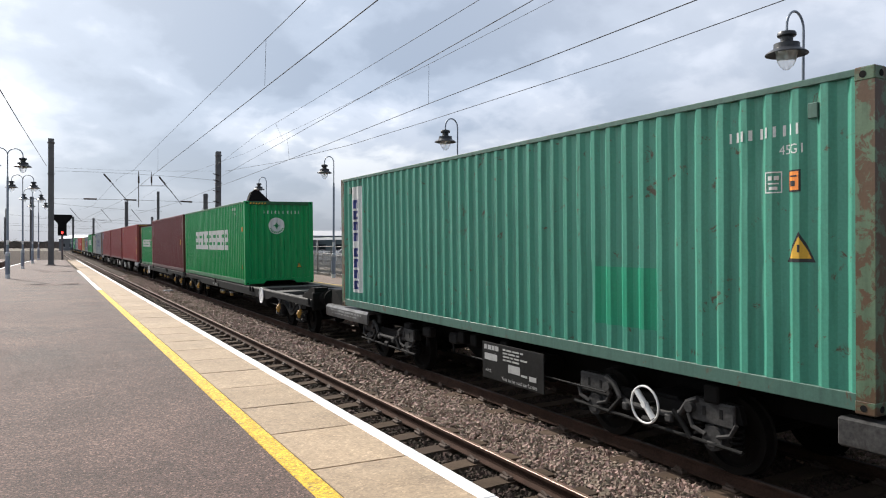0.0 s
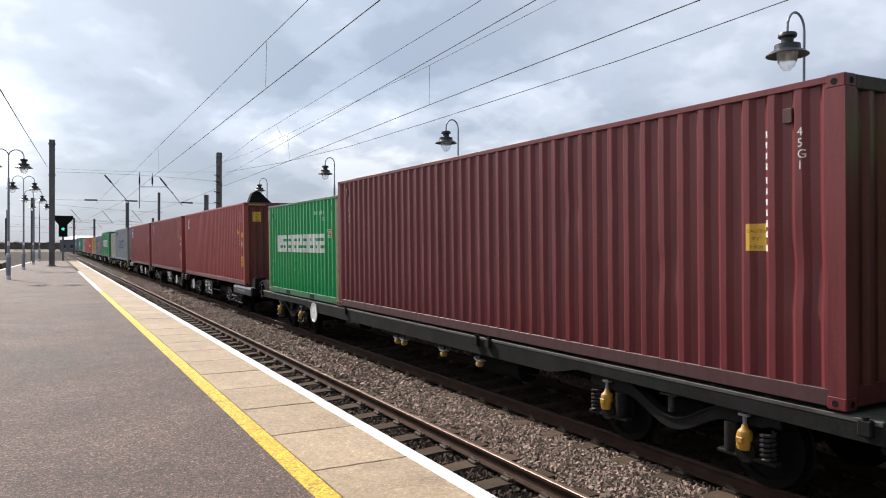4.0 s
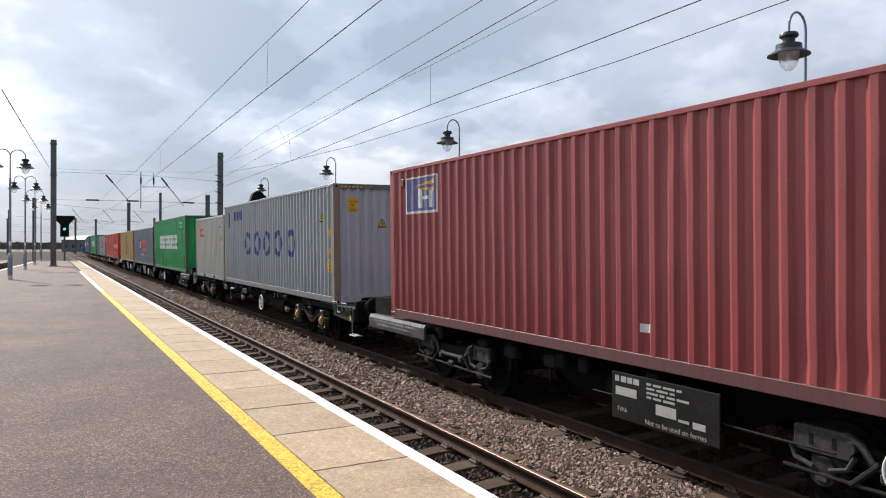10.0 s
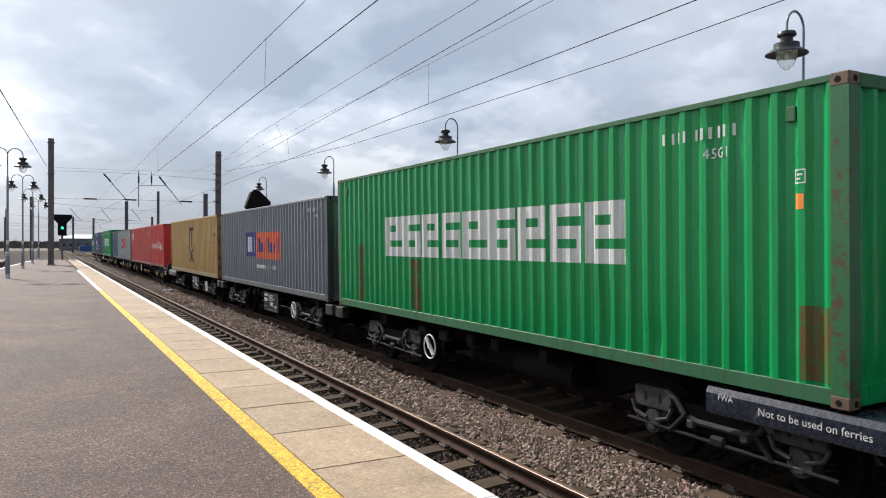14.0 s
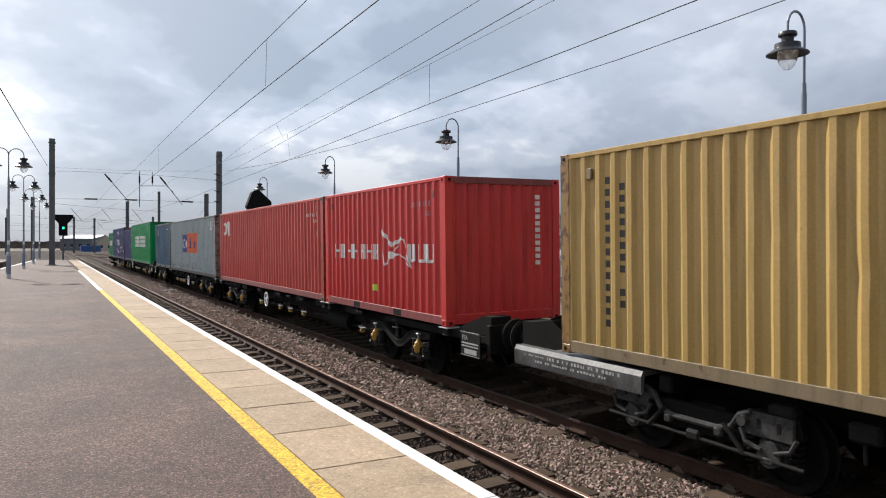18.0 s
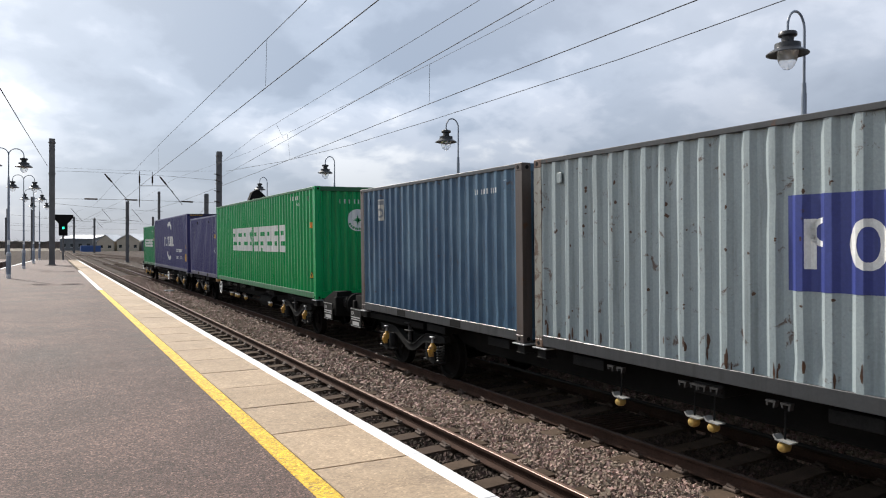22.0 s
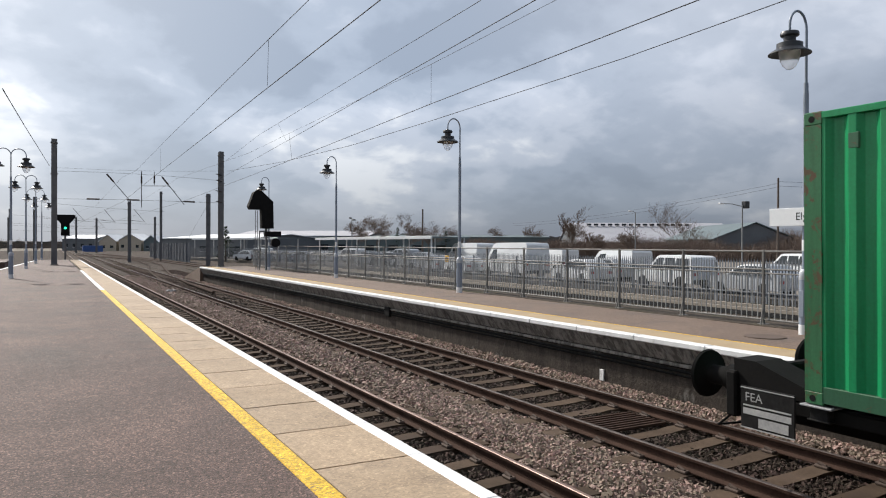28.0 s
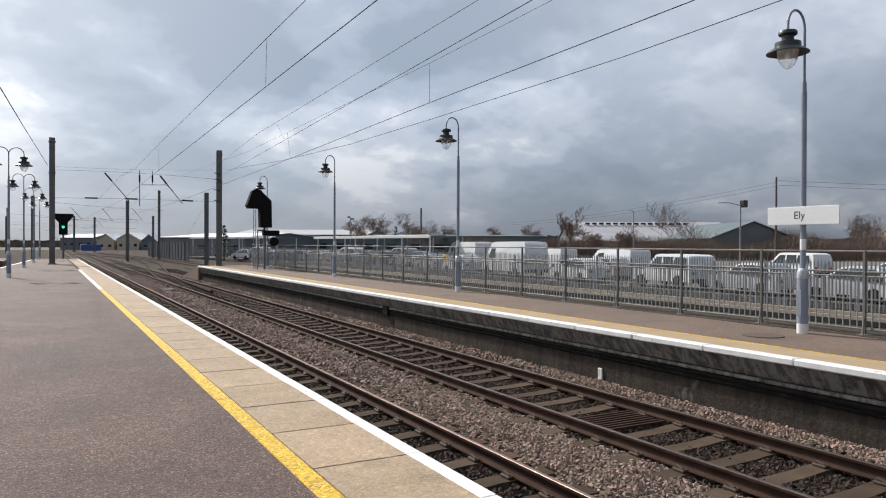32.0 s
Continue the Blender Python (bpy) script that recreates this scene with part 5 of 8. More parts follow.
s.box(-0.05, -0.05, 0, 0.05, 0.05, 2.85)
yp_mesh = s.mesh("post", MESHY)
for k in range(16):
    part("post", yp_mesh, None, bf, at=pose(-0.07, k * 3, 0))

# ---- poles and street lights ----


def street_light(x, y, h, arm, label):
    ob = thing("street_lamp", pose(x, y, 0.1), label, "lamp", "street lamps")
    s = Shape()
    s.cyl((0, 0, 0), (0, 0, h), 0.09, 0.05, 10)
    part("post", s, GALV, ob, "", 40)
    s = Shape()
    s.tube([(0, 0, h - 0.1), (-0.5 * arm, 0.28 * arm, h + 0.12), (-arm, 0.55 * arm, h + 0.15)], 0.035, 8)
    part("arm", s, GALV, ob)
    s = Shape()
    s.box(-arm - 0.35, 0.55 * arm - 0.12, h + 0.08, -arm + 0.2, 0.55 * arm + 0.12, h + 0.22, 0.05)
    part("head", s, SATIN_WHITE, ob, "pale lamp head")
    return ob


flood = street_light(50.6, 40.7, 5.7, 1.5, "street lamp with one pale arm in the car park")
s = Shape()
s.box(0.05, -0.3, 5.45, 0.55, 0.15, 6.05, 0.04)
part("floodlight", s, LAMP_DARK, flood, "square dark floodlight")
street_light(64.2, 67.5, 6.5, 0.5, "white street lamp beyond the car park")
s = Shape()
s.cyl((71, 52.4, 0), (71, 52.4, 10.0), 0.14, 0.10, 10)
solo("telegraph_pole", s, BARK, "dark wooden telegraph pole", "pole")
s = Shape()
s.cyl((49.9, 98.1, 0), (49.9, 98.1, 7.9), 0.15, 0.12, 10)
solo("telegraph_pole", s, BARK, "thick dark pole behind the car park", "pole")
wire("line_wire", sag((71, 52.4, 9.4), (95, 140, 7.5), 0.8), 0.022, "slack dark telegraph wire between poles")
wire("line_wire", sag((71, 52.4, 9.0), (95, 140, 7.0), 0.9), 0.022, "slack dark telegraph wire between poles")
wire("line_wire", sag((71, 52.4, 9.1), (150, 20, 9.6), 0.8), 0.022, "slack dark telegraph wire between poles")
wire("line_wire", sag((71, 52.4, 9.6), (150, 20, 10.2), 0.8), 0.022, "slack dark telegraph wire between poles")
cctv = thing("camera_mast", pose(44.2, 113, 0), "pale mast with two small cameras", "mast")
s = Shape()
s.cyl((0, 0, 0), (0, 0, 6.8), 0.09, 0.07, 10)
part("pole", s, GALV, cctv)
s = Shape()
s.box(-0.5, -0.15, 6.7, -0.1, 0.15, 7.0, 0.04)
s.box(0.1, -0.15, 6.4, 0.6, 0.15, 6.7, 0.04)
part("housing", s, GALV_DULL, cctv)

# ---- trees and scrub ----


def bare_tree(name, x, y, h, spread, seed, label, trunk_r=0.16, depth=5, twig=0.012, dense=3):
    rng = random.Random(seed)
    ob = thing(name, pose(x, y, -0.1), label, "tree")
    limbs = [Shape() for _ in range(3)]
    tr = Shape()

    def grow(p, d, length, r, level):
        q, pts, rs = Vector(p), [Vector(p)], [r]
        for i in range(3):
            d = (d + Vector((rng.uniform(-1, 1), rng.uniform(-1, 1), rng.uniform(-0.3, 0.6))) * 0.16).normalized()
            q = q + d * length / 3
            pts.append(q.copy())
            rs.append(max(twig * 0.6, r * (1 - 0.22 * (i + 1))))
        (tr if level == 0 else limbs[min(2, level - 1)]).tube(pts, rs, 6 if level < 2 else 3)
        if level >= depth:
            return
        k = dense + (1 if level in (1, 2) else 0)
        for i in range(k):
            at = pts[1 + (i % 3)] if level > 0 else pts[2 + (i % 2)]
            w = 2 * math.pi * (i + rng.random()) / k
            side = Vector((math.cos(w), math.sin(w), 0))
            nd = (d * rng.uniform(0.5, 0.9) + side * spread * rng.uniform(0.55, 1.0) + Vector((0, 0, 0.22))).normalized()
            grow(at, nd, length * rng.uniform(0.55, 0.8), max(twig, rs[-1] * 0.8), level + 1)

    grow((0, 0, 0), Vector((0, 0, 1)), h * 0.42, trunk_r, 0)
    part("trunk", tr, BARK, ob, "grey-brown trunk")
    for nm, sh in zip(("limbs", "branches", "twig_mass"), limbs):
        if sh.v:
            part(nm, sh, BARK if nm == "limbs" else TWIG, ob, "bare " + nm)
    return ob


bare_tree("birch_tree", 31.9, 29.4, 5.4, 0.85, 5, "slender bare birch in the car park", 0.06, 6, 0.005, 3)
for i, (x, y, h) in enumerate(((47.5, 120, 7.6), (52.0, 120, 8.4), (55.4, 116, 7.8), (57.6, 111, 6.8), (60.3, 75.3, 6.6), (67, 77.5, 5.4), (70.5, 76, 5.0), (138, 84, 9.0), (133, 80, 8.0), (83, 148, 7.4), (92, 143, 7.0), (97.5, 135, 7.4))):
    bare_tree("bare_tree", x, y, h, 0.5 if i == 4 else 0.95, 20 + i, "bare brown tree behind the car park", 0.15, 7, 0.011, 3)


def fir(x, y, h, seed):
    rng = random.Random(seed)
    ob = thing("conifer", pose(x, y, -0.2), "small dark evergreen tree", "tree")
    s = Shape()
    s.cyl((0, 0, 0), (0, 0, h * 0.9), 0.12, 0.03, 8)
    part("trunk", s, BARK, ob)
    s = Shape()
    for i in range(420):
        z = h * (0.12 + 0.88 * rng.random())
        r = (1 - z / h) * h * 0.34 * math.sqrt(rng.random()) + 0.05
        w = rng.uniform(0, 6.283)
        p = Vector((r * math.cos(w), r * math.sin(w), z))
        a = Vector((rng.uniform(-1, 1), rng.uniform(-1, 1), rng.uniform(-0.6, 0.2))) * 0.28
        b = Vector((rng.uniform(-1, 1), rng.uniform(-1, 1), rng.uniform(-0.5, 0.5))) * 0.2
        s.add([p, p + a, p + a + b, p + b], [(0, 1, 2, 3)])
    part("crown", s, CONIFER, ob, "dark ragged crown")


fir(22.5, 108, 5.2, 1)
fir(68, 146, 6.5, 2)
fir(77, 140, 5.8, 3)


def scrub(name, a, b, n, h0, h1, deep, seed, label):
    rng = np.random.default_rng(seed)
    t, off = rng.random(n), rng.uniform(0, deep, n)
    d = np.array(b) - np.array(a)
    nrm = np.array((-d[1], d[0])) / np.hypot(*d)
    base = np.array(a) + t[:, None] * d + off[:, None] * nrm * (1 if nrm[0] > 0 else -1)
    hump = np.array([0.75 + 0.5 * noise.noise((x * 0.09, y * 0.09, 5)) for x, y in base])
    hh = rng.uniform(h0, h1, n) * hump
    lean = rng.normal(0, 0.28, (n, 2))
    wid = rng.uniform(0.010, 0.028, n)
    v = np.zeros((n, 4, 3))
    v[:, :, :2] = base[:, None]
    ang = rng.uniform(0, np.pi, n)
    w = np.stack([np.cos(ang), np.sin(ang)], 1) * wid[:, None]
    z0 = hh * rng.uniform(0.0, 0.7, n)
    v[:, 0, :2] -= w
    v[:, 1, :2] += w
    v[:, 0, 2] = v[:, 1, 2] = z0 - 0.2
    v[:, 2, :2] += lean * hh[:, None] + w * 0.3
    v[:, 3, :2] += lean * hh[:, None] - w * 0.3
    v[:, 2, 2] = v[:, 3, 2] = hh
    me = bpy.data.meshes.new(name)
    me.from_pydata(v.reshape(-1, 3), [], np.arange(4 * n).reshape(-1, 4))
    me.materials.append(TWIG)
    tagged(new(name, me), label, "scrub", kind="stuff")


scrub("scrub", (54, 92), (90, 74), 34000, 2.0, 4.6, 9, 1, "thicket of bare brown scrub behind the car park")
scrub("scrub", (84, 72), (150, 34), 36000, 2.6, 5.6, 12, 2, "long belt of bare brown scrub")
scrub("scrub", (-30, 330), (70, 290), 4500, 2.5, 5.5, 12, 3, "distant bare hedge beyond the junction")


def ridge(name, a, b, h, seed, label, material):
    """A far uneven belt of trees."""
    s, n = Shape(), 160
    vs = []
    for i in range(n + 1):
        x, y = a[0] + (b[0] - a[0]) * i / n, a[1] + (b[1] - a[1]) * i / n
        z = h * (0.62 + 0.35 * noise.noise((i * 0.09, seed, 0)) + 0.30 * abs(noise.noise((i * 0.55, seed, 4))) + 0.1 * noise.noise((i * 2.1, seed, 9)))
        vs += [(x, y, -1), (x, y, z), (x + 12, y + 16, z * 0.9), (x + 12, y + 16, -1)]
    s.add(vs, [(4 * i + k, 4 * i + 4 + k, 4 * i + 5 + k, 4 * i + 1 + k) for i in range(n) for k in range(3)])
    solo(name, s, material, label, "woods", kind="structure")


ridge("backdrop_woods", (-260, 520), (160, 520), 5.2, 1.0, "far belt of bare woods on the horizon", WOODS)
ridge("backdrop_woods_right", (120, 330), (420, 90), 9.5, 2.0, "far brown wooded rise", WOODS)
ridge("backdrop_woods_mid", (40, 260), (190, 190), 5.5, 3.0, "belt of bare trees behind the sheds", WOODS)

# ---- the train ----
SPEED = 8.541
DECK = 1.025
XT = TRACKS[1]
TILT = radians(CANT)
moving = []          # (thing, x from the track's middle, start along the track, height)
spinning = []        # (wheelset, start along the track)


def on_track(u, y, v):
    """A pose in the leaning frame of the far track."""
    return pose(XT + u * math.cos(TILT) - v * math.sin(TILT), y, v * math.cos(TILT) + u * math.sin(TILT), 0, -CANT, 0)


def profile(u0, u1, pitch, deep):
    """Trapezoid corrugation: (u, depth) from u0 to u1, whole waves."""
    n = max(1, round((u1 - u0) / pitch))
    p, out = (u1 - u0) / n, [(u0, 0.0)]
    for i in range(n):
        a = u0 + i * p
        out += [(a + f * p, h * deep) for f, h in ((0.115, 0), (0.14, 0.07), (0.31, 0.93), (0.335, 1), (0.665, 1), (0.69, 0.93), (0.86, 0.07), (0.885, 0))]
    return out + [(u1, 0.0)]


def cut(poly, lo, hi):
    """The part of a convex polygon with lo <= u <= hi."""
    for sgn, lim in ((1, lo), (-1, -hi)):
        out = []
        for i, p in enumerate(poly):
            q = poly[(i + 1) % len(poly)]
            a, b = sgn * p[0] - lim, sgn * q[0] - lim
            if a >= 0:
                out.append(p)
            if a * b < 0:
                f = a / (a - b)
                out.append((p[0] + (q[0] - p[0]) * f, p[1] + (q[1] - p[1]) * f))
        poly = out
        if len(poly) < 3:
            return []
    return poly


def decal(polys, prof, face, lift=0.003):
    """Painted figures that follow the corrugation. face: 'side' (near side, u = y) or 'end' (u = x)."""
    s, points, faces = Shape(), {}, []
    for poly in polys:
        lo, hi = min(p[0] for p in poly), max(p[0] for p in poly)
        for (u0, d0), (u1, d1) in zip(prof, prof[1:]):
            if u1 <= lo or u0 >= hi or u1 - u0 < 1e-6:
                continue
            c = cut(poly, u0, u1)
            if not c:
                continue
            loop = []
            for u, v in c:
                d = d0 + (d1 - d0) * (u - u0) / (u1 - u0)
                key = (round(u, 4), round(v, 4))
                if key not in points:
                    points[key] = (len(points), (-1.213 + d - lift, u, v) if face == "side" else (u, 0.012 + d - lift, v))
                if points[key][0] not in loop:
                    loop.append(points[key][0])
            if len(loop) > 2:
                faces.append(tuple(loop))
    s.add([p for _, p in points.values()], faces)
    return s


def rect(u0, u1, v0, v1):
    return [(min(u0, u1), min(v0, v1)), (max(u0, u1), min(v0, v1)), (max(u0, u1), max(v0, v1)), (min(u0, u1), max(v0, v1))]


def ring(cu, cv, ru, rv, tu, tv, a0=0.0, a1=360.0, n=20):
    out = []
    for i in range(n):
        a, b = radians(a0 + (a1 - a0) * i / n), radians(a0 + (a1 - a0) * (i + 1) / n)
        out.append([(cu + ru * math.cos(a), cv + rv * math.sin(a)), (cu + ru * math.cos(b), cv + rv * math.sin(b)),
                    (cu + (ru - tu) * math.cos(b), cv + (rv - tv) * math.sin(b)), (cu + (ru - tu) * math.cos(a), cv + (rv - tv) * math.sin(a))])
    return out


def disc(cu, cv, ru, rv, n=24):
    return [[(cu, cv), (cu + ru * math.cos(2 * math.pi * i / n), cv + rv * math.sin(2 * math.pi * i / n)), (cu + ru * math.cos(2 * math.pi * (i + 1) / n), cv + rv * math.sin(2 * math.pi * (i + 1) / n))] for i in range(n)]


def triangle(cu, cv, w, h):
    return [[(cu - w / 2, cv - h / 2), (cu + w / 2, cv - h / 2), (cu, cv + h / 2)]]


def side_text(text, u, v, size):
    """Text on the near side, its left end at u; seen from outside it runs towards the front."""
    return [[(u - a, v + b) for a, b in t] for t in letters(text, size)]


def code_bars(u, v, n, size, down=False, seed=1, gap=1.0):
    """A line of small upright bars in place of a number, from u towards the front, or downwards."""
    rng, out, k = random.Random(seed), [], 0.0
    for i in range(n):
        w = size * rng.uniform(0.38, 0.6)
        if down:
            out.append(rect(u, u - size * 0.42, v - k, v - k - size * 0.7))
            k += size * (1.15 if i not in (3, 9) else 1.5)
        else:
            out.append(rect(u - k, u - k - w * 0.55, v, v + size))
            k += gap * size * (0.8 if i not in (3, 9) else 1.1)
    return out


def word_blocks(u_left, u_right, v0, v1, n):
    """A row of heavy blocks, each with two narrow slots, in place of a company's name."""
    blocks, p = [], (u_left - u_right) / n
    h = v1 - v0
    for i in range(n):
        out = []
        blocks.append(out)
        a = u_left - i * p - 0.03 * p
        b = a - 0.92 * p
        w = a - b
        for lo, hi in ((0, 0.24), (0.40, 0.62), (0.78, 1.0)):
            out.append(rect(a, b, v0 + lo * h, v0 + hi * h))
        out.append(rect(a, a - 0.30 * w, v0 + 0.24 * h, v0 + 0.40 * h))
        out.append(rect(a, a - 0.30 * w, v0 + 0.62 * h, v0 + 0.78 * h))
        out.append(rect(a - 0.80 * w, b, v0 + 0.24 * h, v0 + 0.40 * h) if i % 2 else rect(a - 0.7 * w, b, v0 + 0.62 * h, v0 + 0.78 * h))
    return blocks


def dull(colour):
    """The same paint on rails that are handled and dirty: darker and greyer."""
    name = colour.name + "_grimy"
    if name not in bpy.data.materials:
        c = PAINTS[colour.name]
        g = sum(c) / 3
        return paint(name, tuple(x * 0.34 + g * 0.2 for x in c), 0.13, 0.08, 0.6)
    return bpy.data.materials[name]


class Box:
    """A shipping container as a thing with its parts."""

    def __init__(self, label, start, length, height, colour, posts=None, rails=None, end_colour=None, castings=None, stripes=False, front_pocket=False):
        self.ob = thing("shipping_container", on_track(0, start, DECK), label, "container", "containers on the train")
        moving.append((self.ob, 0.0, start, DECK))
        L, H = length, height
        self.L, self.H = L, H
        top = rails if rails is P_DKGREY else dull(colour) if colour in (P_GREEN, P_TEAL) else colour
        posts, rails, end_colour = posts or colour, rails if rails and rails is not colour else dull(colour), end_colour or colour
        self.prof = profile(0.165, L - 0.165, 0.277 if L > 7 else 0.271, 0.042)
        self.end_prof = profile(-1.05, 1.05, 0.235, 0.045)
        for sx, nm in ((-1, "side_panel"), (1, "side_panel")):
            s, vs, rows = Shape(), [], 12 if sx < 0 else 1
            for u, d in self.prof:
                for k in range(rows + 1):
                    z = 0.155 + (H - 0.215) * k / rows
                    # knocks and buckles press the sheet inwards here and there
                    hit = noise.noise((u * 1.7 + start, z * 1.3, 7.0))
                    dent = 0.05 * max(0.0, hit - 0.36) if 0 < k < rows else 0.0
                    vs.append((sx * (1.213 - d - dent), u + (0.006 * noise.noise((u * 3.1, z * 1.9, start)) if 0 < k < rows else 0), z))
            n = rows + 1
            s.add(vs, [(n * i + k, n * i + n + k, n * i + n + k + 1, n * i + k + 1) for i in range(len(self.prof) - 1) for k in range(rows)])
            part(nm, s, colour, self.ob, "corrugated steel side", 10)
            s = Shape()
            s.box(sx * 1.219, 0.1, H - 0.068, sx * 1.155, L - 0.1, H - 0.006, 0.006)
            part("top_rail", s, top, self.ob)
            s = Shape()
            s.box(sx * 1.216, 0.1, 0.02, sx * 1.17, L - 0.1, 0.17, 0.006)
            rail = part("bottom_rail", s, rails, self.ob)
            for y in ((1.98, L - 1.98) if L < 7 else ()):
                s = Shape()
                s.box(sx * 1.2175, y - 0.18, 0.035, sx * 1.19, y + 0.18, 0.15)
                part("fork_pocket", s, BLACK, rail, "dark forklift pocket")
        s, vs = Shape(), []
        for u, d in self.end_prof:
            vs += [(u, 0.012 + d, 0.19), (u, 0.012 + d, H - 0.11)]
        s.add(vs, [(2 * i, 2 * i + 2, 2 * i + 3, 2 * i + 1) for i in range(len(self.end_prof) - 1)])
        part("end_panel", s, end_colour, self.ob, "corrugated steel end")
        s = Shape()
        s.box(-1.06, 0.0, H - 0.125, 1.06, 0.05, H - 0.004, 0.008)
        part("end_header", s, end_colour if rails is P_DKGREY else rails, self.ob)
        s = Shape()
        if L > 7:
            s.prism([(-1.06, 0.03), (-0.58, 0.03), (-0.50, 0.13), (0.50, 0.13), (0.58, 0.03), (1.06, 0.03), (1.06, 0.20), (-1.06, 0.20)], 1, 0.0, 0.06)
        else:
            s.box(-1.06, 0.0, 0.03, 1.06, 0.06, 0.20, 0.008)
        part("end_sill", s, end_colour, self.ob)
        s = Shape()
        s.box(-1.152, 0.055, H - 0.05, 1.152, L - 0.055, H - 0.016)
        part("roof", s, rails, self.ob)
        s = Shape()
        s.box(-1.15, 0.05, 0.10, 1.15, L - 0.05, 0.14)
        part("floor", s, BLACK, self.ob)
        for sx in (-1, 1):
            s = Shape()
            s.box(sx * 0.02, L - 0.05, 0.12, sx * 1.06, L - 0.005, H - 0.1, 0.008)
            door = part("door", s, colour, self.ob, "steel container door")
            s = Shape()
            for x in (0.3, 0.75):
                s.cyl((sx * x, L + 0.005, 0.1), (sx * x, L + 0.005, H - 0.1), 0.018, None, 8)
            part("locking_bar", s, GALV_DULL, door)
            for y0, y1 in ((0.0, 0.165), (L - 0.165, L)):
                s = Shape()
                s.prism([(sx * 1.219, y0 + 0.0), (sx * 1.06, y0 + 0.0 if y0 == 0 else y1), (sx * 1.06, y0 + 0.03 if y0 == 0 else y1 - 0.03), (sx * 1.185, y0 + 0.04 if y0 == 0 else y1 - 0.04),
                         (sx * 1.185, y1 if y0 == 0 else y0), (sx * 1.219, y1 if y0 == 0 else y0)] if y0 == 0 else
                        [(sx * 1.219, y1), (sx * 1.06, y1), (sx * 1.06, y1 - 0.03), (sx * 1.185, y1 - 0.04), (sx * 1.185, y0), (sx * 1.219, y0)], 2, 0.115, H - 0.115)
                part("corner_post", s, posts, self.ob)
                for z in (0.0, H - 0.118):
                    s = Shape()
                    yy = -0.002 if y0 == 0 else L - 0.176
                    s.box(sx * 1.221, yy, z, sx * 1.06, yy + 0.178, z + 0.118, 0.01)
                    c = part("corner_casting", s, castings or posts, self.ob, "cast steel corner")
                    s = Shape()
                    s.cyl((sx * 1.19, yy + 0.10, z + 0.055), (sx * 1.2235, yy + 0.10, z + 0.055), 0.03, None, 10)
                    part("casting_hole", s, BLACK, c, "dark oval lashing hole")
                    if y0 == 0:
                        s = Shape()
                        s.cyl((sx * 1.13, -0.0045, z + 0.055), (sx * 1.13, 0.03, z + 0.055), 0.03, None, 10)
                        part("casting_hole", s, BLACK, c, "dark oval lashing hole")
        for y in ((0.45, L - 0.45) if L < 7 else (0.55, L - 0.55)):
            s = Shape()
            s.box(-1.215, y - 0.05, H - 0.36, -1.19, y + 0.05, H - 0.22, 0.008)
            part("vent", s, colour if rails is P_DKGREY else rails, self.ob, "small ventilator cover")
        if stripes:
            self.put("height_stripes", [[(u, H - 0.105), (u + 0.05, H - 0.105), (u + 0.09, H - 0.05), (u + 0.04, H - 0.05)] for u in [-1.05 + 0.1 * i for i in range(6)]], YELLOW_LABEL, "end", "yellow and black height stripes", flat=0.006)

    def put(self, name, polys, material, face="side", label="", lift=0.003, flat=None):
        prof = self.prof if face == "side" else self.end_prof
        if flat is not None:
            prof = [(-30, -flat - 0.012), (30, -flat - 0.012)] if face == "end" else [(-30, -flat), (30, -flat)]
        return part(name, decal(polys, prof, face, lift), material, self.ob, label)

    def marks(self, name, polys, material, face="side", label="", lift=0.003, flat=None):
        for poly in polys:
            self.put(name, [poly], material, face, label, lift, flat)

    def outline(self, u, v, w, h, ink):
        """A small outlined mark with a little print, its upper left corner at u, v."""
        e = 0.012
        self.put("inspection_mark", [rect(u, u - w, v, v - e), rect(u, u - w, v - h + e, v - h), rect(u, u - e, v - e, v - h + e), rect(u - w + e, u - w, v - e, v - h + e), rect(u - 0.3 * w, u - 0.75 * w, v - 0.3 * h, v - 0.45 * h), rect(u - 0.25 * w, u - 0.6 * w, v - 0.6 * h, v - 0.75 * h)], ink, label="small outlined inspection mark")

    def word(self, blocks, ink):
        for figure in blocks:
            self.put("name_figure", figure, ink, label="heavy white painted figure")

    def number(self, u, v, ink, seed, code=None, size=0.085):
        self.marks("number_mark", code_bars(u, v, 10, size, False, seed), ink, label="painted number mark")
        if code:
            self.put("size_code", side_text(code, u - 0.55, v - size * 1.7, size * 1.25), ink, label="painted size code")

    def number_down(self, u, v, ink, seed, code=None, uc=None, size=0.088):
        self.marks("number_mark", code_bars(u, v, 11, size, True, seed), ink, label="painted number mark")
        if code:
            for i, ch in enumerate(code):
                self.put("size_code", side_text(ch, uc, v - 0.09 - i * 0.1, 0.11), ink, label="painted size code")

    def triangle_sign(self, u, v, face="side", size=0.2, mt=None, plain=False):
        if plain:
            self.put("warning_triangle", triangle(u, v, size, size), YELLOW_LABEL, face, "plain yellow warning triangle")
            return
        self.put("triangle_border", triangle(u, v, size * 1.16, size * 1.16), INK, face, "black border of a warning triangle")
        self.put("warning_triangle", triangle(u, v - size * 0.02, size * 0.84, size * 0.84), mt or YELLOW_LABEL, face, "yellow warning triangle", lift=0.005)
        self.put("triangle_mark", [rect(u - 0.012, u + 0.012, v - 0.05, v + 0.02)], INK, face, lift=0.007)

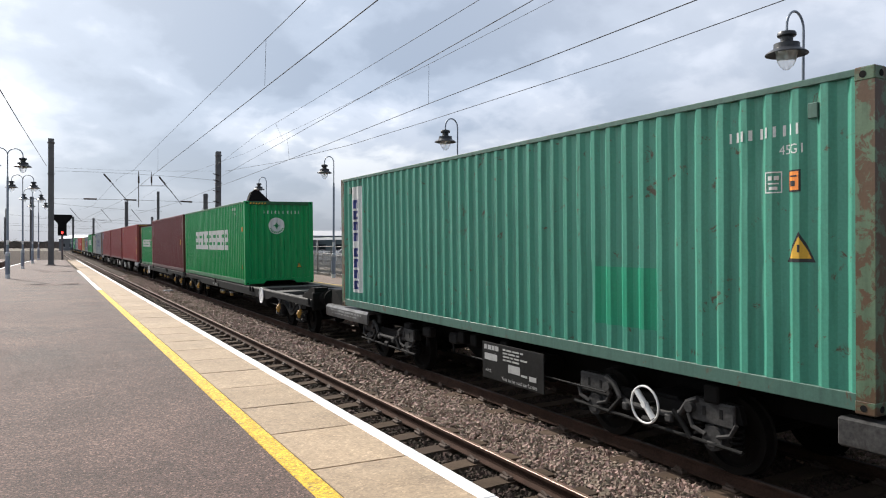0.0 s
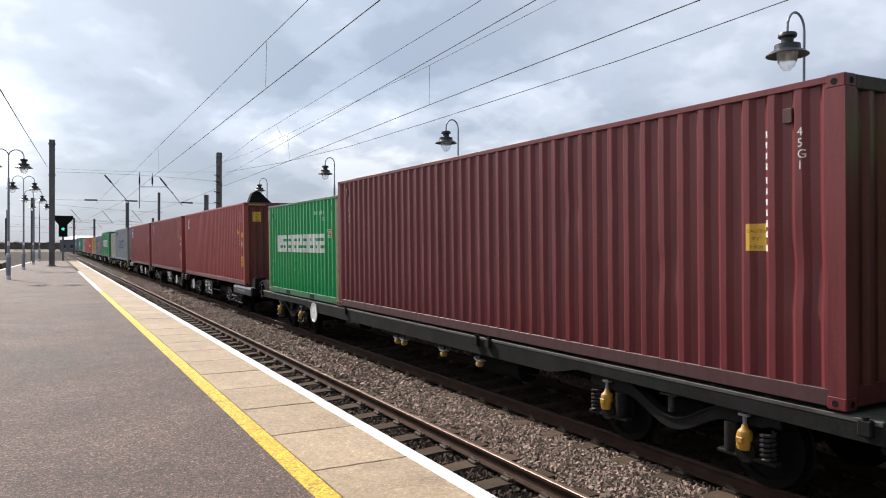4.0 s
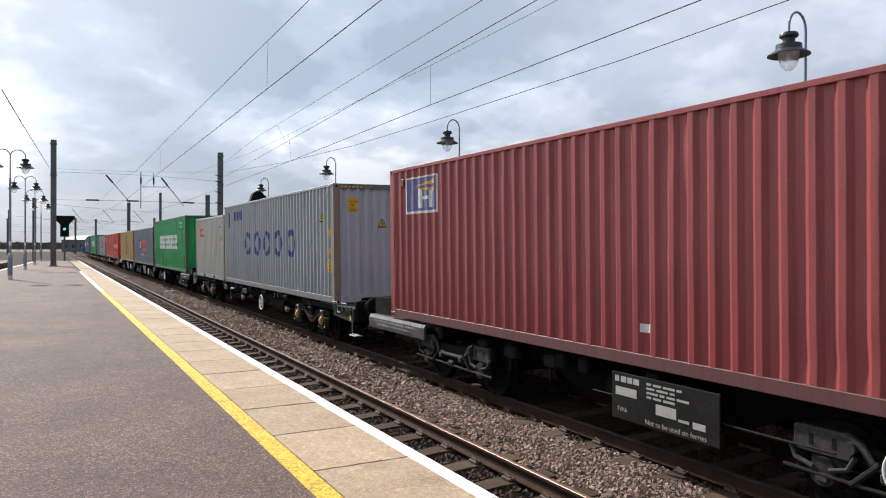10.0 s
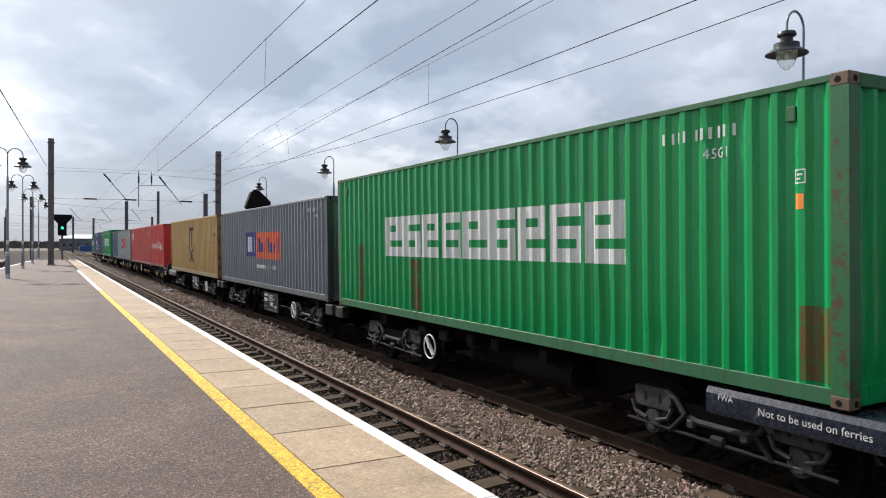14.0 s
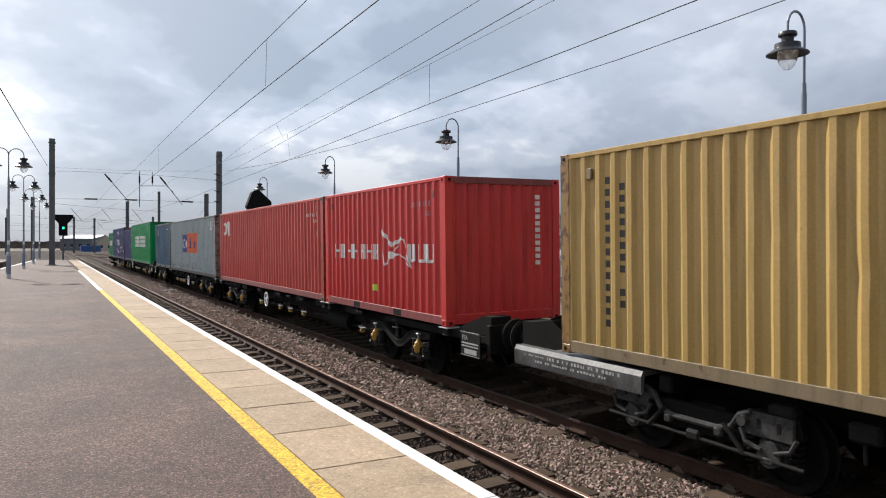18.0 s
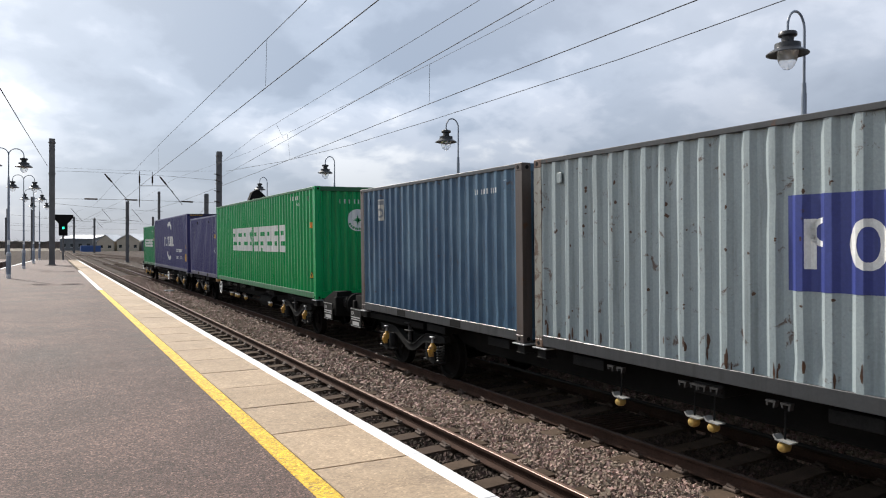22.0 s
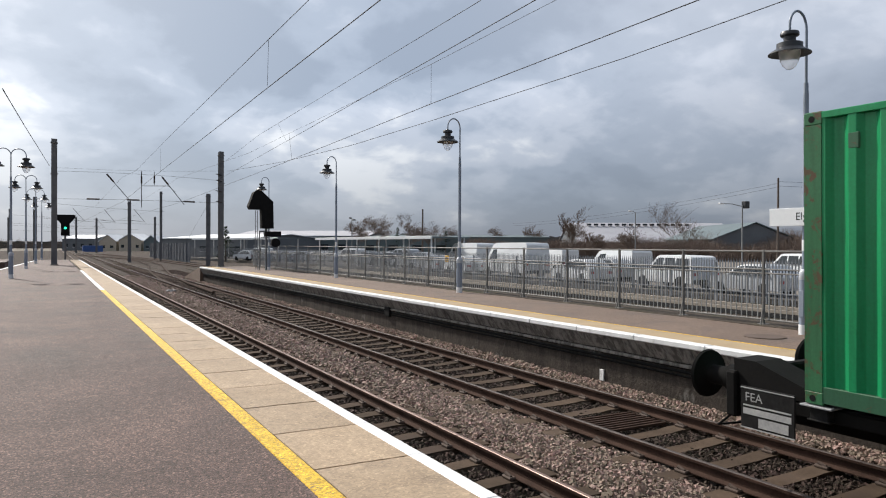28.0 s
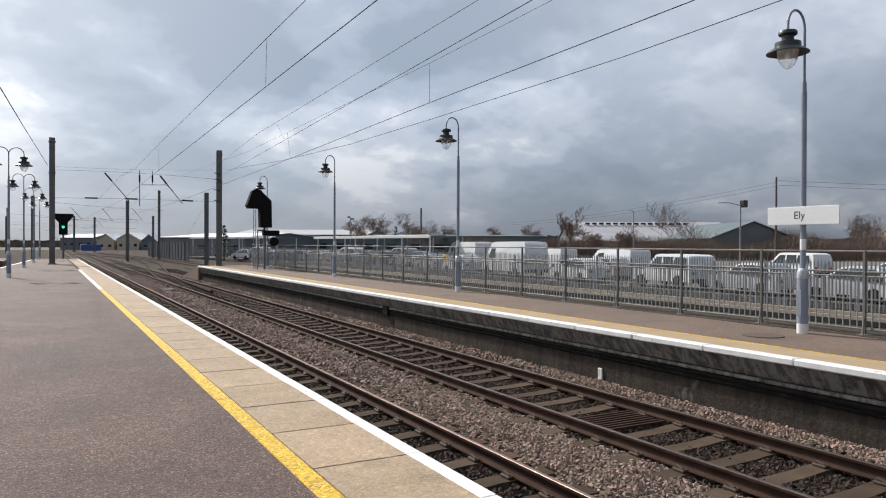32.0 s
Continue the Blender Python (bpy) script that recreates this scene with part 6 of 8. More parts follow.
    def yellow_plate(self, u, v, face="side", w=0.3, h=0.34, rows=3):
        self.put("yellow_plate", [rect(u - w / 2, u + w / 2, v - h / 2, v + h / 2)], YELLOW_LABEL, face, "yellow caution plate")
        if rows < 3:
            self.put("plate_print", [rect(u - w * 0.36, u + w * (0.34 - 0.1 * (i % 2)), v + h * (0.26 - 0.28 * i), v + h * (0.14 - 0.28 * i)) for i in range(rows)], FADED_INK, face, "faded dark print on the plate", lift=0.005)
            return
        way = 1 if face == "side" else -1
        for text, du, dv, size in (("CAUTION", 0.43, 0.17, w * 0.215), ("9'6\"", 0.22, -0.12, w * 0.26), ("HIGH", 0.27, -0.42, w * 0.24)):
            self.put("lettering", [[(u + way * (du * w - a), v + dv * h + b) for a, b in t] for t in letters(text, size)], FADED_INK, face, "faded dark lettering", lift=0.005)

    def small_marks(self, u, v, ink):
        frame_bars = [rect(u, u - 0.15, v, v - 0.012), rect(u, u - 0.15, v - 0.188, v - 0.2), rect(u, u - 0.012, v - 0.012, v - 0.188), rect(u - 0.138, u - 0.15, v - 0.012, v - 0.188)]
        self.put("inspection_mark", frame_bars + [rect(u - 0.03, u - 0.07, v - 0.04, v - 0.08), rect(u - 0.085, u - 0.12, v - 0.04, v - 0.08), rect(u - 0.03, u - 0.12, v - 0.105, v - 0.118), rect(u - 0.04, u - 0.11, v - 0.14, v - 0.17)], ink, label="small outlined inspection mark")
        self.put("tag_border", [rect(u - 0.22, u - 0.36, v, v - 0.2)], INK, label="black border of a tag", lift=0.004)
        self.put("orange_tag", [rect(u - 0.235, u - 0.345, v - 0.015, v - 0.185)], ORANGE_LABEL, label="small orange tag", lift=0.006)
        self.put("tag_print", [rect(u - 0.25, u - 0.33, v - 0.05, v - 0.065), rect(u - 0.25, u - 0.31, v - 0.1, v - 0.15)], INK, label="dark print on the tag", lift=0.008)

    def emblem(self, cu, cv, r, paper, ink):
        self.put("emblem_disc", disc(cu, cv, r, r), paper, "end", "round white emblem")
        star = []
        for i in range(8):
            a, rr = 2 * math.pi * i / 8, r * (0.5 if i % 2 == 0 else 0.32)
            star.append([(cu + rr * math.cos(a), cv + rr * math.sin(a)), (cu + 0.035 * math.cos(a + 1.57), cv + 0.035 * math.sin(a + 1.57)), (cu - 0.035 * math.cos(a + 1.57), cv - 0.035 * math.sin(a + 1.57))])
        self.put("emblem_star", star, ink, "end", lift=0.006)
        self.put("emblem_rim", [q for i in range(9) for q in ring(cu, cv, r * 0.9, r * 0.9, r * 0.2, r * 0.2, 200 + i * 16, 210 + i * 16, 2)], ink, "end", lift=0.006)


P_TEAL = paint("sea_green_container_paint", (0.06, 0.265, 0.19), 0.13, 0.10)
P_TEAL_DARK = paint("rusty_sea_green_post_paint", (0.10, 0.16, 0.10), 0.28, 0.1)
P_GREEN = paint("bright_green_container_paint", (0.001, 0.270, 0.074), 0.03, 0.04, 0.31)
P_GREEN_OLD = paint("worn_green_post_paint", (0.03, 0.13, 0.055), 0.20, 0.1)
P_OLIVE = paint("weathered_olive_post_paint", (0.135, 0.135, 0.05), 0.2, 0.12)
P_GREEN_FADED = paint("faded_green_container_paint", (0.004, 0.215, 0.076), 0.05, 0.06)
P_MAROON = paint("maroon_container_paint", (0.298, 0.052, 0.050), 0.04, 0.10)
P_MAROON2 = paint("red_maroon_container_paint", (0.252, 0.051, 0.054), 0.06, 0.12)
# one box's own paint; on the brighter maroon boxes it puts shade into the ends
P_MAROON_DK = paint("dark_maroon_and_shaded_end_paint", (0.135, 0.022, 0.026), 0.05, 0.08)
P_GREY = paint("light_grey_container_paint", (0.25, 0.275, 0.30), 0.05, 0.12)
# lighter copy of the light grey: the end's brightness is put into the colour
P_GREY_LIT_END = paint("lightened_grey_end_paint", (0.38, 0.42, 0.47), 0.04, 0.1)
P_GREY2 = paint("warm_grey_container_paint", (0.385, 0.385, 0.355), 0.07, 0.12)
P_GREY_POST = paint("rust_brown_grey_post_paint", (0.22, 0.19, 0.155), 0.13, 0.1)
P_SLATE = paint("slate_grey_container_paint", (0.145, 0.165, 0.195), 0.06, 0.1)
P_GOLD = paint("mustard_container_paint", (0.41, 0.27, 0.09), 0.06, 0.14)
P_GOLD_POST = paint("rusty_mustard_post_paint", (0.26, 0.15, 0.055), 0.22, 0.1)
P_RED = paint("signal_red_container_paint", (0.50, 0.032, 0.030), 0.04, 0.10)
P_RED2 = paint("orange_red_container_paint", (0.47, 0.060, 0.046), 0.08, 0.14)
P_RED2_POST = paint("rusty_orange_red_post_paint", (0.33, 0.05, 0.038), 0.2, 0.1, rusty=(0.05, 0.025, 0.018))
P_STEEL = paint("rust_spotted_grey_container_paint", (0.27, 0.32, 0.335), 0.14, 0.16, rusty=(0.085, 0.05, 0.035))
P_RUST_DARK = paint("dark_rust", (0.07, 0.036, 0.022), 0.2, 0.1)
P_RUST = paint("rust_brown_post_paint", (0.15, 0.10, 0.072), 0.24, 0.1, rusty=(0.06, 0.028, 0.018))
P_BROWN = paint("grimy_grey_brown_post_paint", (0.078, 0.062, 0.057), 0.14, 0.1)
P_STEEL_POST = paint("rust_stained_pale_post_paint", (0.215, 0.215, 0.195), 0.23, 0.12, rusty=(0.085, 0.045, 0.028))
# browned by rust, and darker than the side to hold the end's shade
P_STEEL_SHADED_END = paint("rusty_shaded_grey_end_paint", (0.165, 0.165, 0.16), 0.20, 0.1, rusty=(0.085, 0.052, 0.036))
P_BLUE = paint("faded_blue_container_paint", (0.036, 0.082, 0.15), 0.12, 0.22, rusty=(0.065, 0.055, 0.06), light=(0.15, 0.25, 0.32))
P_NAVY = paint("navy_container_paint", (0.043, 0.043, 0.142), 0.03, 0.08)
P_DKGREY = paint("dark_grey_rail_paint", (0.045, 0.047, 0.05), 0.10, 0.1)
LOGO_WHITE = paint("white_container_lettering", (0.66, 0.67, 0.66), 0.04, 0.05)
LOGO_BLUE = paint("blue_container_lettering", (0.035, 0.05, 0.21), 0.04, 0.05)
LOGO_RED = paint("red_container_lettering", (0.62, 0.06, 0.06), 0.03, 0.05)
LOGO_ORANGE = paint("orange_panel_paint", (0.66, 0.13, 0.05), 0.10, 0.08)
LOGO_BLACK = paint("black_container_lettering", (0.035, 0.03, 0.03), 0.03, 0.05)
LOGO_PATCH = paint("fresh_green_patch_paint", (0.02, 0.30, 0.17), 0.04, 0.05)
LOGO_RUST = paint("rust_streak_patch", (0.045, 0.13, 0.035), 0.26, 0.1, rusty=(0.12, 0.07, 0.025))
LOGO_LIME = paint("lime_sticker", (0.45, 0.75, 0.05), 0.0, 0.05)

HC, STD, L40, L20 = 2.896, 2.591, 12.192, 6.058

# 1
c = Box("sea-green forty-foot container with rusty corner posts", 3.45, L40, HC, P_TEAL, P_TEAL_DARK, P_TEAL)
c.put("white_panel", [rect(11.6, 11.05, 0.35, 2.68)], LOGO_WHITE, label="tall white painted panel")
for i, v in enumerate((0.42, 0.66, 0.90, 1.14, 1.48, 1.72, 1.96, 2.2)):
    figure = [rect(11.46, 11.38, v, v + 0.19), rect(11.46, 11.2, v + 0.13, v + 0.19)] + ([rect(11.28, 11.2, v, v + 0.19)] if i % 3 else [rect(11.46, 11.2, v, v + 0.06)])
    c.put("panel_figure", figure, LOGO_BLUE, label="blue angular figure on the white panel", lift=0.005)
c.number(1.46, 2.42, LOGO_WHITE, 3, "45G1", 0.10)
c.triangle_sign(0.69, 1.40, size=0.24)
c.small_marks(1.03, 2.1, LOGO_WHITE)
c.put("repainted_patch", [rect(3.45, 2.45, 0.45, 1.15)], LOGO_PATCH, label="patch of fresher green paint")
# 2
c = Box("bright green forty-foot container with a white name band", 24.94, L40, HC, P_GREEN, P_GREEN, P_GREEN, stripes=True)
c.word(word_blocks(9.5, 2.62, 1.18, 1.95, 9), LOGO_WHITE)
c.number(2.18, 2.62, LOGO_WHITE, 5, "45G1", 0.10)
c.triangle_sign(0.47, 0.63, size=0.17)
c.put("orange_tag", [rect(0.5, 0.38, 2.0, 1.85)], ORANGE_LABEL, label="small orange tag")
c.emblem(-0.1, 2.04, 0.29, LOGO_WHITE, P_GREEN)
c.marks("number_mark", code_bars(0.72, 2.46, 10, 0.11, False, 8, 1.5), LOGO_WHITE, "end", "painted number mark")
c.triangle_sign(0.7, 0.65, "end", size=0.17)
# 3
c = Box("dark maroon forty-foot container", 37.87, L40, HC, P_MAROON_DK, P_MAROON_DK, P_MAROON_DK)
c.number_down(0.8, 2.5, LOGO_WHITE, 9, "45G1", 0.45)
c.yellow_plate(0.9, 1.5, w=0.2, h=0.26)
c.put("label_strip", [rect(11.6, 11.5, 1.9, 2.5)], LOGO_WHITE, label="small white label strip")
# 4
c = Box("bright green twenty-foot container with a white name band", 50.07, L20, STD, P_GREEN, P_OLIVE, P_GREEN, castings=P_RUST)
c.word(word_blocks(5.1, 0.95, 1.22, 1.70, 9), LOGO_WHITE)
c.number(1.75, 2.18, LOGO_WHITE, 11, "22G1", 0.09)
c.small_marks(0.75, 1.8, LOGO_WHITE)
# 5 and 6
for start, seed in ((59.32, 12), (72.75, 13)):
    # the end's shade comes from the darker maroon
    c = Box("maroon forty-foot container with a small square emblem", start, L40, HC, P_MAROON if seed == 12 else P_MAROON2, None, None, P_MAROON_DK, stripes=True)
    c.put("emblem_plate", [rect(11.42, 11.04, 2.18, 2.64)], LOGO_WHITE, label="square white emblem plate")
    c.put("emblem_field", [rect(11.40, 11.06, 2.27, 2.62)], LOGO_BLUE, lift=0.005)
    c.put("emblem_curve", [[(11.38, 2.40), (11.1, 2.50), (11.08, 2.60), (11.38, 2.48)], [(11.36, 2.29), (11.16, 2.38), (11.12, 2.46), (11.37, 2.38)]], YELLOW_LABEL, label="yellow swoosh", lift=0.007)
    c.put("emblem_base", [rect(11.36, 11.10, 2.20, 2.245)], LOGO_BLUE, lift=0.005)
    c.triangle_sign(0.99, 1.91, plain=True)
    c.number_down(0.74, 2.55, LOGO_WHITE, seed, "45G1", 0.47)
    c.yellow_plate(0.40, 0.83, w=0.3, h=0.36)
    c.put("orange_tag", [rect(0.46, 0.35, 1.85, 1.68)], YELLOW_LABEL, label="small yellow tag")
    c.outline(0.46, 1.55, 0.14, 0.20, LOGO_WHITE)
    c.yellow_plate(-0.76, 2.40, "end", 0.29, 0.34)
    c.triangle_sign(0.04, 1.98, "end", plain=True)
    c.marks("number_mark", [rect(0.68, 0.75, 2.55 - 0.125 * i, 2.47 - 0.125 * i) for i in range(11)], LOGO_WHITE, "end", "painted number mark")
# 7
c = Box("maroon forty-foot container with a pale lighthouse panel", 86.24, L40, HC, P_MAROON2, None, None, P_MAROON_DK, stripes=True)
c.put("emblem_plate", [rect(11.48, 10.28, 2.0, 2.68)], LOGO_WHITE, label="pale square emblem panel")
c.put("emblem_field", [rect(11.45, 10.31, 2.05, 2.65)], surf("emblem_blue_grey", (0.10, 0.105, 0.26), (0.15, 0.155, 0.32), 0.5), lift=0.005)
c.put("emblem_figures", [[(11.32, 2.08), (11.22, 2.08), (11.24, 2.6), (11.30, 2.6)], rect(10.95, 10.85, 2.1, 2.45), rect(10.78, 10.68, 2.1, 2.4), rect(10.58, 10.48, 2.1, 2.45), rect(10.95, 10.5, 2.25, 2.31)], LOGO_WHITE, label="pale upright figures", lift=0.007)
c.put("emblem_rays", [[(11.2, 2.5), (10.35, 2.6), (10.35, 2.52)], [(11.2, 2.47), (10.35, 2.45), (10.35, 2.38)]], YELLOW_LABEL, label="yellow beams", lift=0.007)
c.number_down(0.62, 2.5, LOGO_WHITE, 15, "45G1", 0.35)
c.put("orange_tag", [rect(0.40, 0.26, 1.85, 1.66)], YELLOW_LABEL, label="small yellow tag")
c.put("label_strip", [rect(5.35, 5.2, 0.42, 0.52)], LOGO_WHITE, label="small white label")
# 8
c = Box("light grey forty-foot container with large blue ring letters", 101.7, L40, HC, P_GREY, P_GREY_POST, P_GREY, P_GREY_LIT_END, stripes=True)
for u in (8.57, 7.35, 6.11, 4.89, 3.55):
    c.put("blue_ring", ring(u, 1.465, 0.40, 0.40, 0.17, 0.14, 0, 360, 24), LOGO_BLUE, label="large blue ring")
c.marks("small_blue_mark", [rect(11.45 - 0.42 * i, 11.15 - 0.42 * i, 2.3, 2.62) for i in range(2, 5)] + [rect(11.55, 11.4, 2.05, 2.6)], LOGO_BLUE, label="small blue mark")
c.triangle_sign(0.93, 2.11)
c.yellow_plate(0.34, 0.92, w=0.26, h=0.33)
c.put("orange_tag", [rect(0.42, 0.30, 1.80, 1.62)], YELLOW_LABEL, label="small yellow tag")
c.put("orange_tag", [rect(0.42, 0.30, 1.35, 1.2)], YELLOW_LABEL, label="small yellow tag")
c.yellow_plate(-0.72, 2.39, "end", 0.27, 0.34)
c.triangle_sign(0.06, 1.95, "end")
c.marks("number_mark", [rect(0.70, 0.76, 2.5 - 0.125 * i, 2.42 - 0.125 * i) for i in range(11)], P_SLATE, "end", "faint number mark")
# 9
c = Box("warm grey twenty-foot container with a red name", 114.1, L20, STD, P_GREY2, P_GREY_POST, P_GREY2)
for i in range(3):
    c.put("red_ring", ring(5.1 - 0.3 * i, 1.95, 0.16, 0.19, 0.08, 0.08, 0, 360, 18), LOGO_RED, label="red ring")
c.put("red_bar", [rect(4.33, 4.24, 1.76, 2.14), rect(4.33, 4.06, 1.76, 1.86)], LOGO_RED, label="red angular figure")
c.number(1.13, 2.09, LOGO_BLACK, 17, "22G1", 0.085)
c.outline(0.70, 1.75, 0.12, 0.17, LOGO_BLACK)
c.yellow_plate(0.38, 1.66, w=0.12, h=0.18, rows=2)
# 10
c = Box("bright green forty-foot container with rust streaks and a white name band", 123.24, L40, HC, P_GREEN, P_GREEN_OLD, P_GREEN, castings=P_RUST)
c.word(word_blocks(9.55, 2.69, 1.18, 1.95, 9), LOGO_WHITE)
c.number(2.1, 2.5, LOGO_WHITE, 19, "45G1", 0.12)
c.put("rust_streak", [rect(0.47, 0.15, 0.2, 0.87)], LOGO_RUST, label="brown rust stain")
c.put("rust_streak", [rect(10.95, 10.65, 0.2, 1.4), rect(8.4, 8.05, 0.2, 1.14)], LOGO_RUST, label="brown rust stains")
c.outline(0.53, 2.1, 0.13, 0.13, LOGO_WHITE)
c.put("orange_tag", [rect(0.52, 0.42, 1.88, 1.74)], ORANGE_LABEL, label="small orange tag")
c.emblem(-0.04, 2.05, 0.29, LOGO_WHITE, P_GREEN)
c.marks("number_mark", code_bars(0.72, 2.46, 10, 0.115, False, 21, 1.5), LOGO_WHITE, "end", "painted number mark")
# 11
c = Box("slate grey forty-foot container with a blue and orange panel", 136.18, L40, STD, P_SLATE, P_DKGREY, P_SLATE)
c.put("blue_panel", [rect(8.19, 6.9, 1.0, 1.80)], LOGO_BLUE, label="dark blue painted panel")
c.put("orange_panel", [rect(6.88, 4.02, 0.95, 1.78)], LOGO_ORANGE, label="orange painted panel")
c.marks("panel_figure", [rect(7.95, 7.75, 1.15, 1.65), rect(7.6, 7.4, 1.15, 1.65), rect(7.25, 7.05, 1.15, 1.65)], LOGO_WHITE, label="pale bars on the blue panel", lift=0.005)
c.marks("panel_bar", [rect(6.6 - 0.36 * i, 6.42 - 0.36 * i, 1.15, 1.45 + 0.15 * (i % 3 == 0)) for i in range(7)], LOGO_BLUE, label="blue bars on the orange panel", lift=0.005)
c.marks("small_line_mark", [rect(6.8 - 0.25 * i, 6.65 - 0.25 * i, 0.64, 0.75) for i in range(9)], LOGO_WHITE, label="small white mark")
c.number(1.5, 2.25, LOGO_WHITE, 23, "42G1", 0.09)
# 12
c = Box("mustard yellow forty-foot container with large black figures", 149.12, L40, STD, P_GOLD, P_GOLD_POST, P_GOLD)
big = [rect(6.7, 6.45, 1.22, 2.1), rect(6.12, 5.9, 1.22, 2.1), rect(5.6, 5.38, 1.22, 2.1), rect(6.95, 6.6, 1.2, 1.28), rect(5.45, 5.12, 1.2, 1.28)]
big += ring(6.28, 2.0, 0.38, 0.2, 0.2, 0.14, 0, 180, 10) + ring(5.74, 2.0, 0.34, 0.2, 0.2, 0.14, 0, 180, 10)
for u in (6.42, 5.72):
    c.put("ring_figure", ring(u, 0.87, 0.3, 0.33, 0.15, 0.13, 0, 360, 22), LOGO_BLACK, label="black ring figure")
c.put("arched_figure", big, LOGO_BLACK, label="large black arched figure")
c.number_down(1.03, 2.38, LOGO_BLACK, 25, "42G1", 0.72)
c.triangle_sign(0.71, 1.40, size=0.24)
c.put("triangle_print", [rect(0.76, 0.6, 1.83, 1.72)], LOGO_BLACK, label="small dark mark")
c.marks("vertical_mark", [rect(11.38, 11.30, 2.24 - 0.145 * i, 2.155 - 0.145 * i) for i in range(13)] + [rect(11.12, 11.04, 2.15 - 0.14 * i, 2.065 - 0.14 * i) for i in range(11) if i != 8], LOGO_BLACK, label="black mark in a column")
# 13
c = Box("bright red twenty-foot container with a white flag figure", 164.47, L20, STD, P_RED, P_RED, P_RED)
for i in range(7):
    c.put("name_figure", [rect(5.42 - 0.38 * i, 5.34 - 0.38 * i, 1.1, 1.42), rect(5.22 - 0.38 * i, 5.15 - 0.38 * i, 1.1, 1.42), rect(5.36 - 0.38 * i, 5.2 - 0.38 * i, 1.24, 1.29)], LOGO_WHITE, label="slim white figure")
c.put("flag_figure", [[(2.80, 1.70), (2.72, 1.73), (2.2, 1.42), (2.28, 1.36)], [(2.3, 1.42), (2.2, 1.36), (1.75, 1.5), (1.78, 1.56)], [(2.55, 1.0), (2.45, 1.02), (1.9, 1.45), (2.05, 1.30)], [(2.6, 0.98), (2.35, 1.28), (1.9, 1.22), (2.3, 1.12)], [(1.95, 1.3), (1.88, 1.24), (1.4, 0.95), (1.5, 1.05)], [(2.8, 1.70), (2.76, 1.70), (2.56, 0.98), (2.6, 0.98)], [(1.76, 1.52), (1.72, 1.52), (1.38, 0.95), (1.42, 0.95)]], LOGO_WHITE, label="white fluttering flag figure")
for i in range(3):
    c.put("name_figure", [rect(1.5 - 0.38 * i, 1.42 - 0.38 * i, 1.1, 1.42), rect(1.28 - 0.38 * i, 1.2 - 0.38 * i, 1.1, 1.42), rect(1.5 - 0.38 * i, 1.25 - 0.38 * i, 1.08, 1.14)], LOGO_WHITE, label="slim white figure")
c.put("lime_sticker", [rect(3.18, 2.98, 0.45, 0.58)], LOGO_LIME, label="lime green sticker")
c.put("white_dot", disc(4.05, 2.0, 0.03, 0.03, 10), LOGO_WHITE)
c.number(1.4, 2.1, P_GREY, 27, "22G1", 0.10)
c.marks("number_mark", [rect(0.70, 0.78, 2.3 - 0.12 * i, 2.22 - 0.12 * i) for i in range(11)], LOGO_WHITE, "end", "painted number mark")
# 14
c = Box("orange-red forty-foot container with a white square emblem", 170.7, L40, STD, P_RED2, P_RED2_POST, P_RED2, castings=P_RUST)
c.put("white_emblem", ring(11.3, 1.99, 0.24, 0.27, 0.1, 0.1, 40, 320, 14) + [[(11.08, 1.72), (10.95, 2.25), (10.85, 2.25), (10.98, 1.72)], [(10.92, 2.25), (10.84, 2.25), (10.74, 1.72), (10.84, 1.72)], rect(10.7, 10.58, 1.72, 2.25)], LOGO_WHITE, label="white angular emblem")
c.number(1.3, 2.12, LOGO_WHITE, 29, "42G1", 0.09)
c.put("label_strip", [rect(0.62, 0.5, 1.75, 1.6)], LOGO_WHITE, label="small white label")
# 15
c = Box("rust-spotted grey forty-foot container with blue and orange panels", 183.88, L40, STD, P_STEEL, P_STEEL_POST, P_DKGREY, P_STEEL_SHADED_END, castings=P_RUST)
c.put("blue_panel", [rect(8.3, 6.9, 1.0, 1.87)], LOGO_BLUE, label="dark blue painted panel")
c.put("orange_panel", [rect(6.88, 4.04, 0.98, 1.92)], LOGO_ORANGE, label="orange painted panel")
for fig in ([rect(8.12, 8.02, 1.2, 1.65)] + ring(7.95, 1.53, 0.15, 0.13, 0.07, 0.05, -90, 90, 10), ring(7.55, 1.42, 0.17, 0.22, 0.08, 0.07, 0, 360, 18), ring(7.13, 1.42, 0.17, 0.22, 0.08, 0.07, 0, 360, 18)):
    c.put("panel_figure", fig, LOGO_WHITE, label="pale rounded figure on the blue panel", lift=0.005)
for i in range(7):
    bar_fig = [rect(6.68 - 0.36 * i, 6.58 - 0.36 * i, 1.2, 1.72 if i in (0, 2, 3, 4) else 1.52)] + (ring(6.55 - 0.36 * i, 1.35, 0.13, 0.15, 0.06, 0.05, 0, 360, 12) if i in (1, 2, 5) else [])
    c.put("panel_bar", bar_fig, LOGO_BLUE, label="blue upright figure on the orange panel", lift=0.005)
c.put("number_plate_band", [rect(1.45, 0.50, 2.18, 2.34)], LOGO_WHITE, label="pale band behind number marks")
c.marks("number_mark", code_bars(1.4, 2.2, 9, 0.12, False, 31), LOGO_BLACK, label="number mark on the band", lift=0.005)
c.put("size_band", [rect(1.1, 0.8, 1.98, 2.12)], LOGO_WHITE, label="pale band")
c.put("end_band", [rect(-0.75, 0.75, 2.2, 2.32)], LOGO_WHITE, "end", "pale band on the end")
rr = random.Random(44)
marks = []
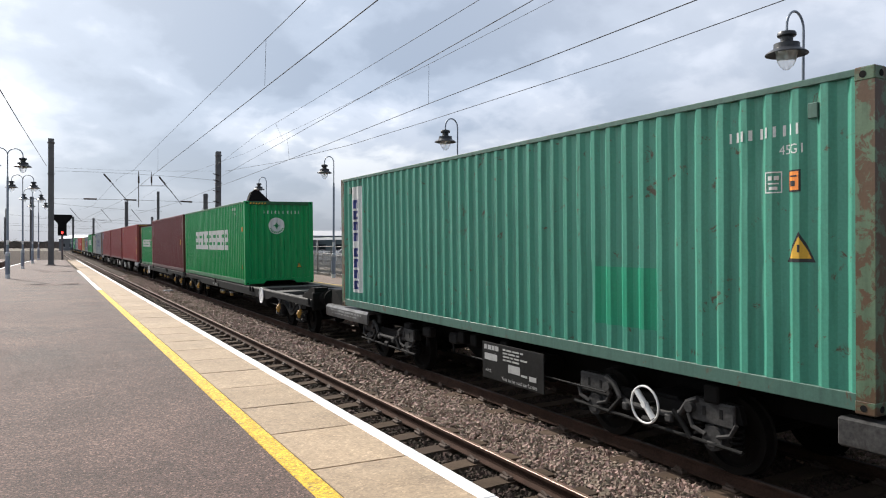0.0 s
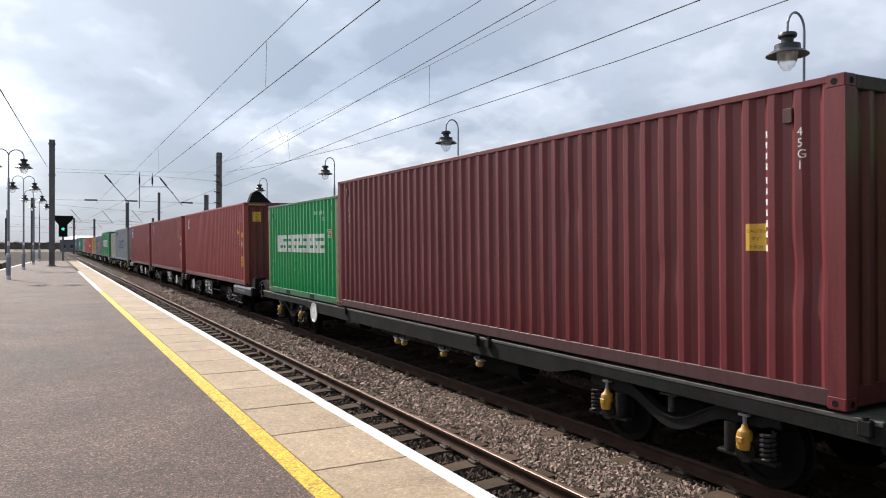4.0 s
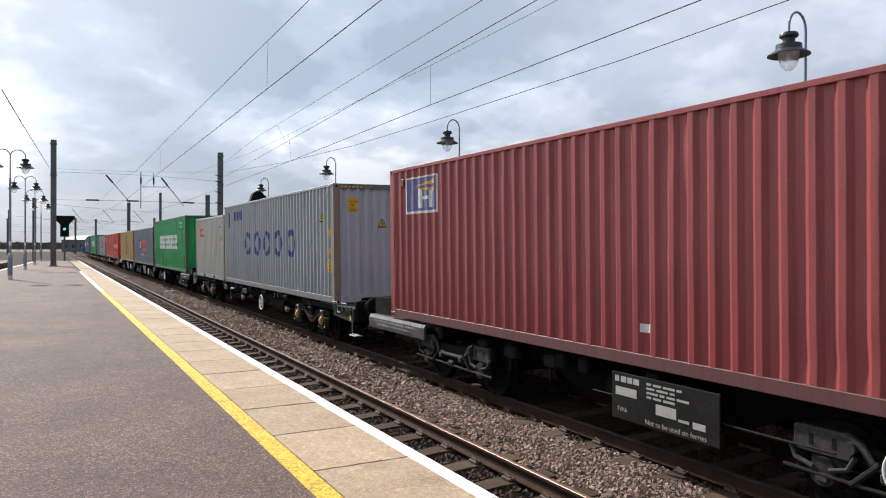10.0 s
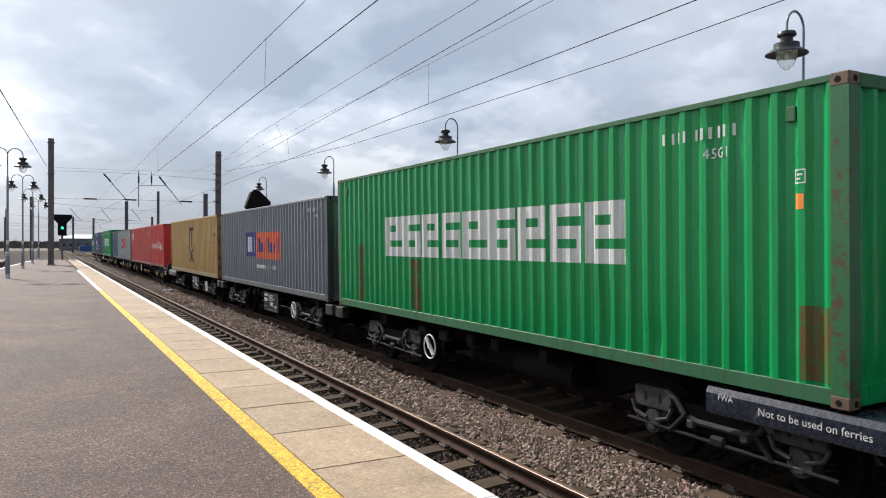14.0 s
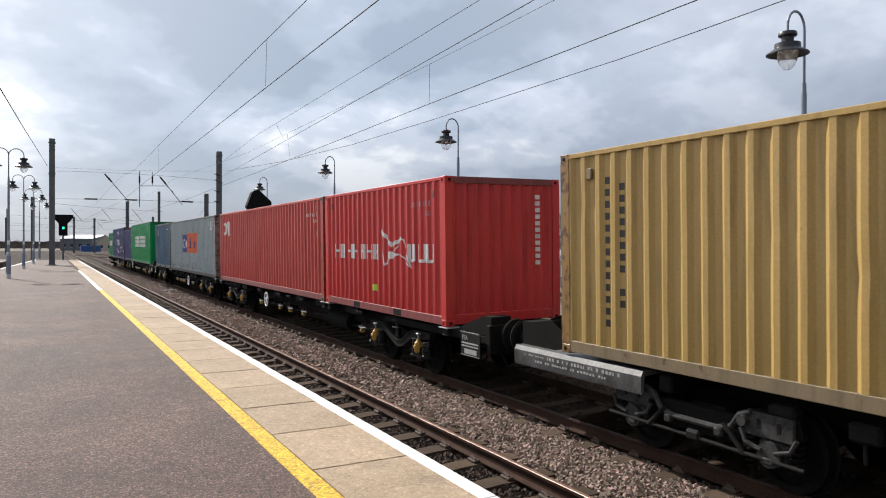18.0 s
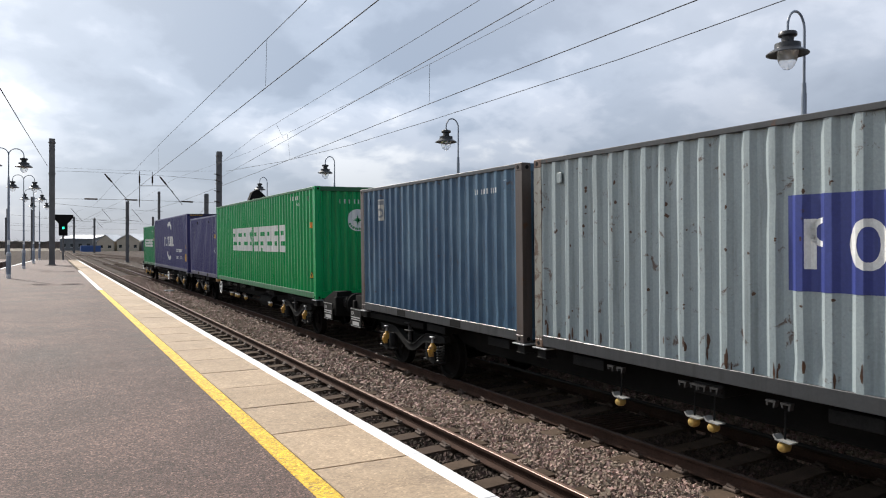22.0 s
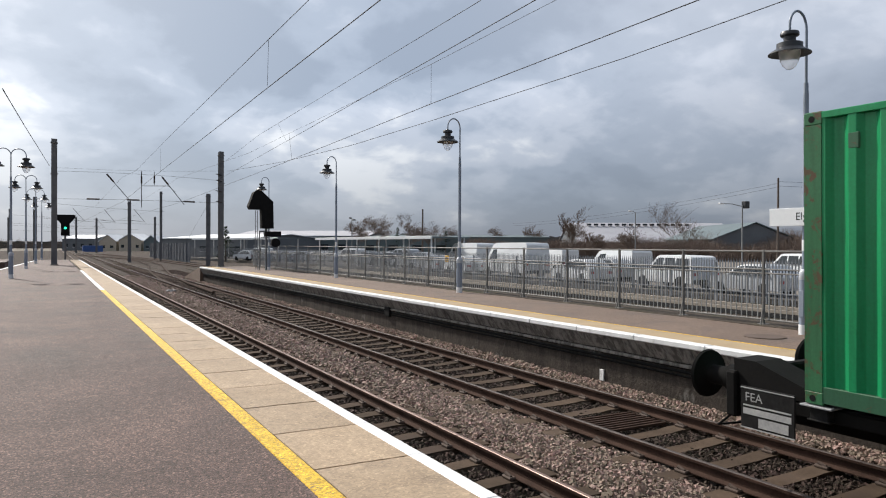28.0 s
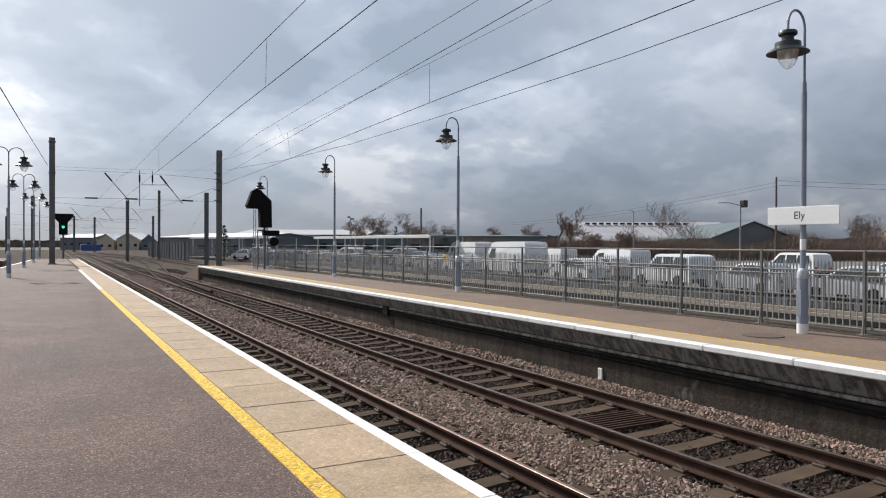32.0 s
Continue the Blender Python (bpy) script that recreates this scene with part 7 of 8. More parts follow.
for i in range(230):
    low = i % 3
    crest = 0.165 + 0.2747 * rr.randint(0, 43) + rr.uniform(-0.03, 0.03)
    v = rr.choice((1.62, 1.9, 2.12)) + rr.gauss(0, 0.05) if low == 0 else 0.18 + abs(rr.gauss(0, 0.16)) if low == 1 else rr.uniform(0.2, 2.3)
    w, h = rr.uniform(0.006, 0.02), rr.uniform(0.01, 0.04) if low == 0 else rr.uniform(0.02, 0.13) if low == 1 else rr.uniform(0.008, 0.03)
    marks.append([(crest + w * rr.uniform(0.6, 1.2) * math.cos(k * 1.047), v + h * rr.uniform(0.5, 1.2) * math.sin(k * 1.047)) for k in range(6)])
tagged(c.put("rust_mark", marks, P_RUST_DARK, label="dark rust marks on the ribs"), kind="stuff")
spots = []
for i in range(46):
    u, v = rr.uniform(-1.0, 1.0), rr.uniform(0.25, 2.35)
    w, h = rr.uniform(0.008, 0.03), rr.uniform(0.012, 0.06)
    spots.append([(u + w * rr.uniform(0.6, 1.2) * math.cos(k * 1.047), v + h * rr.uniform(0.5, 1.2) * math.sin(k * 1.047)) for k in range(6)])
tagged(c.put("rust_mark", spots, P_RUST_DARK, "end", "dark rust spots on the end"), kind="stuff")
# 16
c = Box("faded blue twenty-foot container with a pale plate", 196.36, L20, STD, P_BLUE, P_BROWN, P_DKGREY)
c.put("pale_plate", [rect(5.22, 4.84, 1.90, 2.33)], P_GREY2, label="pale square plate")
c.put("plate_marks", [rect(5.18, 4.9, 2.22, 2.3)] + ring(5.05, 2.05, 0.1, 0.1, 0.045, 0.045, 0, 360, 14), P_SLATE, lift=0.005)
c.number(1.3, 2.2, LOGO_WHITE, 33, None, 0.08)
# 17
c = Box("bright green forty-foot container with a clean white name band", 205.47, L40, HC, P_GREEN, P_GREEN, P_GREEN)
c.word(word_blocks(9.48, 2.62, 1.18, 1.97, 9), LOGO_WHITE)
c.number(2.1, 2.62, LOGO_WHITE, 35, "45G1", 0.10)
c.triangle_sign(0.38, 0.62, size=0.17)
c.put("orange_tag", [rect(0.44, 0.34, 1.98, 1.83)], ORANGE_LABEL, label="small orange tag")
c.emblem(-0.04, 2.03, 0.29, LOGO_WHITE, P_GREEN)
c.marks("number_mark", code_bars(0.72, 2.46, 10, 0.11, False, 36, 1.5), LOGO_WHITE, "end", "painted number mark")
c.triangle_sign(0.76, 0.62, "end", size=0.17)
# 18
c = Box("navy blue twenty-foot container", 217.77, L20, STD, P_NAVY, P_NAVY, P_NAVY)
c.number_down(0.77, 2.2, LOGO_WHITE, 37, "22G1", 0.47)
c.yellow_plate(0.42, 1.72, w=0.13, h=0.16, rows=2)
c.outline(0.48, 1.22, 0.14, 0.17, LOGO_WHITE)
for i in range(4):
    c.put("lashing_ring", [rect(5.5 - i * 1.25, 5.42 - i * 1.25, 2.3, 2.4)], BLACK, label="small dark lashing eye")
# 19
c = Box("navy blue forty-foot container with white arcs and small lettering", 224.83, L40, HC, P_NAVY, P_NAVY, P_NAVY, stripes=True)
c.put("white_arc", ring(6.0, 1.6, 1.15, 1.05, 0.22, 0.2, 60, 140, 12), LOGO_WHITE, label="white sweeping arc")
c.put("white_arc", ring(6.0, 1.5, 1.15, 1.0, 0.22, 0.2, 240, 320, 12), LOGO_WHITE, label="white sweeping arc")
for i in range(6):
    c.put("name_figure", [rect(7.85 - 0.6 * i, 7.73 - 0.6 * i, 1.28, 1.82), rect(7.5 - 0.6 * i, 7.38 - 0.6 * i, 1.28, 1.82), rect(7.8 - 0.6 * i, 7.42 - 0.6 * i, 1.28 if i % 2 else 1.7, 1.40 if i % 2 else 1.82)], LOGO_WHITE, label="heavy white figure")
c.put("lettering", side_text("ecocontainer", 3.65, 0.98, 0.37), LOGO_WHITE, label="white lettering")
c.put("lettering", side_text("bamboo flooring", 3.65, 0.63, 0.31), LOGO_WHITE, label="white lettering")
c.number_down(0.8, 2.55, LOGO_WHITE, 39, "45G1", 0.45)
c.yellow_plate(0.55, 0.72, w=0.34, h=0.36)
c.put("orange_tag", [rect(0.55, 0.4, 1.35, 1.15)], YELLOW_LABEL, label="small yellow tag")
# 20
c = Box("faded green twenty-foot container with a white name band", 237.2, L20, STD, P_GREEN_FADED, P_GREEN_OLD, P_GREEN_FADED)
c.word(word_blocks(5.1, 0.95, 1.22, 1.72, 9), LOGO_WHITE)
c.number(1.6, 2.2, LOGO_WHITE, 41, "22G1", 0.085)
c.small_marks(0.75, 1.8, LOGO_WHITE)

# ---- wagons ----


def coil(s, x, y, z0, z1, turns=5, r=0.062):
    n = turns * 8
    s.tube([(x + r * math.cos(2 * math.pi * i / 8), y + r * math.sin(2 * math.pi * i / 8), z0 + (z1 - z0) * i / n) for i in range(n + 1)], 0.016, 5)


def bogie_bow(wagon, y, name="bogie"):
    """A bogie with bow-shaped side frames and yellow dampers, its middle at y."""
    s = Shape()
    s.box(-0.9, y - 0.3, 0.42, 0.9, y + 0.3, 0.72, 0.03)
    s.box(-0.25, y - 1.1, 0.45, 0.25, y + 1.1, 0.6, 0.02)
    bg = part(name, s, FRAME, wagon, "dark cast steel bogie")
    for sx in (-1, 1):
        s = Shape()
        es = [-1.36 + 0.068 * i for i in range(41)]
        dip = [0.0 if abs(e) > 0.78 else 0.135 * (1 + math.cos(math.pi * e / 0.78)) for e in es]
        poly = [(y + e, 0.80 - q) for e, q in zip(es, dip)] + [(y + e, 0.665 - q * 0.96 + 0.03 * (abs(e) > 1.2)) for e, q in reversed(list(zip(es, dip)))]
        s.prism(poly, 0, sx * 0.97, sx * 1.09)
        s.prism([(y + e, 0.815 - q) for e, q in zip(es, dip)] + [(y + e, 0.795 - q) for e, q in reversed(list(zip(es, dip)))], 0, sx * 1.085, sx * 1.11)
        part("side_frame", s, FRAME_GREY, bg, "bow-shaped side frame", 35)
        s = Shape()
        s.cyl((sx * 1.10, y, 0.60), (sx * 1.10, y, 0.93), 0.035, None, 10)
        s.box(sx * 1.05, y - 0.11, 0.78, sx * 1.17, y + 0.11, 0.80, 0.006)
        s.box(sx * 1.05, y - 0.12, 0.92, sx * 1.17, y + 0.12, 0.94, 0.006)
        part("side_bearer", s, PLATE_GREY, bg, "grey bearer over the bow", 40)
        for dy in (-1.0, 1.0):
            s = Shape()
            s.box(sx * 0.95, y + dy - 0.15, 0.28, sx * 1.12, y + dy + 0.15, 0.56, 0.03)
            s.cyl((sx * 1.1, y + dy, 0.42), (sx * 1.15, y + dy, 0.42), 0.12, None, 14)
            part("axle_box", s, FRAME, bg, "dark axle box")
            s = Shape()
            s.lathe([(0.05, 0.0), (0.07, 0.012), (0.08, 0.05), (0.08, 0.15), (0.068, 0.19), (0.04, 0.215), (0.026, 0.25)], (sx * 1.135, y + dy + 0.01, 0.42), 16)
            s.box(sx * 1.20, y + dy - 0.03, 0.50, sx * 1.225, y + dy + 0.05, 0.56, 0.008)
            part("damper", s, DAMPER, bg, "yellow painted damper", 30)
            s = Shape()
            s.cyl((sx * 1.135, y + dy + 0.01, 0.67), (sx * 1.135, y + dy + 0.01, 0.76), 0.02, None, 8)
            s.box(sx * 1.10, y + dy - 0.05, 0.755, sx * 1.17, y + dy + 0.07, 0.785, 0.01)
            part("damper_top", s, GALV_DULL, bg, "pale damper mounting")
            s = Shape()
            coil(s, sx * 1.10, y + dy + 0.23 * (1 if dy > 0 else -1), 0.36, 0.64, 6, 0.066)
            part("coil_spring", s, SPRING, bg, "dark coil spring")
            s = Shape()
            s.cyl((sx * 1.09, y + dy - 0.2 * (1 if dy > 0 else -1), 0.38), (sx * 1.09, y + dy - 0.2 * (1 if dy > 0 else -1), 0.66), 0.075, None, 14)
            s.box(sx * 1.04, y + dy - 0.34, 0.33, sx * 1.15, y + dy + 0.34, 0.37, 0.01)
            part("spring_seat", s, FRAME_GREY, bg, "dark spring housing and seat", 40)
    return bg


def bogie_plate(wagon, y, name="bogie"):
    """A bogie with slotted plate frames, coil springs and linkages, its middle at y."""
    s = Shape()
    s.box(-0.9, y - 0.25, 0.40, 0.9, y + 0.25, 0.70, 0.03)
    s.box(-0.3, y - 1.05, 0.45, 0.3, y + 1.05, 0.6, 0.02)
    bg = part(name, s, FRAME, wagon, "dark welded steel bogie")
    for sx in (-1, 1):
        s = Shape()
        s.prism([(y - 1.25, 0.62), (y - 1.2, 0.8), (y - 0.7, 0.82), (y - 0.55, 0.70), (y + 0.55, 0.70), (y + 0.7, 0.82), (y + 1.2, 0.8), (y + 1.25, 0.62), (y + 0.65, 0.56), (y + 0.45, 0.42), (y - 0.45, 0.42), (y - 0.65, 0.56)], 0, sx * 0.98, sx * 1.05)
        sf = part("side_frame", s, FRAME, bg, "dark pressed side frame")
        for dy in (-0.92, 0.92):
            s = Shape()
            s.box(sx * 1.05, y + dy - 0.26, 0.56, sx * 1.10, y + dy + 0.30, 0.80, 0.015)
            pl = part("guide_plate", s, PLATE_GREY, bg, "grey slotted guide plate")
            for d2 in (-0.1, 0.12):
                s = Shape()
                s.box(sx * 1.095, y + dy + d2 - 0.022, 0.64, sx * 1.104, y + dy + d2 + 0.022, 0.74, 0.008)
                part("slot", s, BLACK, bg, "dark slot in the plate")
            s = Shape()
            s.cyl((sx * 0.98, y + dy, 0.42), (sx * 1.12, y + dy, 0.42), 0.13, None, 16)
            s.box(sx * 0.98, y + dy - 0.17, 0.34, sx * 1.06, y + dy + 0.17, 0.56, 0.04)
            part("axle_box", s, PLATE_GREY, bg, "grey axle box cover", 40)
            for e in (-0.24, 0.24):
                s = Shape()
                coil(s, sx * 1.03, y + dy + e, 0.28, 0.56)
                part("coil_spring", s, FRAME, bg, "dark coil spring")
        s = Shape()
        s.cyl((sx * 1.12, y - 1.3, 0.36), (sx * 1.12, y + 1.3, 0.40), 0.022, None, 8)
        s.cyl((sx * 1.12, y - 0.4, 0.62), (sx * 1.12, y - 0.65, 0.36), 0.03, None, 8)
        s.cyl((sx * 1.12, y + 0.4, 0.62), (sx * 1.12, y + 0.65, 0.38), 0.03, None, 8)
        s.box(sx * 1.08, y - 0.1, 0.34, sx * 1.15, y + 0.1, 0.46, 0.03)
        part("brake_linkage", s, FRAME_GREY, bg, "grey brake rods")
        s = Shape()
        s.tube([(sx * 1.1, y + e, z) for e, z in ((-0.72, 0.80), (-0.58, 0.74), (-0.48, 0.60), (-0.30, 0.545), (0.30, 0.545), (0.48, 0.60), (0.58, 0.74), (0.72, 0.80))], 0.034, 8)
        for e in (-0.34, 0.34):
            s.box(sx * 1.09, y + e - 0.05, 0.47, sx * 1.16, y + e + 0.05, 0.56, 0.015)
            s.cyl((sx * 1.09, y + e * 1.9, 0.70), (sx * 1.17, y + e * 1.9, 0.70), 0.055, None, 12)
        part("swan_arm", s, PLATE_GREY, bg, "bent grey arm between the guide plates", 40)
        for dy in (-0.92, 0.92):
            s = Shape()
            for e in (-0.30, 0.32):
                s.tube([(sx * 1.11, y + dy + e, 0.62), (sx * 1.125, y + dy + e * 0.8, 0.50), (sx * 1.125, y + dy + e * 0.25, 0.45)], 0.024, 7)
            s.box(sx * 1.1, y + dy - 0.06, 0.33, sx * 1.14, y + dy + 0.06, 0.39, 0.01)
            part("axle_link", s, PLATE_GREY, bg, "worn grey link to the axle box", 40)
    return bg


wheel_shape = Shape()
wheel_shape.cyl((-0.78, 0, 0), (0.78, 0, 0), 0.08, None, 12)
for sx in (-1, 1):
    wheel_shape.lathe([(0.09, sx * 0.80), (0.13, sx * 0.82), (0.15, sx * 0.775), (0.33, sx * 0.765), (0.345, sx * 0.815), (0.42, sx * 0.815), (0.425, sx * 0.70), (0.45, sx * 0.685), (0.35, sx * 0.68), (0.33, sx * 0.73), (0.1, sx * 0.72)], (0, 0, 0), 28, 0)
    for i in range(6):
        a = math.pi * i / 3
        wheel_shape.cyl((sx * 0.765, 0.24 * math.cos(a), 0.24 * math.sin(a)), (sx * 0.778, 0.24 * math.cos(a), 0.24 * math.sin(a)), 0.035, None, 8)
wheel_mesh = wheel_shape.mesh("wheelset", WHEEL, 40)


def wheels(wagon, start, ys):
    for y in ys:
        spinning.append((part("wheelset", wheel_mesh, None, wagon, "dark steel wheels on an axle", at=pose(0, y, 0.42)), start + y, y))


def handwheel(wagon, y, z, solid=False, r=0.235, bar=False, slots=0):
    s = Shape()
    if solid:
        s.lathe([(0.02, -1.205), (r - 0.02, -1.205), (r, -1.215), (r, -1.235), (r - 0.02, -1.235), (r - 0.03, -1.222), (0.03, -1.222), (0.025, -1.235), (0.01, -1.235)], (0, y, z), 28, 0)
    else:
        s.tube([(-1.22, y + r * math.cos(2 * math.pi * i / 24), z + r * math.sin(2 * math.pi * i / 24)) for i in range(25)], 0.013 if bar else 0.019, 8)
        if bar:
            s.cyl((-1.215, y + r * 0.62, z + r * 0.66), (-1.215, y - r * 0.62, z - r * 0.66), 0.035, None, 10)
        for i in range(0 if bar else 5):
            a = 2 * math.pi * i / 5 + 0.4
            s.prism([(y + 0.02 * math.cos(a + 1.57) + b * math.cos(a), z + 0.02 * math.sin(a + 1.57) + b * math.sin(a)) for b in (0.0, r)] + [(y - 0.02 * math.cos(a + 1.57) + b * math.cos(a), z - 0.02 * math.sin(a + 1.57) + b * math.sin(a)) for b in (r, 0.0)], 0, -1.225, -1.21)
        s.cyl((-1.25, y, z), (-1.19, y, z), 0.035, None, 14)
    hw = part("handbrake_wheel", s, WHITE_WHEEL, wagon, "white-painted handbrake wheel", 40)
    for i in range(slots):
        a = math.pi / 4 + 2 * math.pi * i / slots
        s = Shape()
        s.cyl((-1.2235, y + 0.6 * r * math.cos(a), z + 0.6 * r * math.sin(a)), (-1.215, y + 0.6 * r * math.cos(a), z + 0.6 * r * math.sin(a)), r * 0.25, None, 14)
        part("wheel_slot", s, BLACK, hw, "dark opening in the wheel")
    s = Shape()
    s.cyl((-1.2, y, z), (-0.8, y, z), 0.025, None, 8)
    part("handbrake_spindle", s, FRAME, wagon)


def lever(wagon, y):
    s = Shape()
    s.cyl((-1.08, y, 0.90), (-1.10, y, 0.60), 0.012, None, 6)
    part("release_rod", s, FRAME_GREY, wagon)
    s = Shape()
    s.prism([(y - 0.11, 0.590), (y - 0.11, 0.602), (y + 0.03, 0.612), (y + 0.07, 0.65), (y + 0.085, 0.645), (y + 0.05, 0.598)], 0, -1.17, -1.06)
    part("lever_plate", s, GALV_PALE, wagon, "pale bent lever plate")
    s = Shape()
    s.lathe([(0.012, -0.07), (0.04, -0.06), (0.054, -0.03), (0.054, 0.02), (0.04, 0.045), (0.012, 0.05)], (-1.10, y, 0.54), 14, 0)
    part("release_cock", s, BRASS, wagon, "round yellow-brown cock", 40)
    for e in (-0.08, 0.08):
        s = Shape()
        s.prism([(y + e - 0.055, 0.975), (y + e + 0.055, 0.975), (y + e + 0.04, 0.925), (y + e + 0.025, 0.925), (y + e + 0.03, 0.955), (y + e - 0.03, 0.955), (y + e - 0.025, 0.91), (y + e - 0.04, 0.91)], 0, -1.2, -1.14)
        part("stanchion_clip", s, PLATE_GREY, wagon)


def label_panel(wagon, y0, y1, z0, z1, x, lines, words=()):
    s = Shape()
    s.box(x, y0, z0, x + 0.02, y1, z1, 0.004)
    pn = part("label_panel", s, FRAME_GREY, wagon, "dark data panel with small white marks")
    for u0, u1, v0, v1 in lines:
        s = Shape()
        s.box(x - 0.003, y1 - u0, z0 + v0, x + 0.002, y1 - u1, z0 + v1)
        part("panel_mark", s, DIM_INK, pn, "small white mark")
    for text, u, v, size in words:
        s = Shape()
        for t in letters(text, size):
            s.add([(x - 0.004, y1 - u - a, z0 + v + b) for a, b in t], [(0, 1, 2)])
        part("lettering", s, DIM_INK, pn, "small white lettering")
    return pn


def buffer_pair(wagon, y, way, r=0.25):
    for x in (-0.87, 0.87):
        s = Shape()
        s.lathe([(0.14, 0.0), (0.14, 0.18), (0.105, 0.19), (0.10, 0.42), (0.12, 0.44), (r, 0.46), (r + 0.01, 0.49), (r * 0.92, 0.52), (0.05, 0.53)], (0, 0, 0), 24, 1)
        part("buffer", s, FRAME, wagon, "round black buffer", 40, pose(x, y, 1.04, 0, 0, 0 if way > 0 else 180))
    s = Shape()
    s.cyl((0, y, 0.95), (0, y + way * 0.55, 0.93), 0.05, None, 10)
    part("coupling", s, FRAME, wagon, "dark screw coupling")


def long_wagon(start, end, b1, b2, wheel_y, wheel_z, style, boxes=(), front_buffers=True, rear_buffers=True, solid=False, levers=(), corners=()):
    """A sixty-foot container flat with bow bogies; all y are train positions."""
    wg = thing("container_wagon", on_track(0, start, 0), "black sixty-foot container flat wagon with yellow dampers", "wagon", "wagons of the train")
    moving.append((wg, 0.0, start, 0.0))
    L = end - start
    c1, c2 = b1 - start, b2 - start
    # side sills: shallow over the bogies, deeper between them
    for sx in (-1, 1) if style == 0 else ():
        s = Shape()
        s.prism([(0.0, 0.80), (0.0, 0.985), (L, 0.985), (L, 0.80), (c2 - 1.5, 0.84), (c2 - 2.1, 0.72), (c1 + 2.1, 0.72), (c1 + 1.5, 0.84)], 0, sx * 1.10, sx * 1.20)
        part("side_sill", s, FRAME_GREY, wg, "long dark side sill")
        s = Shape()
        s.box(sx * 1.205, 0.02, 0.955, sx * 1.02, L - 0.02, 0.998, 0.006)
        part("sill_flange", s, DECK_GREY, wg)
    for sx in (-1, 1) if style else ():
        for y0, y1 in ((0.0, c1 + 0.6), (c2 - 0.6, L)):
            s = Shape()
            s.box(sx * 0.98, y0, 0.86, sx * 1.12, y1, 0.985, 0.01)
            part("end_sill", s, FRAME, wg, "short dark sill over the bogie")
        s = Shape()
        s.prism([(c1 + 0.6, 0.84), (c1 + 0.6, 0.975), (c2 - 0.6, 0.975), (c2 - 0.6, 0.84), (c2 - 2.0, 0.60), (c1 + 2.0, 0.60)], 0, sx * 0.62, sx * 0.72)
        part("inner_sill", s, FRAME, wg, "deep dark inner sill")
    s = Shape()
    s.box(-0.32, 0.0, 0.55, 0.32, L, 0.97, 0.02)
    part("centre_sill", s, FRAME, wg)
    # deck cross members and plates
    for f0, f1 in ((0.0, 1.9), (3.4, 4.1), (5.6, 6.3), (8.0, 8.5), (L / 2 - 0.2, L / 2 + 0.2), (L - 8.2, L - 7.6), (L - 6.1, L - 5.5), (L - 4.1, L - 3.4), (L - 1.9, L)):
        s = Shape()
        s.box(-1.10, f0, 0.86, 1.10, f1, 0.992, 0.008)
        part("deck_plate", s, DECK_GREY if style == 0 else FRAME_GREY, wg, "worn grey deck plate")
    bogie_bow(wg, c1)
    bogie_bow(wg, c2)
    wheels(wg, start, (c1 - 1, c1 + 1, c2 - 1, c2 + 1))
    handwheel(wg, wheel_y - start, wheel_z, solid or style == 2, 0.25 if solid else 0.225, False, 5 if style == 2 else 0)
    for y in levers:
        lever(wg, y - start)
    for y, way, on in ((0.0, -1, front_buffers), (L, 1, rear_buffers)):
        s = Shape()
        half = 1.18 if on or style < 2 else 0.9
        s.box(-half, y - 0.06, 0.72, half, y + 0.06, 1.18 if on else 1.0, 0.02)
        part("headstock", s, FRAME, wg, "dark end beam")
        if on and style == 1:
            s = Shape()
            s.box(-1.2, min(y, y - way * 2.4), 1.0, 1.2, max(y, y - way * 2.4), 1.02, 0.006)
            part("end_deck", s, PLATE_GREY, wg, "flat grey end deck")
            front = way < 0
            a0, a1, low, top, mt = (y, y + 1.25, 0.70, 1.0, PLATE_GREY) if front else (y + 0.3, y - 0.43, 0.62, 1.14, PLATE_BLUE)
            s = Shape()
            s.prism([(a0, low), (a0, top), (a1, top), (a1, low + 0.08)], 0, -1.235, -1.2)
            sp = part("end_side_plate", s, mt, wg, "grey side plate with a small label")
            s = Shape()
            s.cyl((-1.239, (a0 + a1) / 2 + way * 0.12, top - 0.14), (-1.22, (a0 + a1) / 2 + way * 0.12, top - 0.14), 0.05, None, 14)
            part("plate_hole", s, BLACK, sp, "dark hole in the plate")
            if front:
                s = Shape()
                s.box(-1.24, min(y - way * 0.12, y - way * 0.2), 0.74, -1.236, max(y - way * 0.12, y - way * 0.2), 0.86)
                part("yellow_label", s, YELLOW_LABEL, sp, "small yellow label")
                s = Shape()
                s.tube([(-1.21, y - way * 0.12, 0.72), (-1.21, y - way * 0.12, 0.45), (-1.21, y + way * 0.2, 0.43)], 0.014, 6)
                part("step_hanger", s, GALV_DULL, wg, "pale step hanger", 50)
                s = Shape()
                s.box(-1.28, min(y - way * 0.15, y + way * 0.22), 0.41, -1.1, max(y - way * 0.15, y + way * 0.22), 0.435, 0.008)
                part("foot_step", s, GALV_DULL, wg, "pale foot step")
                for e in (0.35, 0.95):
                    s = Shape()
                    s.tube([(-1.24, y - way * e, 0.9), (-1.26, y - way * e, 1.1), (-1.26, y - way * (e + 0.3), 1.1), (-1.24, y - way * (e + 0.3), 0.9)], 0.012, 6)
                    part("handrail", s, GALV_DULL, wg, "bent pale handrail", 50)
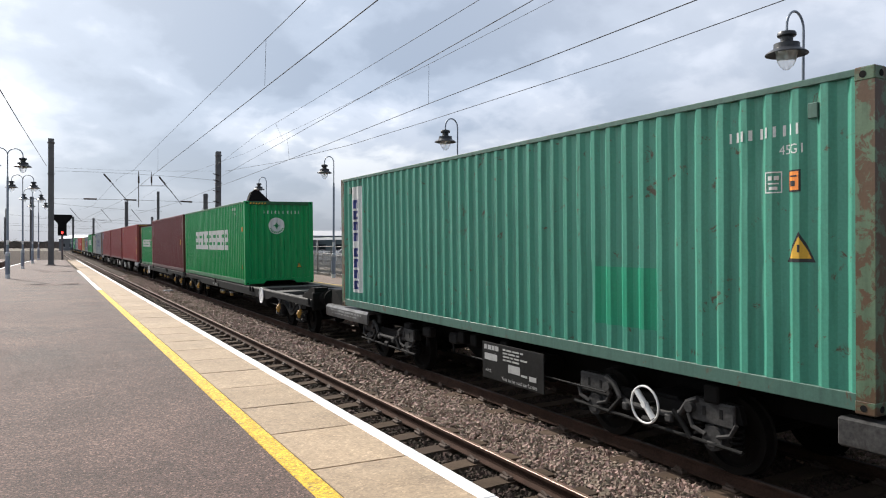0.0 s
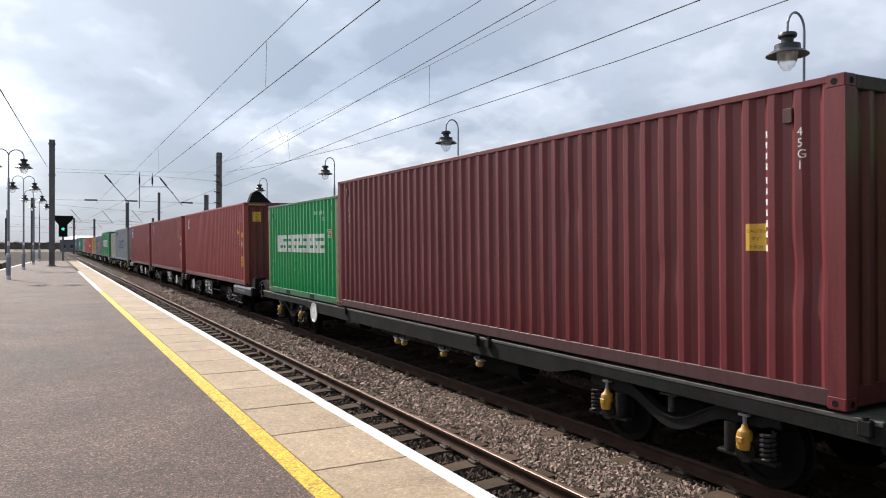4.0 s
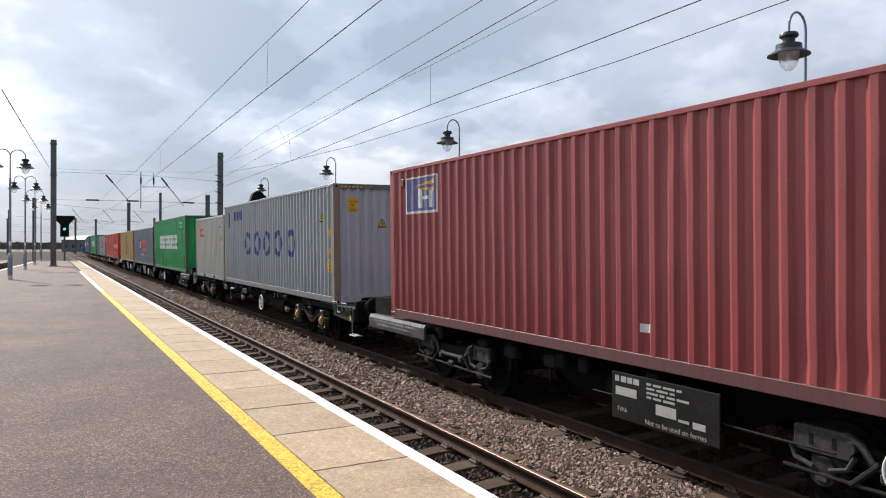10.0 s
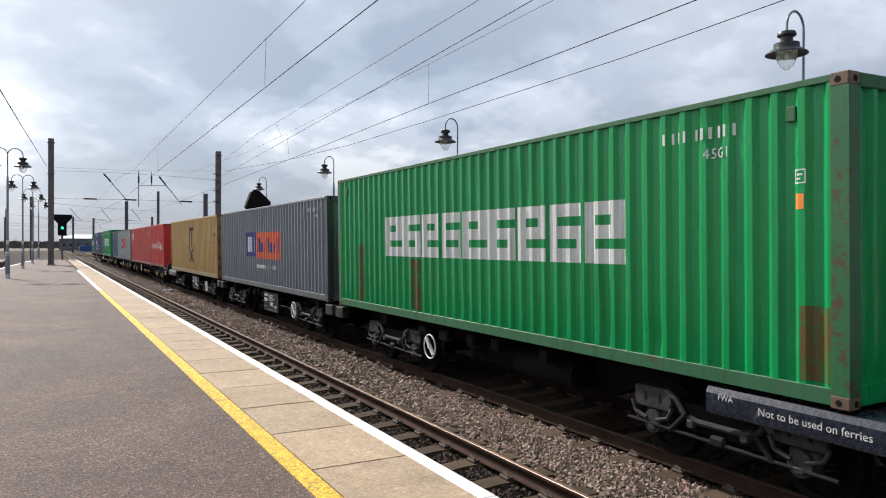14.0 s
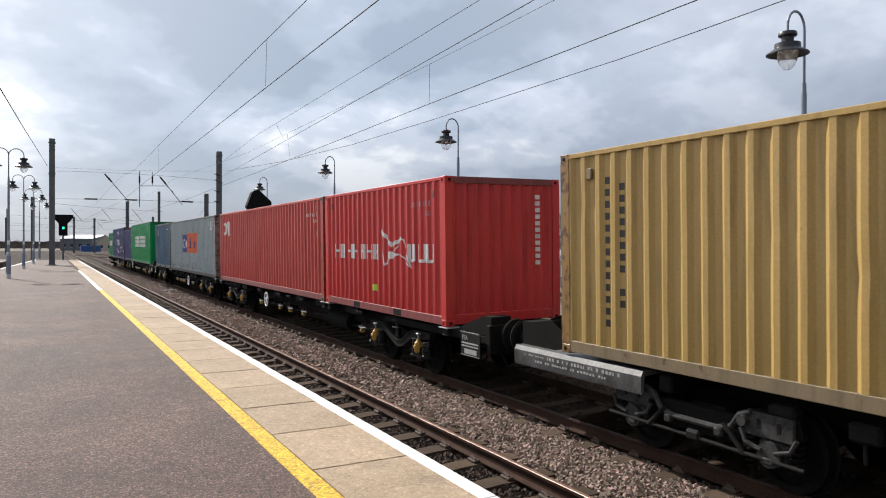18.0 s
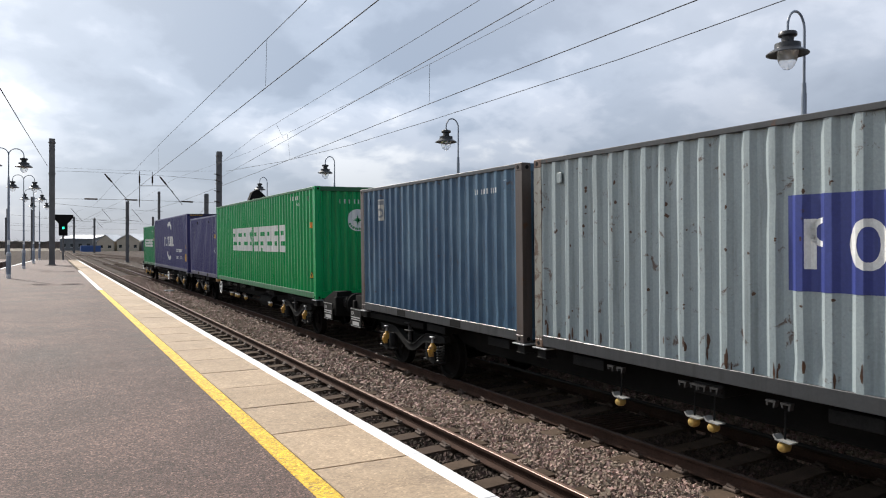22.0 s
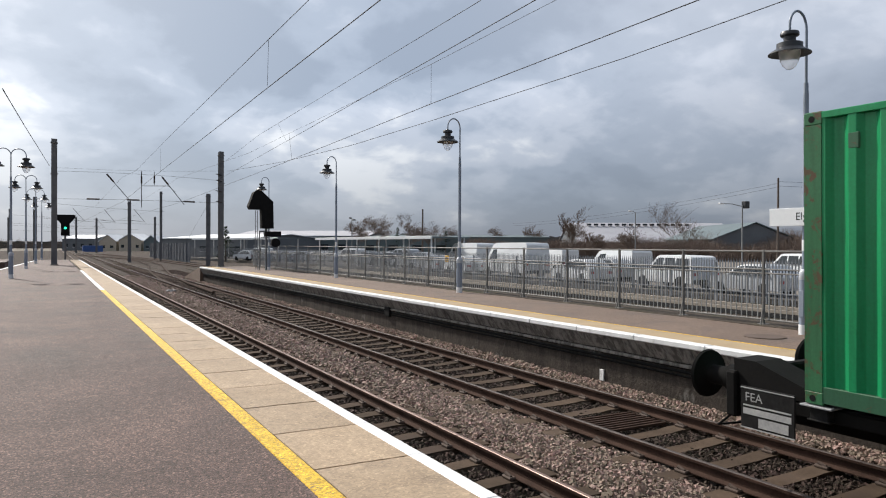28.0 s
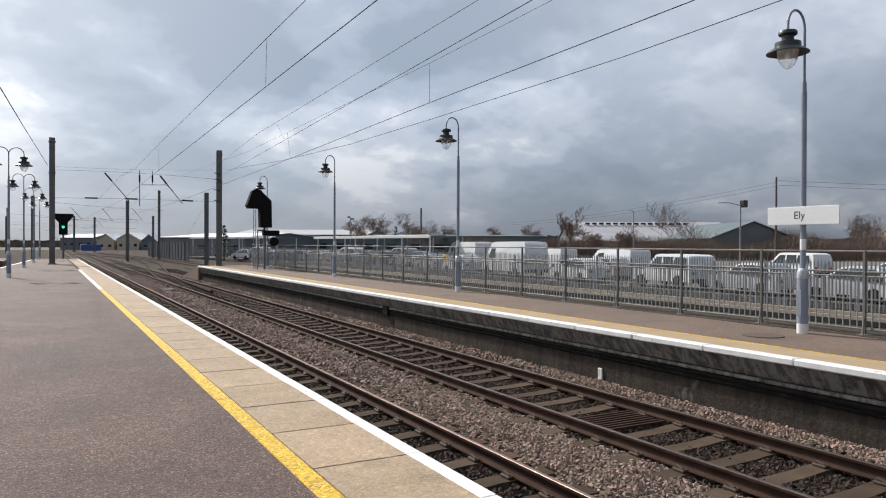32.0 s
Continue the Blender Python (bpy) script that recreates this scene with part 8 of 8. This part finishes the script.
        if on:
            buffer_pair(wg, y + way * 0.06, way)
            for sx in (-1, 1) if style != 1 else ():
                s = Shape()
                s.prism([(y, 1.0), (y, 1.3), (y - way * 0.25, 1.3), (y - way * 1.0, 1.05), (y - way * 1.0, 1.0)], 0, sx * 0.75, sx * 1.12)
                part("end_bracket", s, FRAME, wg, "sloping dark end bracket")
            s = Shape()
            s.tube([(-1.0, y + way * 0.1, 0.72), (-1.0, y + way * 0.3, 0.55), (-0.6, y + way * 0.3, 0.52), (-0.6, y + way * 0.1, 0.72)], 0.013, 6)
            part("shunter_handle", s, FRAME, wg, "dark bent handrail", 50)
    for y0, y1, z0, z1, lines, words in boxes:
        label_panel(wg, y0 - start, y1 - start, z0, z1, -1.235, lines, words)
    # air tank and brake gear between the bogies
    s = Shape()
    s.cyl((-0.75, c1 + 3.2, 0.55), (-0.75, c1 + 4.6, 0.55), 0.2, None, 16)
    part("air_tank", s, FRAME, wg, "dark air reservoir", 40)
    s = Shape()
    s.cyl((-0.8, c1 + 2.4, 0.5), (-0.8, c2 - 2.4, 0.5), 0.022, None, 8)
    s.cyl((-0.55, c1 + 2.4, 0.62), (-0.55, c2 - 2.4, 0.62), 0.03, None, 8)
    part("brake_pipe", s, FRAME, wg)
    for y in (0.15, 6.0, 6.35, 12.1, L - 0.2):
        if style < 2:
            s = Shape()
            s.box(-1.26, y - 0.06, 0.86, -1.19, y + 0.06, 1.0, 0.012)
            s.cyl((-1.23, y, 1.0), (-1.23, y, 1.025), 0.03, None, 8)
            part("container_spigot", s, FRAME_GREY, wg, "small locking spigot")
    if style == 1:
        for y0, y1, z0, z1 in ((110.49, 111.11, 0.75, 0.925), (113.62, 114.23, 0.725, 0.92)):
            s = Shape()
            s.box(-1.22, y0 - start, z0, -1.19, y1 - start, z1, 0.012)
            part("hanging_plate", s, PLATE_GREY, wg, "grey plate below the container corner")
        s = Shape()
        s.tube([(-1.2, 113.07 - start, 0.82), (-1.2, 113.05 - start, 0.6), (-1.2, 113.08 - start, 0.5)], 0.009, 6)
        s.lathe([(0.012, -0.006), (0.035, -0.006), (0.035, 0.006), (0.012, 0.006)], (-1.2, 113.07 - start, 0.46), 14, 0)
        s.box(-1.21, 112.62 - start, 0.80, -1.1, 113.08 - start, 0.835, 0.01)
        part("pull_handle", s, GALV_DULL, wg, "pale pull handle with a ring", 40)
    if style == 2:
        for y in corners:
            s = Shape()
            if y in (217.55, 217.87):
                s.prism([(y - start - 0.055, 1.02), (y - start + 0.055, 1.02), (y - start + 0.05, 0.955), (y - start + 0.02, 0.915), (y - start - 0.02, 0.915), (y - start - 0.05, 0.955)], 0, -1.232, -1.12)
                part("corner_bracket", s, BRACKET, wg, "yellow-brown bracket under a container corner")
                continue
            s.box(-1.25, y - start - 0.16, 1.0, -0.9, y - start + 0.14, 1.018, 0.004)
            shelf = part("corner_shelf", s, GALV_DULL, wg, "worn shelf plate under a container corner")
            s = Shape()
            s.box(-1.2, y - start - 0.10, 0.87, -1.0, y - start + 0.08, 0.998, 0.012)
            s.box(-1.21, y - start - 0.12, 0.872, -1.0, y - start + 0.1, 0.887, 0.004)
            part("corner_bracket", s, FRAME_GREY, shelf, "dark bracket under the shelf plate")
    return wg


def short_wagon(start, end, front_outer, rear_outer, b1, b2, plate, wheel_y, ferry=False):
    """A forty-foot container flat; all y are train positions; outer ends carry a pale end beam and buffers."""
    wg = thing("container_wagon", on_track(0, start, 0), "black forty-foot container flat wagon with a hanging data panel", "wagon", "wagons of the train")
    moving.append((wg, 0.0, start, 0.0))
    L = end - start
    c1, c2 = b1 - start, b2 - start
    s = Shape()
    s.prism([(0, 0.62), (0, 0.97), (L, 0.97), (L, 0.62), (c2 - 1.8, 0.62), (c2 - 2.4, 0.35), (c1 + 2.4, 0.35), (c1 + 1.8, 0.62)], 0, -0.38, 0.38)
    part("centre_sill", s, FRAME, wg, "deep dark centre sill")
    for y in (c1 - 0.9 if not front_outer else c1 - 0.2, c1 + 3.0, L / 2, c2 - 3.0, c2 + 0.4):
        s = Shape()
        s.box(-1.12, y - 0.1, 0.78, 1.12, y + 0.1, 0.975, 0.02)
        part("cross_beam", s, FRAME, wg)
    bogie_plate(wg, c1)
    bogie_plate(wg, c2)
    wheels(wg, start, (c1 - 0.92, c1 + 0.92, c2 - 0.92, c2 + 0.92))
    for y, way, outer in ((0.0, 1, front_outer), (L, -1, rear_outer)):
        if outer:
            # pale side plate with rounded lower edge, stanchion plates and buffers
            a, b = sorted((y, y + way * 2.55))
            for sx in (-1, 1):
                s = Shape()
                s.prism([(sx * 1.225, 0.72), (sx * 1.235, 0.76), (sx * 1.235, 0.93), (sx * 1.20, 0.99), (sx * 0.8, 0.99), (sx * 0.8, 0.95), (sx * 1.18, 0.93), (sx * 1.19, 0.74)], 1, a, b)
                e = part("end_side_plate", s, surf_plate if ferry else PLATE_BLUE if way > 0 else SILVER, wg, "rounded side plate at the wagon end", 30)
                if sx < 0:
                    rng = random.Random(int(start * 10) + (1 if way > 0 else 2))
                    if way < 0:
                        for z, h, first, last in ((0.865, 0.042, 0.35, 1.75), (0.80, 0.03, 0.6, 2.1), (0.875, 0.02, 1.85, 2.3)):
                            u = a + first
                            while u < a + last:
                                wide = rng.uniform(0.02, 0.045)
                                s = Shape()
                                s.box(-1.239, u, z, -1.233, u + wide, z + h * rng.uniform(0.8, 1.0))
                                part("plate_mark", s, DIM_INK, e, "small pale mark")
                                u += wide + rng.choice((0.02, 0.025, 0.07))
                    else:
                        for text, u, v, size in (("FWA", 0.15, 0.875, 0.085), ("Not to be used on ferries", 0.62, 0.815, 0.105)):
                            s = Shape()
                            for t in letters(text, size):
                                s.add([(-1.2385, b - u - p, v + q) for p, q in t], [(0, 1, 2)])
                            part("lettering", s, PALE_INK, e, "white lettering")
            s = Shape()
            s.box(-1.18, y - 0.03, 0.72, 1.18, y + 0.03, 0.98, 0.01)
            part("headstock", s, FRAME, wg, "dark end beam")
            s = Shape()
            s.box(-1.12, min(y, y + way * 1.1), 0.94, 1.12, max(y, y + way * 1.1), 0.985, 0.006)
            part("end_platform", s, FRAME_GREY, wg, "dark end platform")
            for sx in (-1, 1):
                s = Shape()
                s.prism([(y, 0.98), (y, 1.32), (y + way * 0.2, 1.32), (y + way * 0.75, 1.0), (y + way * 0.75, 0.98)], 0, sx * 0.70, sx * 1.08)
                part("end_bracket", s, FRAME, wg, "sloping dark buffer bracket")
            buffer_pair(wg, y, -way)
        else:
            for sx in (-1, 1):
                s = Shape()
                s.box(sx * 1.05, min(y + way * 0.02, y + way * 0.48), 0.72, sx * 1.225, max(y + way * 0.02, y + way * 0.48), 0.975, 0.02)
                part("corner_box", s, PLATE_GREY, wg, "grey box beam below the container corner")
            s = Shape()
            s.box(-1.1, y - 0.02 if way > 0 else y - 0.25, 0.7, 1.1, y + 0.25 if way > 0 else y + 0.02, 0.96, 0.02)
            part("headstock", s, FRAME, wg, "dark end beam")
            s = Shape()
            s.cyl((0, y, 0.8), (0, y - way * 0.65, 0.8), 0.09, None, 12)
            part("bar_coupling", s, FRAME, wg, "dark drawbar")
    if plate:
        p0, p1 = plate
        marks = [(0.06, 0.13, 0.45, 0.52), (0.16, 0.25, 0.45, 0.52), (0.27, 0.35, 0.45, 0.52), (0.37, 0.46, 0.45, 0.52), (0.07, 0.42, 0.29, 0.39), (0.72, 1.02, 0.17, 0.29), (1.25, 1.42, 0.13, 0.2), (1.05, 1.2, 0.16, 0.19)]
        for r in range(4):
            at = 0.58
            for k in range(4 - r % 2):
                wide = 0.07 + 0.05 * ((r + k) % 3)
                marks.append((at, at + wide, 0.48 - 0.05 * r, 0.505 - 0.05 * r))
                at += wide + 0.03
        words = [("FWA", 0.1, 0.1, 0.075), ("Not to be used on ferries", 0.55, 0.03, 0.085)]
        label_panel(wg, p0 - start, p1 - start, 0.37, 0.93, -1.2, marks, words)
        s = Shape()
        s.cyl((-1.15, p0 - start - 1.2, 0.62), (-1.15, p1 - start + 0.4, 0.62), 0.012, None, 6)
        part("release_rod", s, FRAME_GREY, wg)
    handwheel(wg, wheel_y - start, 0.62, False, 0.21, True)
    for y in (L / 2 + 0.8, L / 2 + 1.8, L / 2 + 2.6):
        s = Shape()
        s.box(-1.05, y - 0.15, 0.72, -0.9, y + 0.15, 0.9, 0.03)
        s.cyl((-1.02, y, 0.72), (-1.02, y, 0.55), 0.02, None, 8)
        part("valve", s, FRAME_GREY, wg, "grey brake valve")
    s = Shape()
    s.cyl((-0.7, L / 2 - 1.6, 0.62), (-0.7, L / 2 - 0.2, 0.62), 0.2, None, 16)
    part("air_tank", s, FRAME, wg, "dark air reservoir", 40)
    return wg


PLATE_BLUE = surf("scuffed_blue_grey_end_plate", (0.05, 0.055, 0.068), (0.13, 0.135, 0.15), 0.4, 0.2, 3, 25, 0.2, 0.003, (0.03, 0.032, 0.04), (0.52, 0.66), 3)
surf_plate = surf("dark_blue_grey_end_plate", (0.012, 0.015, 0.026), (0.032, 0.037, 0.055), 0.27, 0.0, 3, 25, 0.1, 0.003, (0.3, 0.3, 0.3), (0.62, 0.72), 3)

short_wagon(3.3, 16.71, False, True, 6.12, 13.4, (7.99, 9.58), 6.06)
long_wagon(17.93, 37.45, 20.1, 35.15, 22.85, 0.81, 0, boxes=[(29.4, 30.5, 0.74, 0.90, [(0.5, 0.95, 0.03, 0.06), (0.5, 0.8, 0.09, 0.12)], [("FEA-C", 0.05, 0.04, 0.12)])], rear_buffers=False, solid=True, levers=(27.6, 29.0, 29.3, 32.2))
long_wagon(37.55, 57.2, 39.95, 54.2, 51.9, 0.72, 0, front_buffers=False, solid=True, levers=(44, 45.2, 46.8, 47.1))
short_wagon(58.43, 71.9, True, False, 61.4, 69.4, (65.07, 66.63), 69.37)
short_wagon(72.35, 85.3, False, False, 74.5, 82.7, (76.44, 77.99), 74.49)
short_wagon(85.9, 99.55, False, True, 88.5, 96.2, (90.47, 92.07), 88.61)
long_wagon(100.47, 120.6, 103.85, 117.9, 108.55, 0.60, 1, boxes=[(100.5, 101.6, 0.80, 1.0, [(0.1, 0.3, 0.06, 0.1)], [])], levers=(106, 111.5))
short_wagon(122.2, 135.7, True, False, 124.7, 132.7, None, 130.9, True)
short_wagon(135.9, 148.6, False, False, 138.2, 146.2, (140.6, 142.2), 139.0)
short_wagon(148.8, 162.4, False, True, 151.4, 159.2, (153.4, 154.99), 151.48)
long_wagon(163.2, 183.2, 166.7, 180.6, 176.09, 0.72, 2, boxes=[(163.36, 163.96, 0.64, 1.0, [(0.04, 0.55, 0.19, 0.215), (0.04, 0.55, 0.145, 0.165), (0.12, 0.5, 0.03, 0.11), (0.0, 0.58, 0.375, 0.385), (0.0, 0.58, 0.0, 0.01)], [("FEA", 0.05, 0.25, 0.11)])], rear_buffers=False, levers=(168.5, 172.66, 173.9, 174.9, 177.1), corners=(164.56, 170.42, 170.8, 182.78))
long_wagon(183.35, 203.0, 186.38, 200.3, 190.39, 0.67, 2, boxes=[(202.45, 203.05, 0.62, 1.02, [(0.04, 0.55, 0.19, 0.215), (0.04, 0.55, 0.145, 0.165), (0.12, 0.5, 0.03, 0.11), (0.0, 0.58, 0.375, 0.385), (0.0, 0.58, 0.0, 0.01)], [("FEA", 0.05, 0.25, 0.11)])], front_buffers=False, levers=(189.8, 192.28, 193.1, 193.36, 194.49), corners=(183.98, 195.96, 196.46, 202.3))
long_wagon(204.2, 224.1, 207.6, 221.47, 216.97, 0.74, 2, boxes=[(204.24, 204.83, 0.63, 1.02, [(0.04, 0.55, 0.19, 0.215), (0.04, 0.55, 0.145, 0.165), (0.12, 0.5, 0.03, 0.11), (0.0, 0.58, 0.375, 0.385), (0.0, 0.58, 0.0, 0.01)], [("FEA", 0.05, 0.25, 0.11)])], rear_buffers=False, levers=(210.2, 213.38, 214.48, 214.8, 215.61), corners=(205.57, 217.55, 217.87, 223.72))
long_wagon(224.3, 244.1, 227.36, 241.19, 231.22, 0.65, 2, boxes=[(243.35, 243.93, 0.66, 1.07, [(0.03, 0.55, 0.22, 0.235), (0.03, 0.55, 0.14, 0.20), (0.2, 0.52, 0.03, 0.12), (0.0, 0.58, 0.39, 0.40), (0.0, 0.58, 0.0, 0.012)], [("FEA", 0.05, 0.27, 0.12)])], front_buffers=False, levers=(232.3, 233.2, 234.5, 236, 239.3, 241.7), corners=(224.93, 236.9, 237.3, 243.15))


def motions():
    """The train runs towards the camera's right at one speed; the signal's shutter drops."""
    for ob, u, start, v in moving:
        walk(ob, [(t, on_track(u, start - SPEED * t, v)) for t in (0, 8, 16, 24, 32)])
    for ob, s0, y in spinning:
        # the wheels turn while they are near enough to be made out
        t0, t1 = (s0 - 40) / SPEED, (s0 + 3) / SPEED
        n = max(2, math.ceil((t1 - t0) / 0.066))
        rows = [(t0 + (t1 - t0) * i / n, i) for i in range(n + 1)]
        rows = [(t, i) for t, i in rows if 0 < t < 32]
        if not rows:
            continue
        step = (t1 - t0) / n * SPEED / 0.42
        rows = [(0.0, rows[0][1])] + rows + [(32.0, rows[-1][1])]
        walk(ob, [(t, pose(0, y, 0.42, -math.degrees(i * step) % 360, 0, 0)) for t, i in rows])
    low, high = pose(0, 0, up2(404.5)), pose(0, 0, up2(412.8))
    walk(shutter, [(0, low), (2.05, low), (2.3, high), (32, high)])


motions()
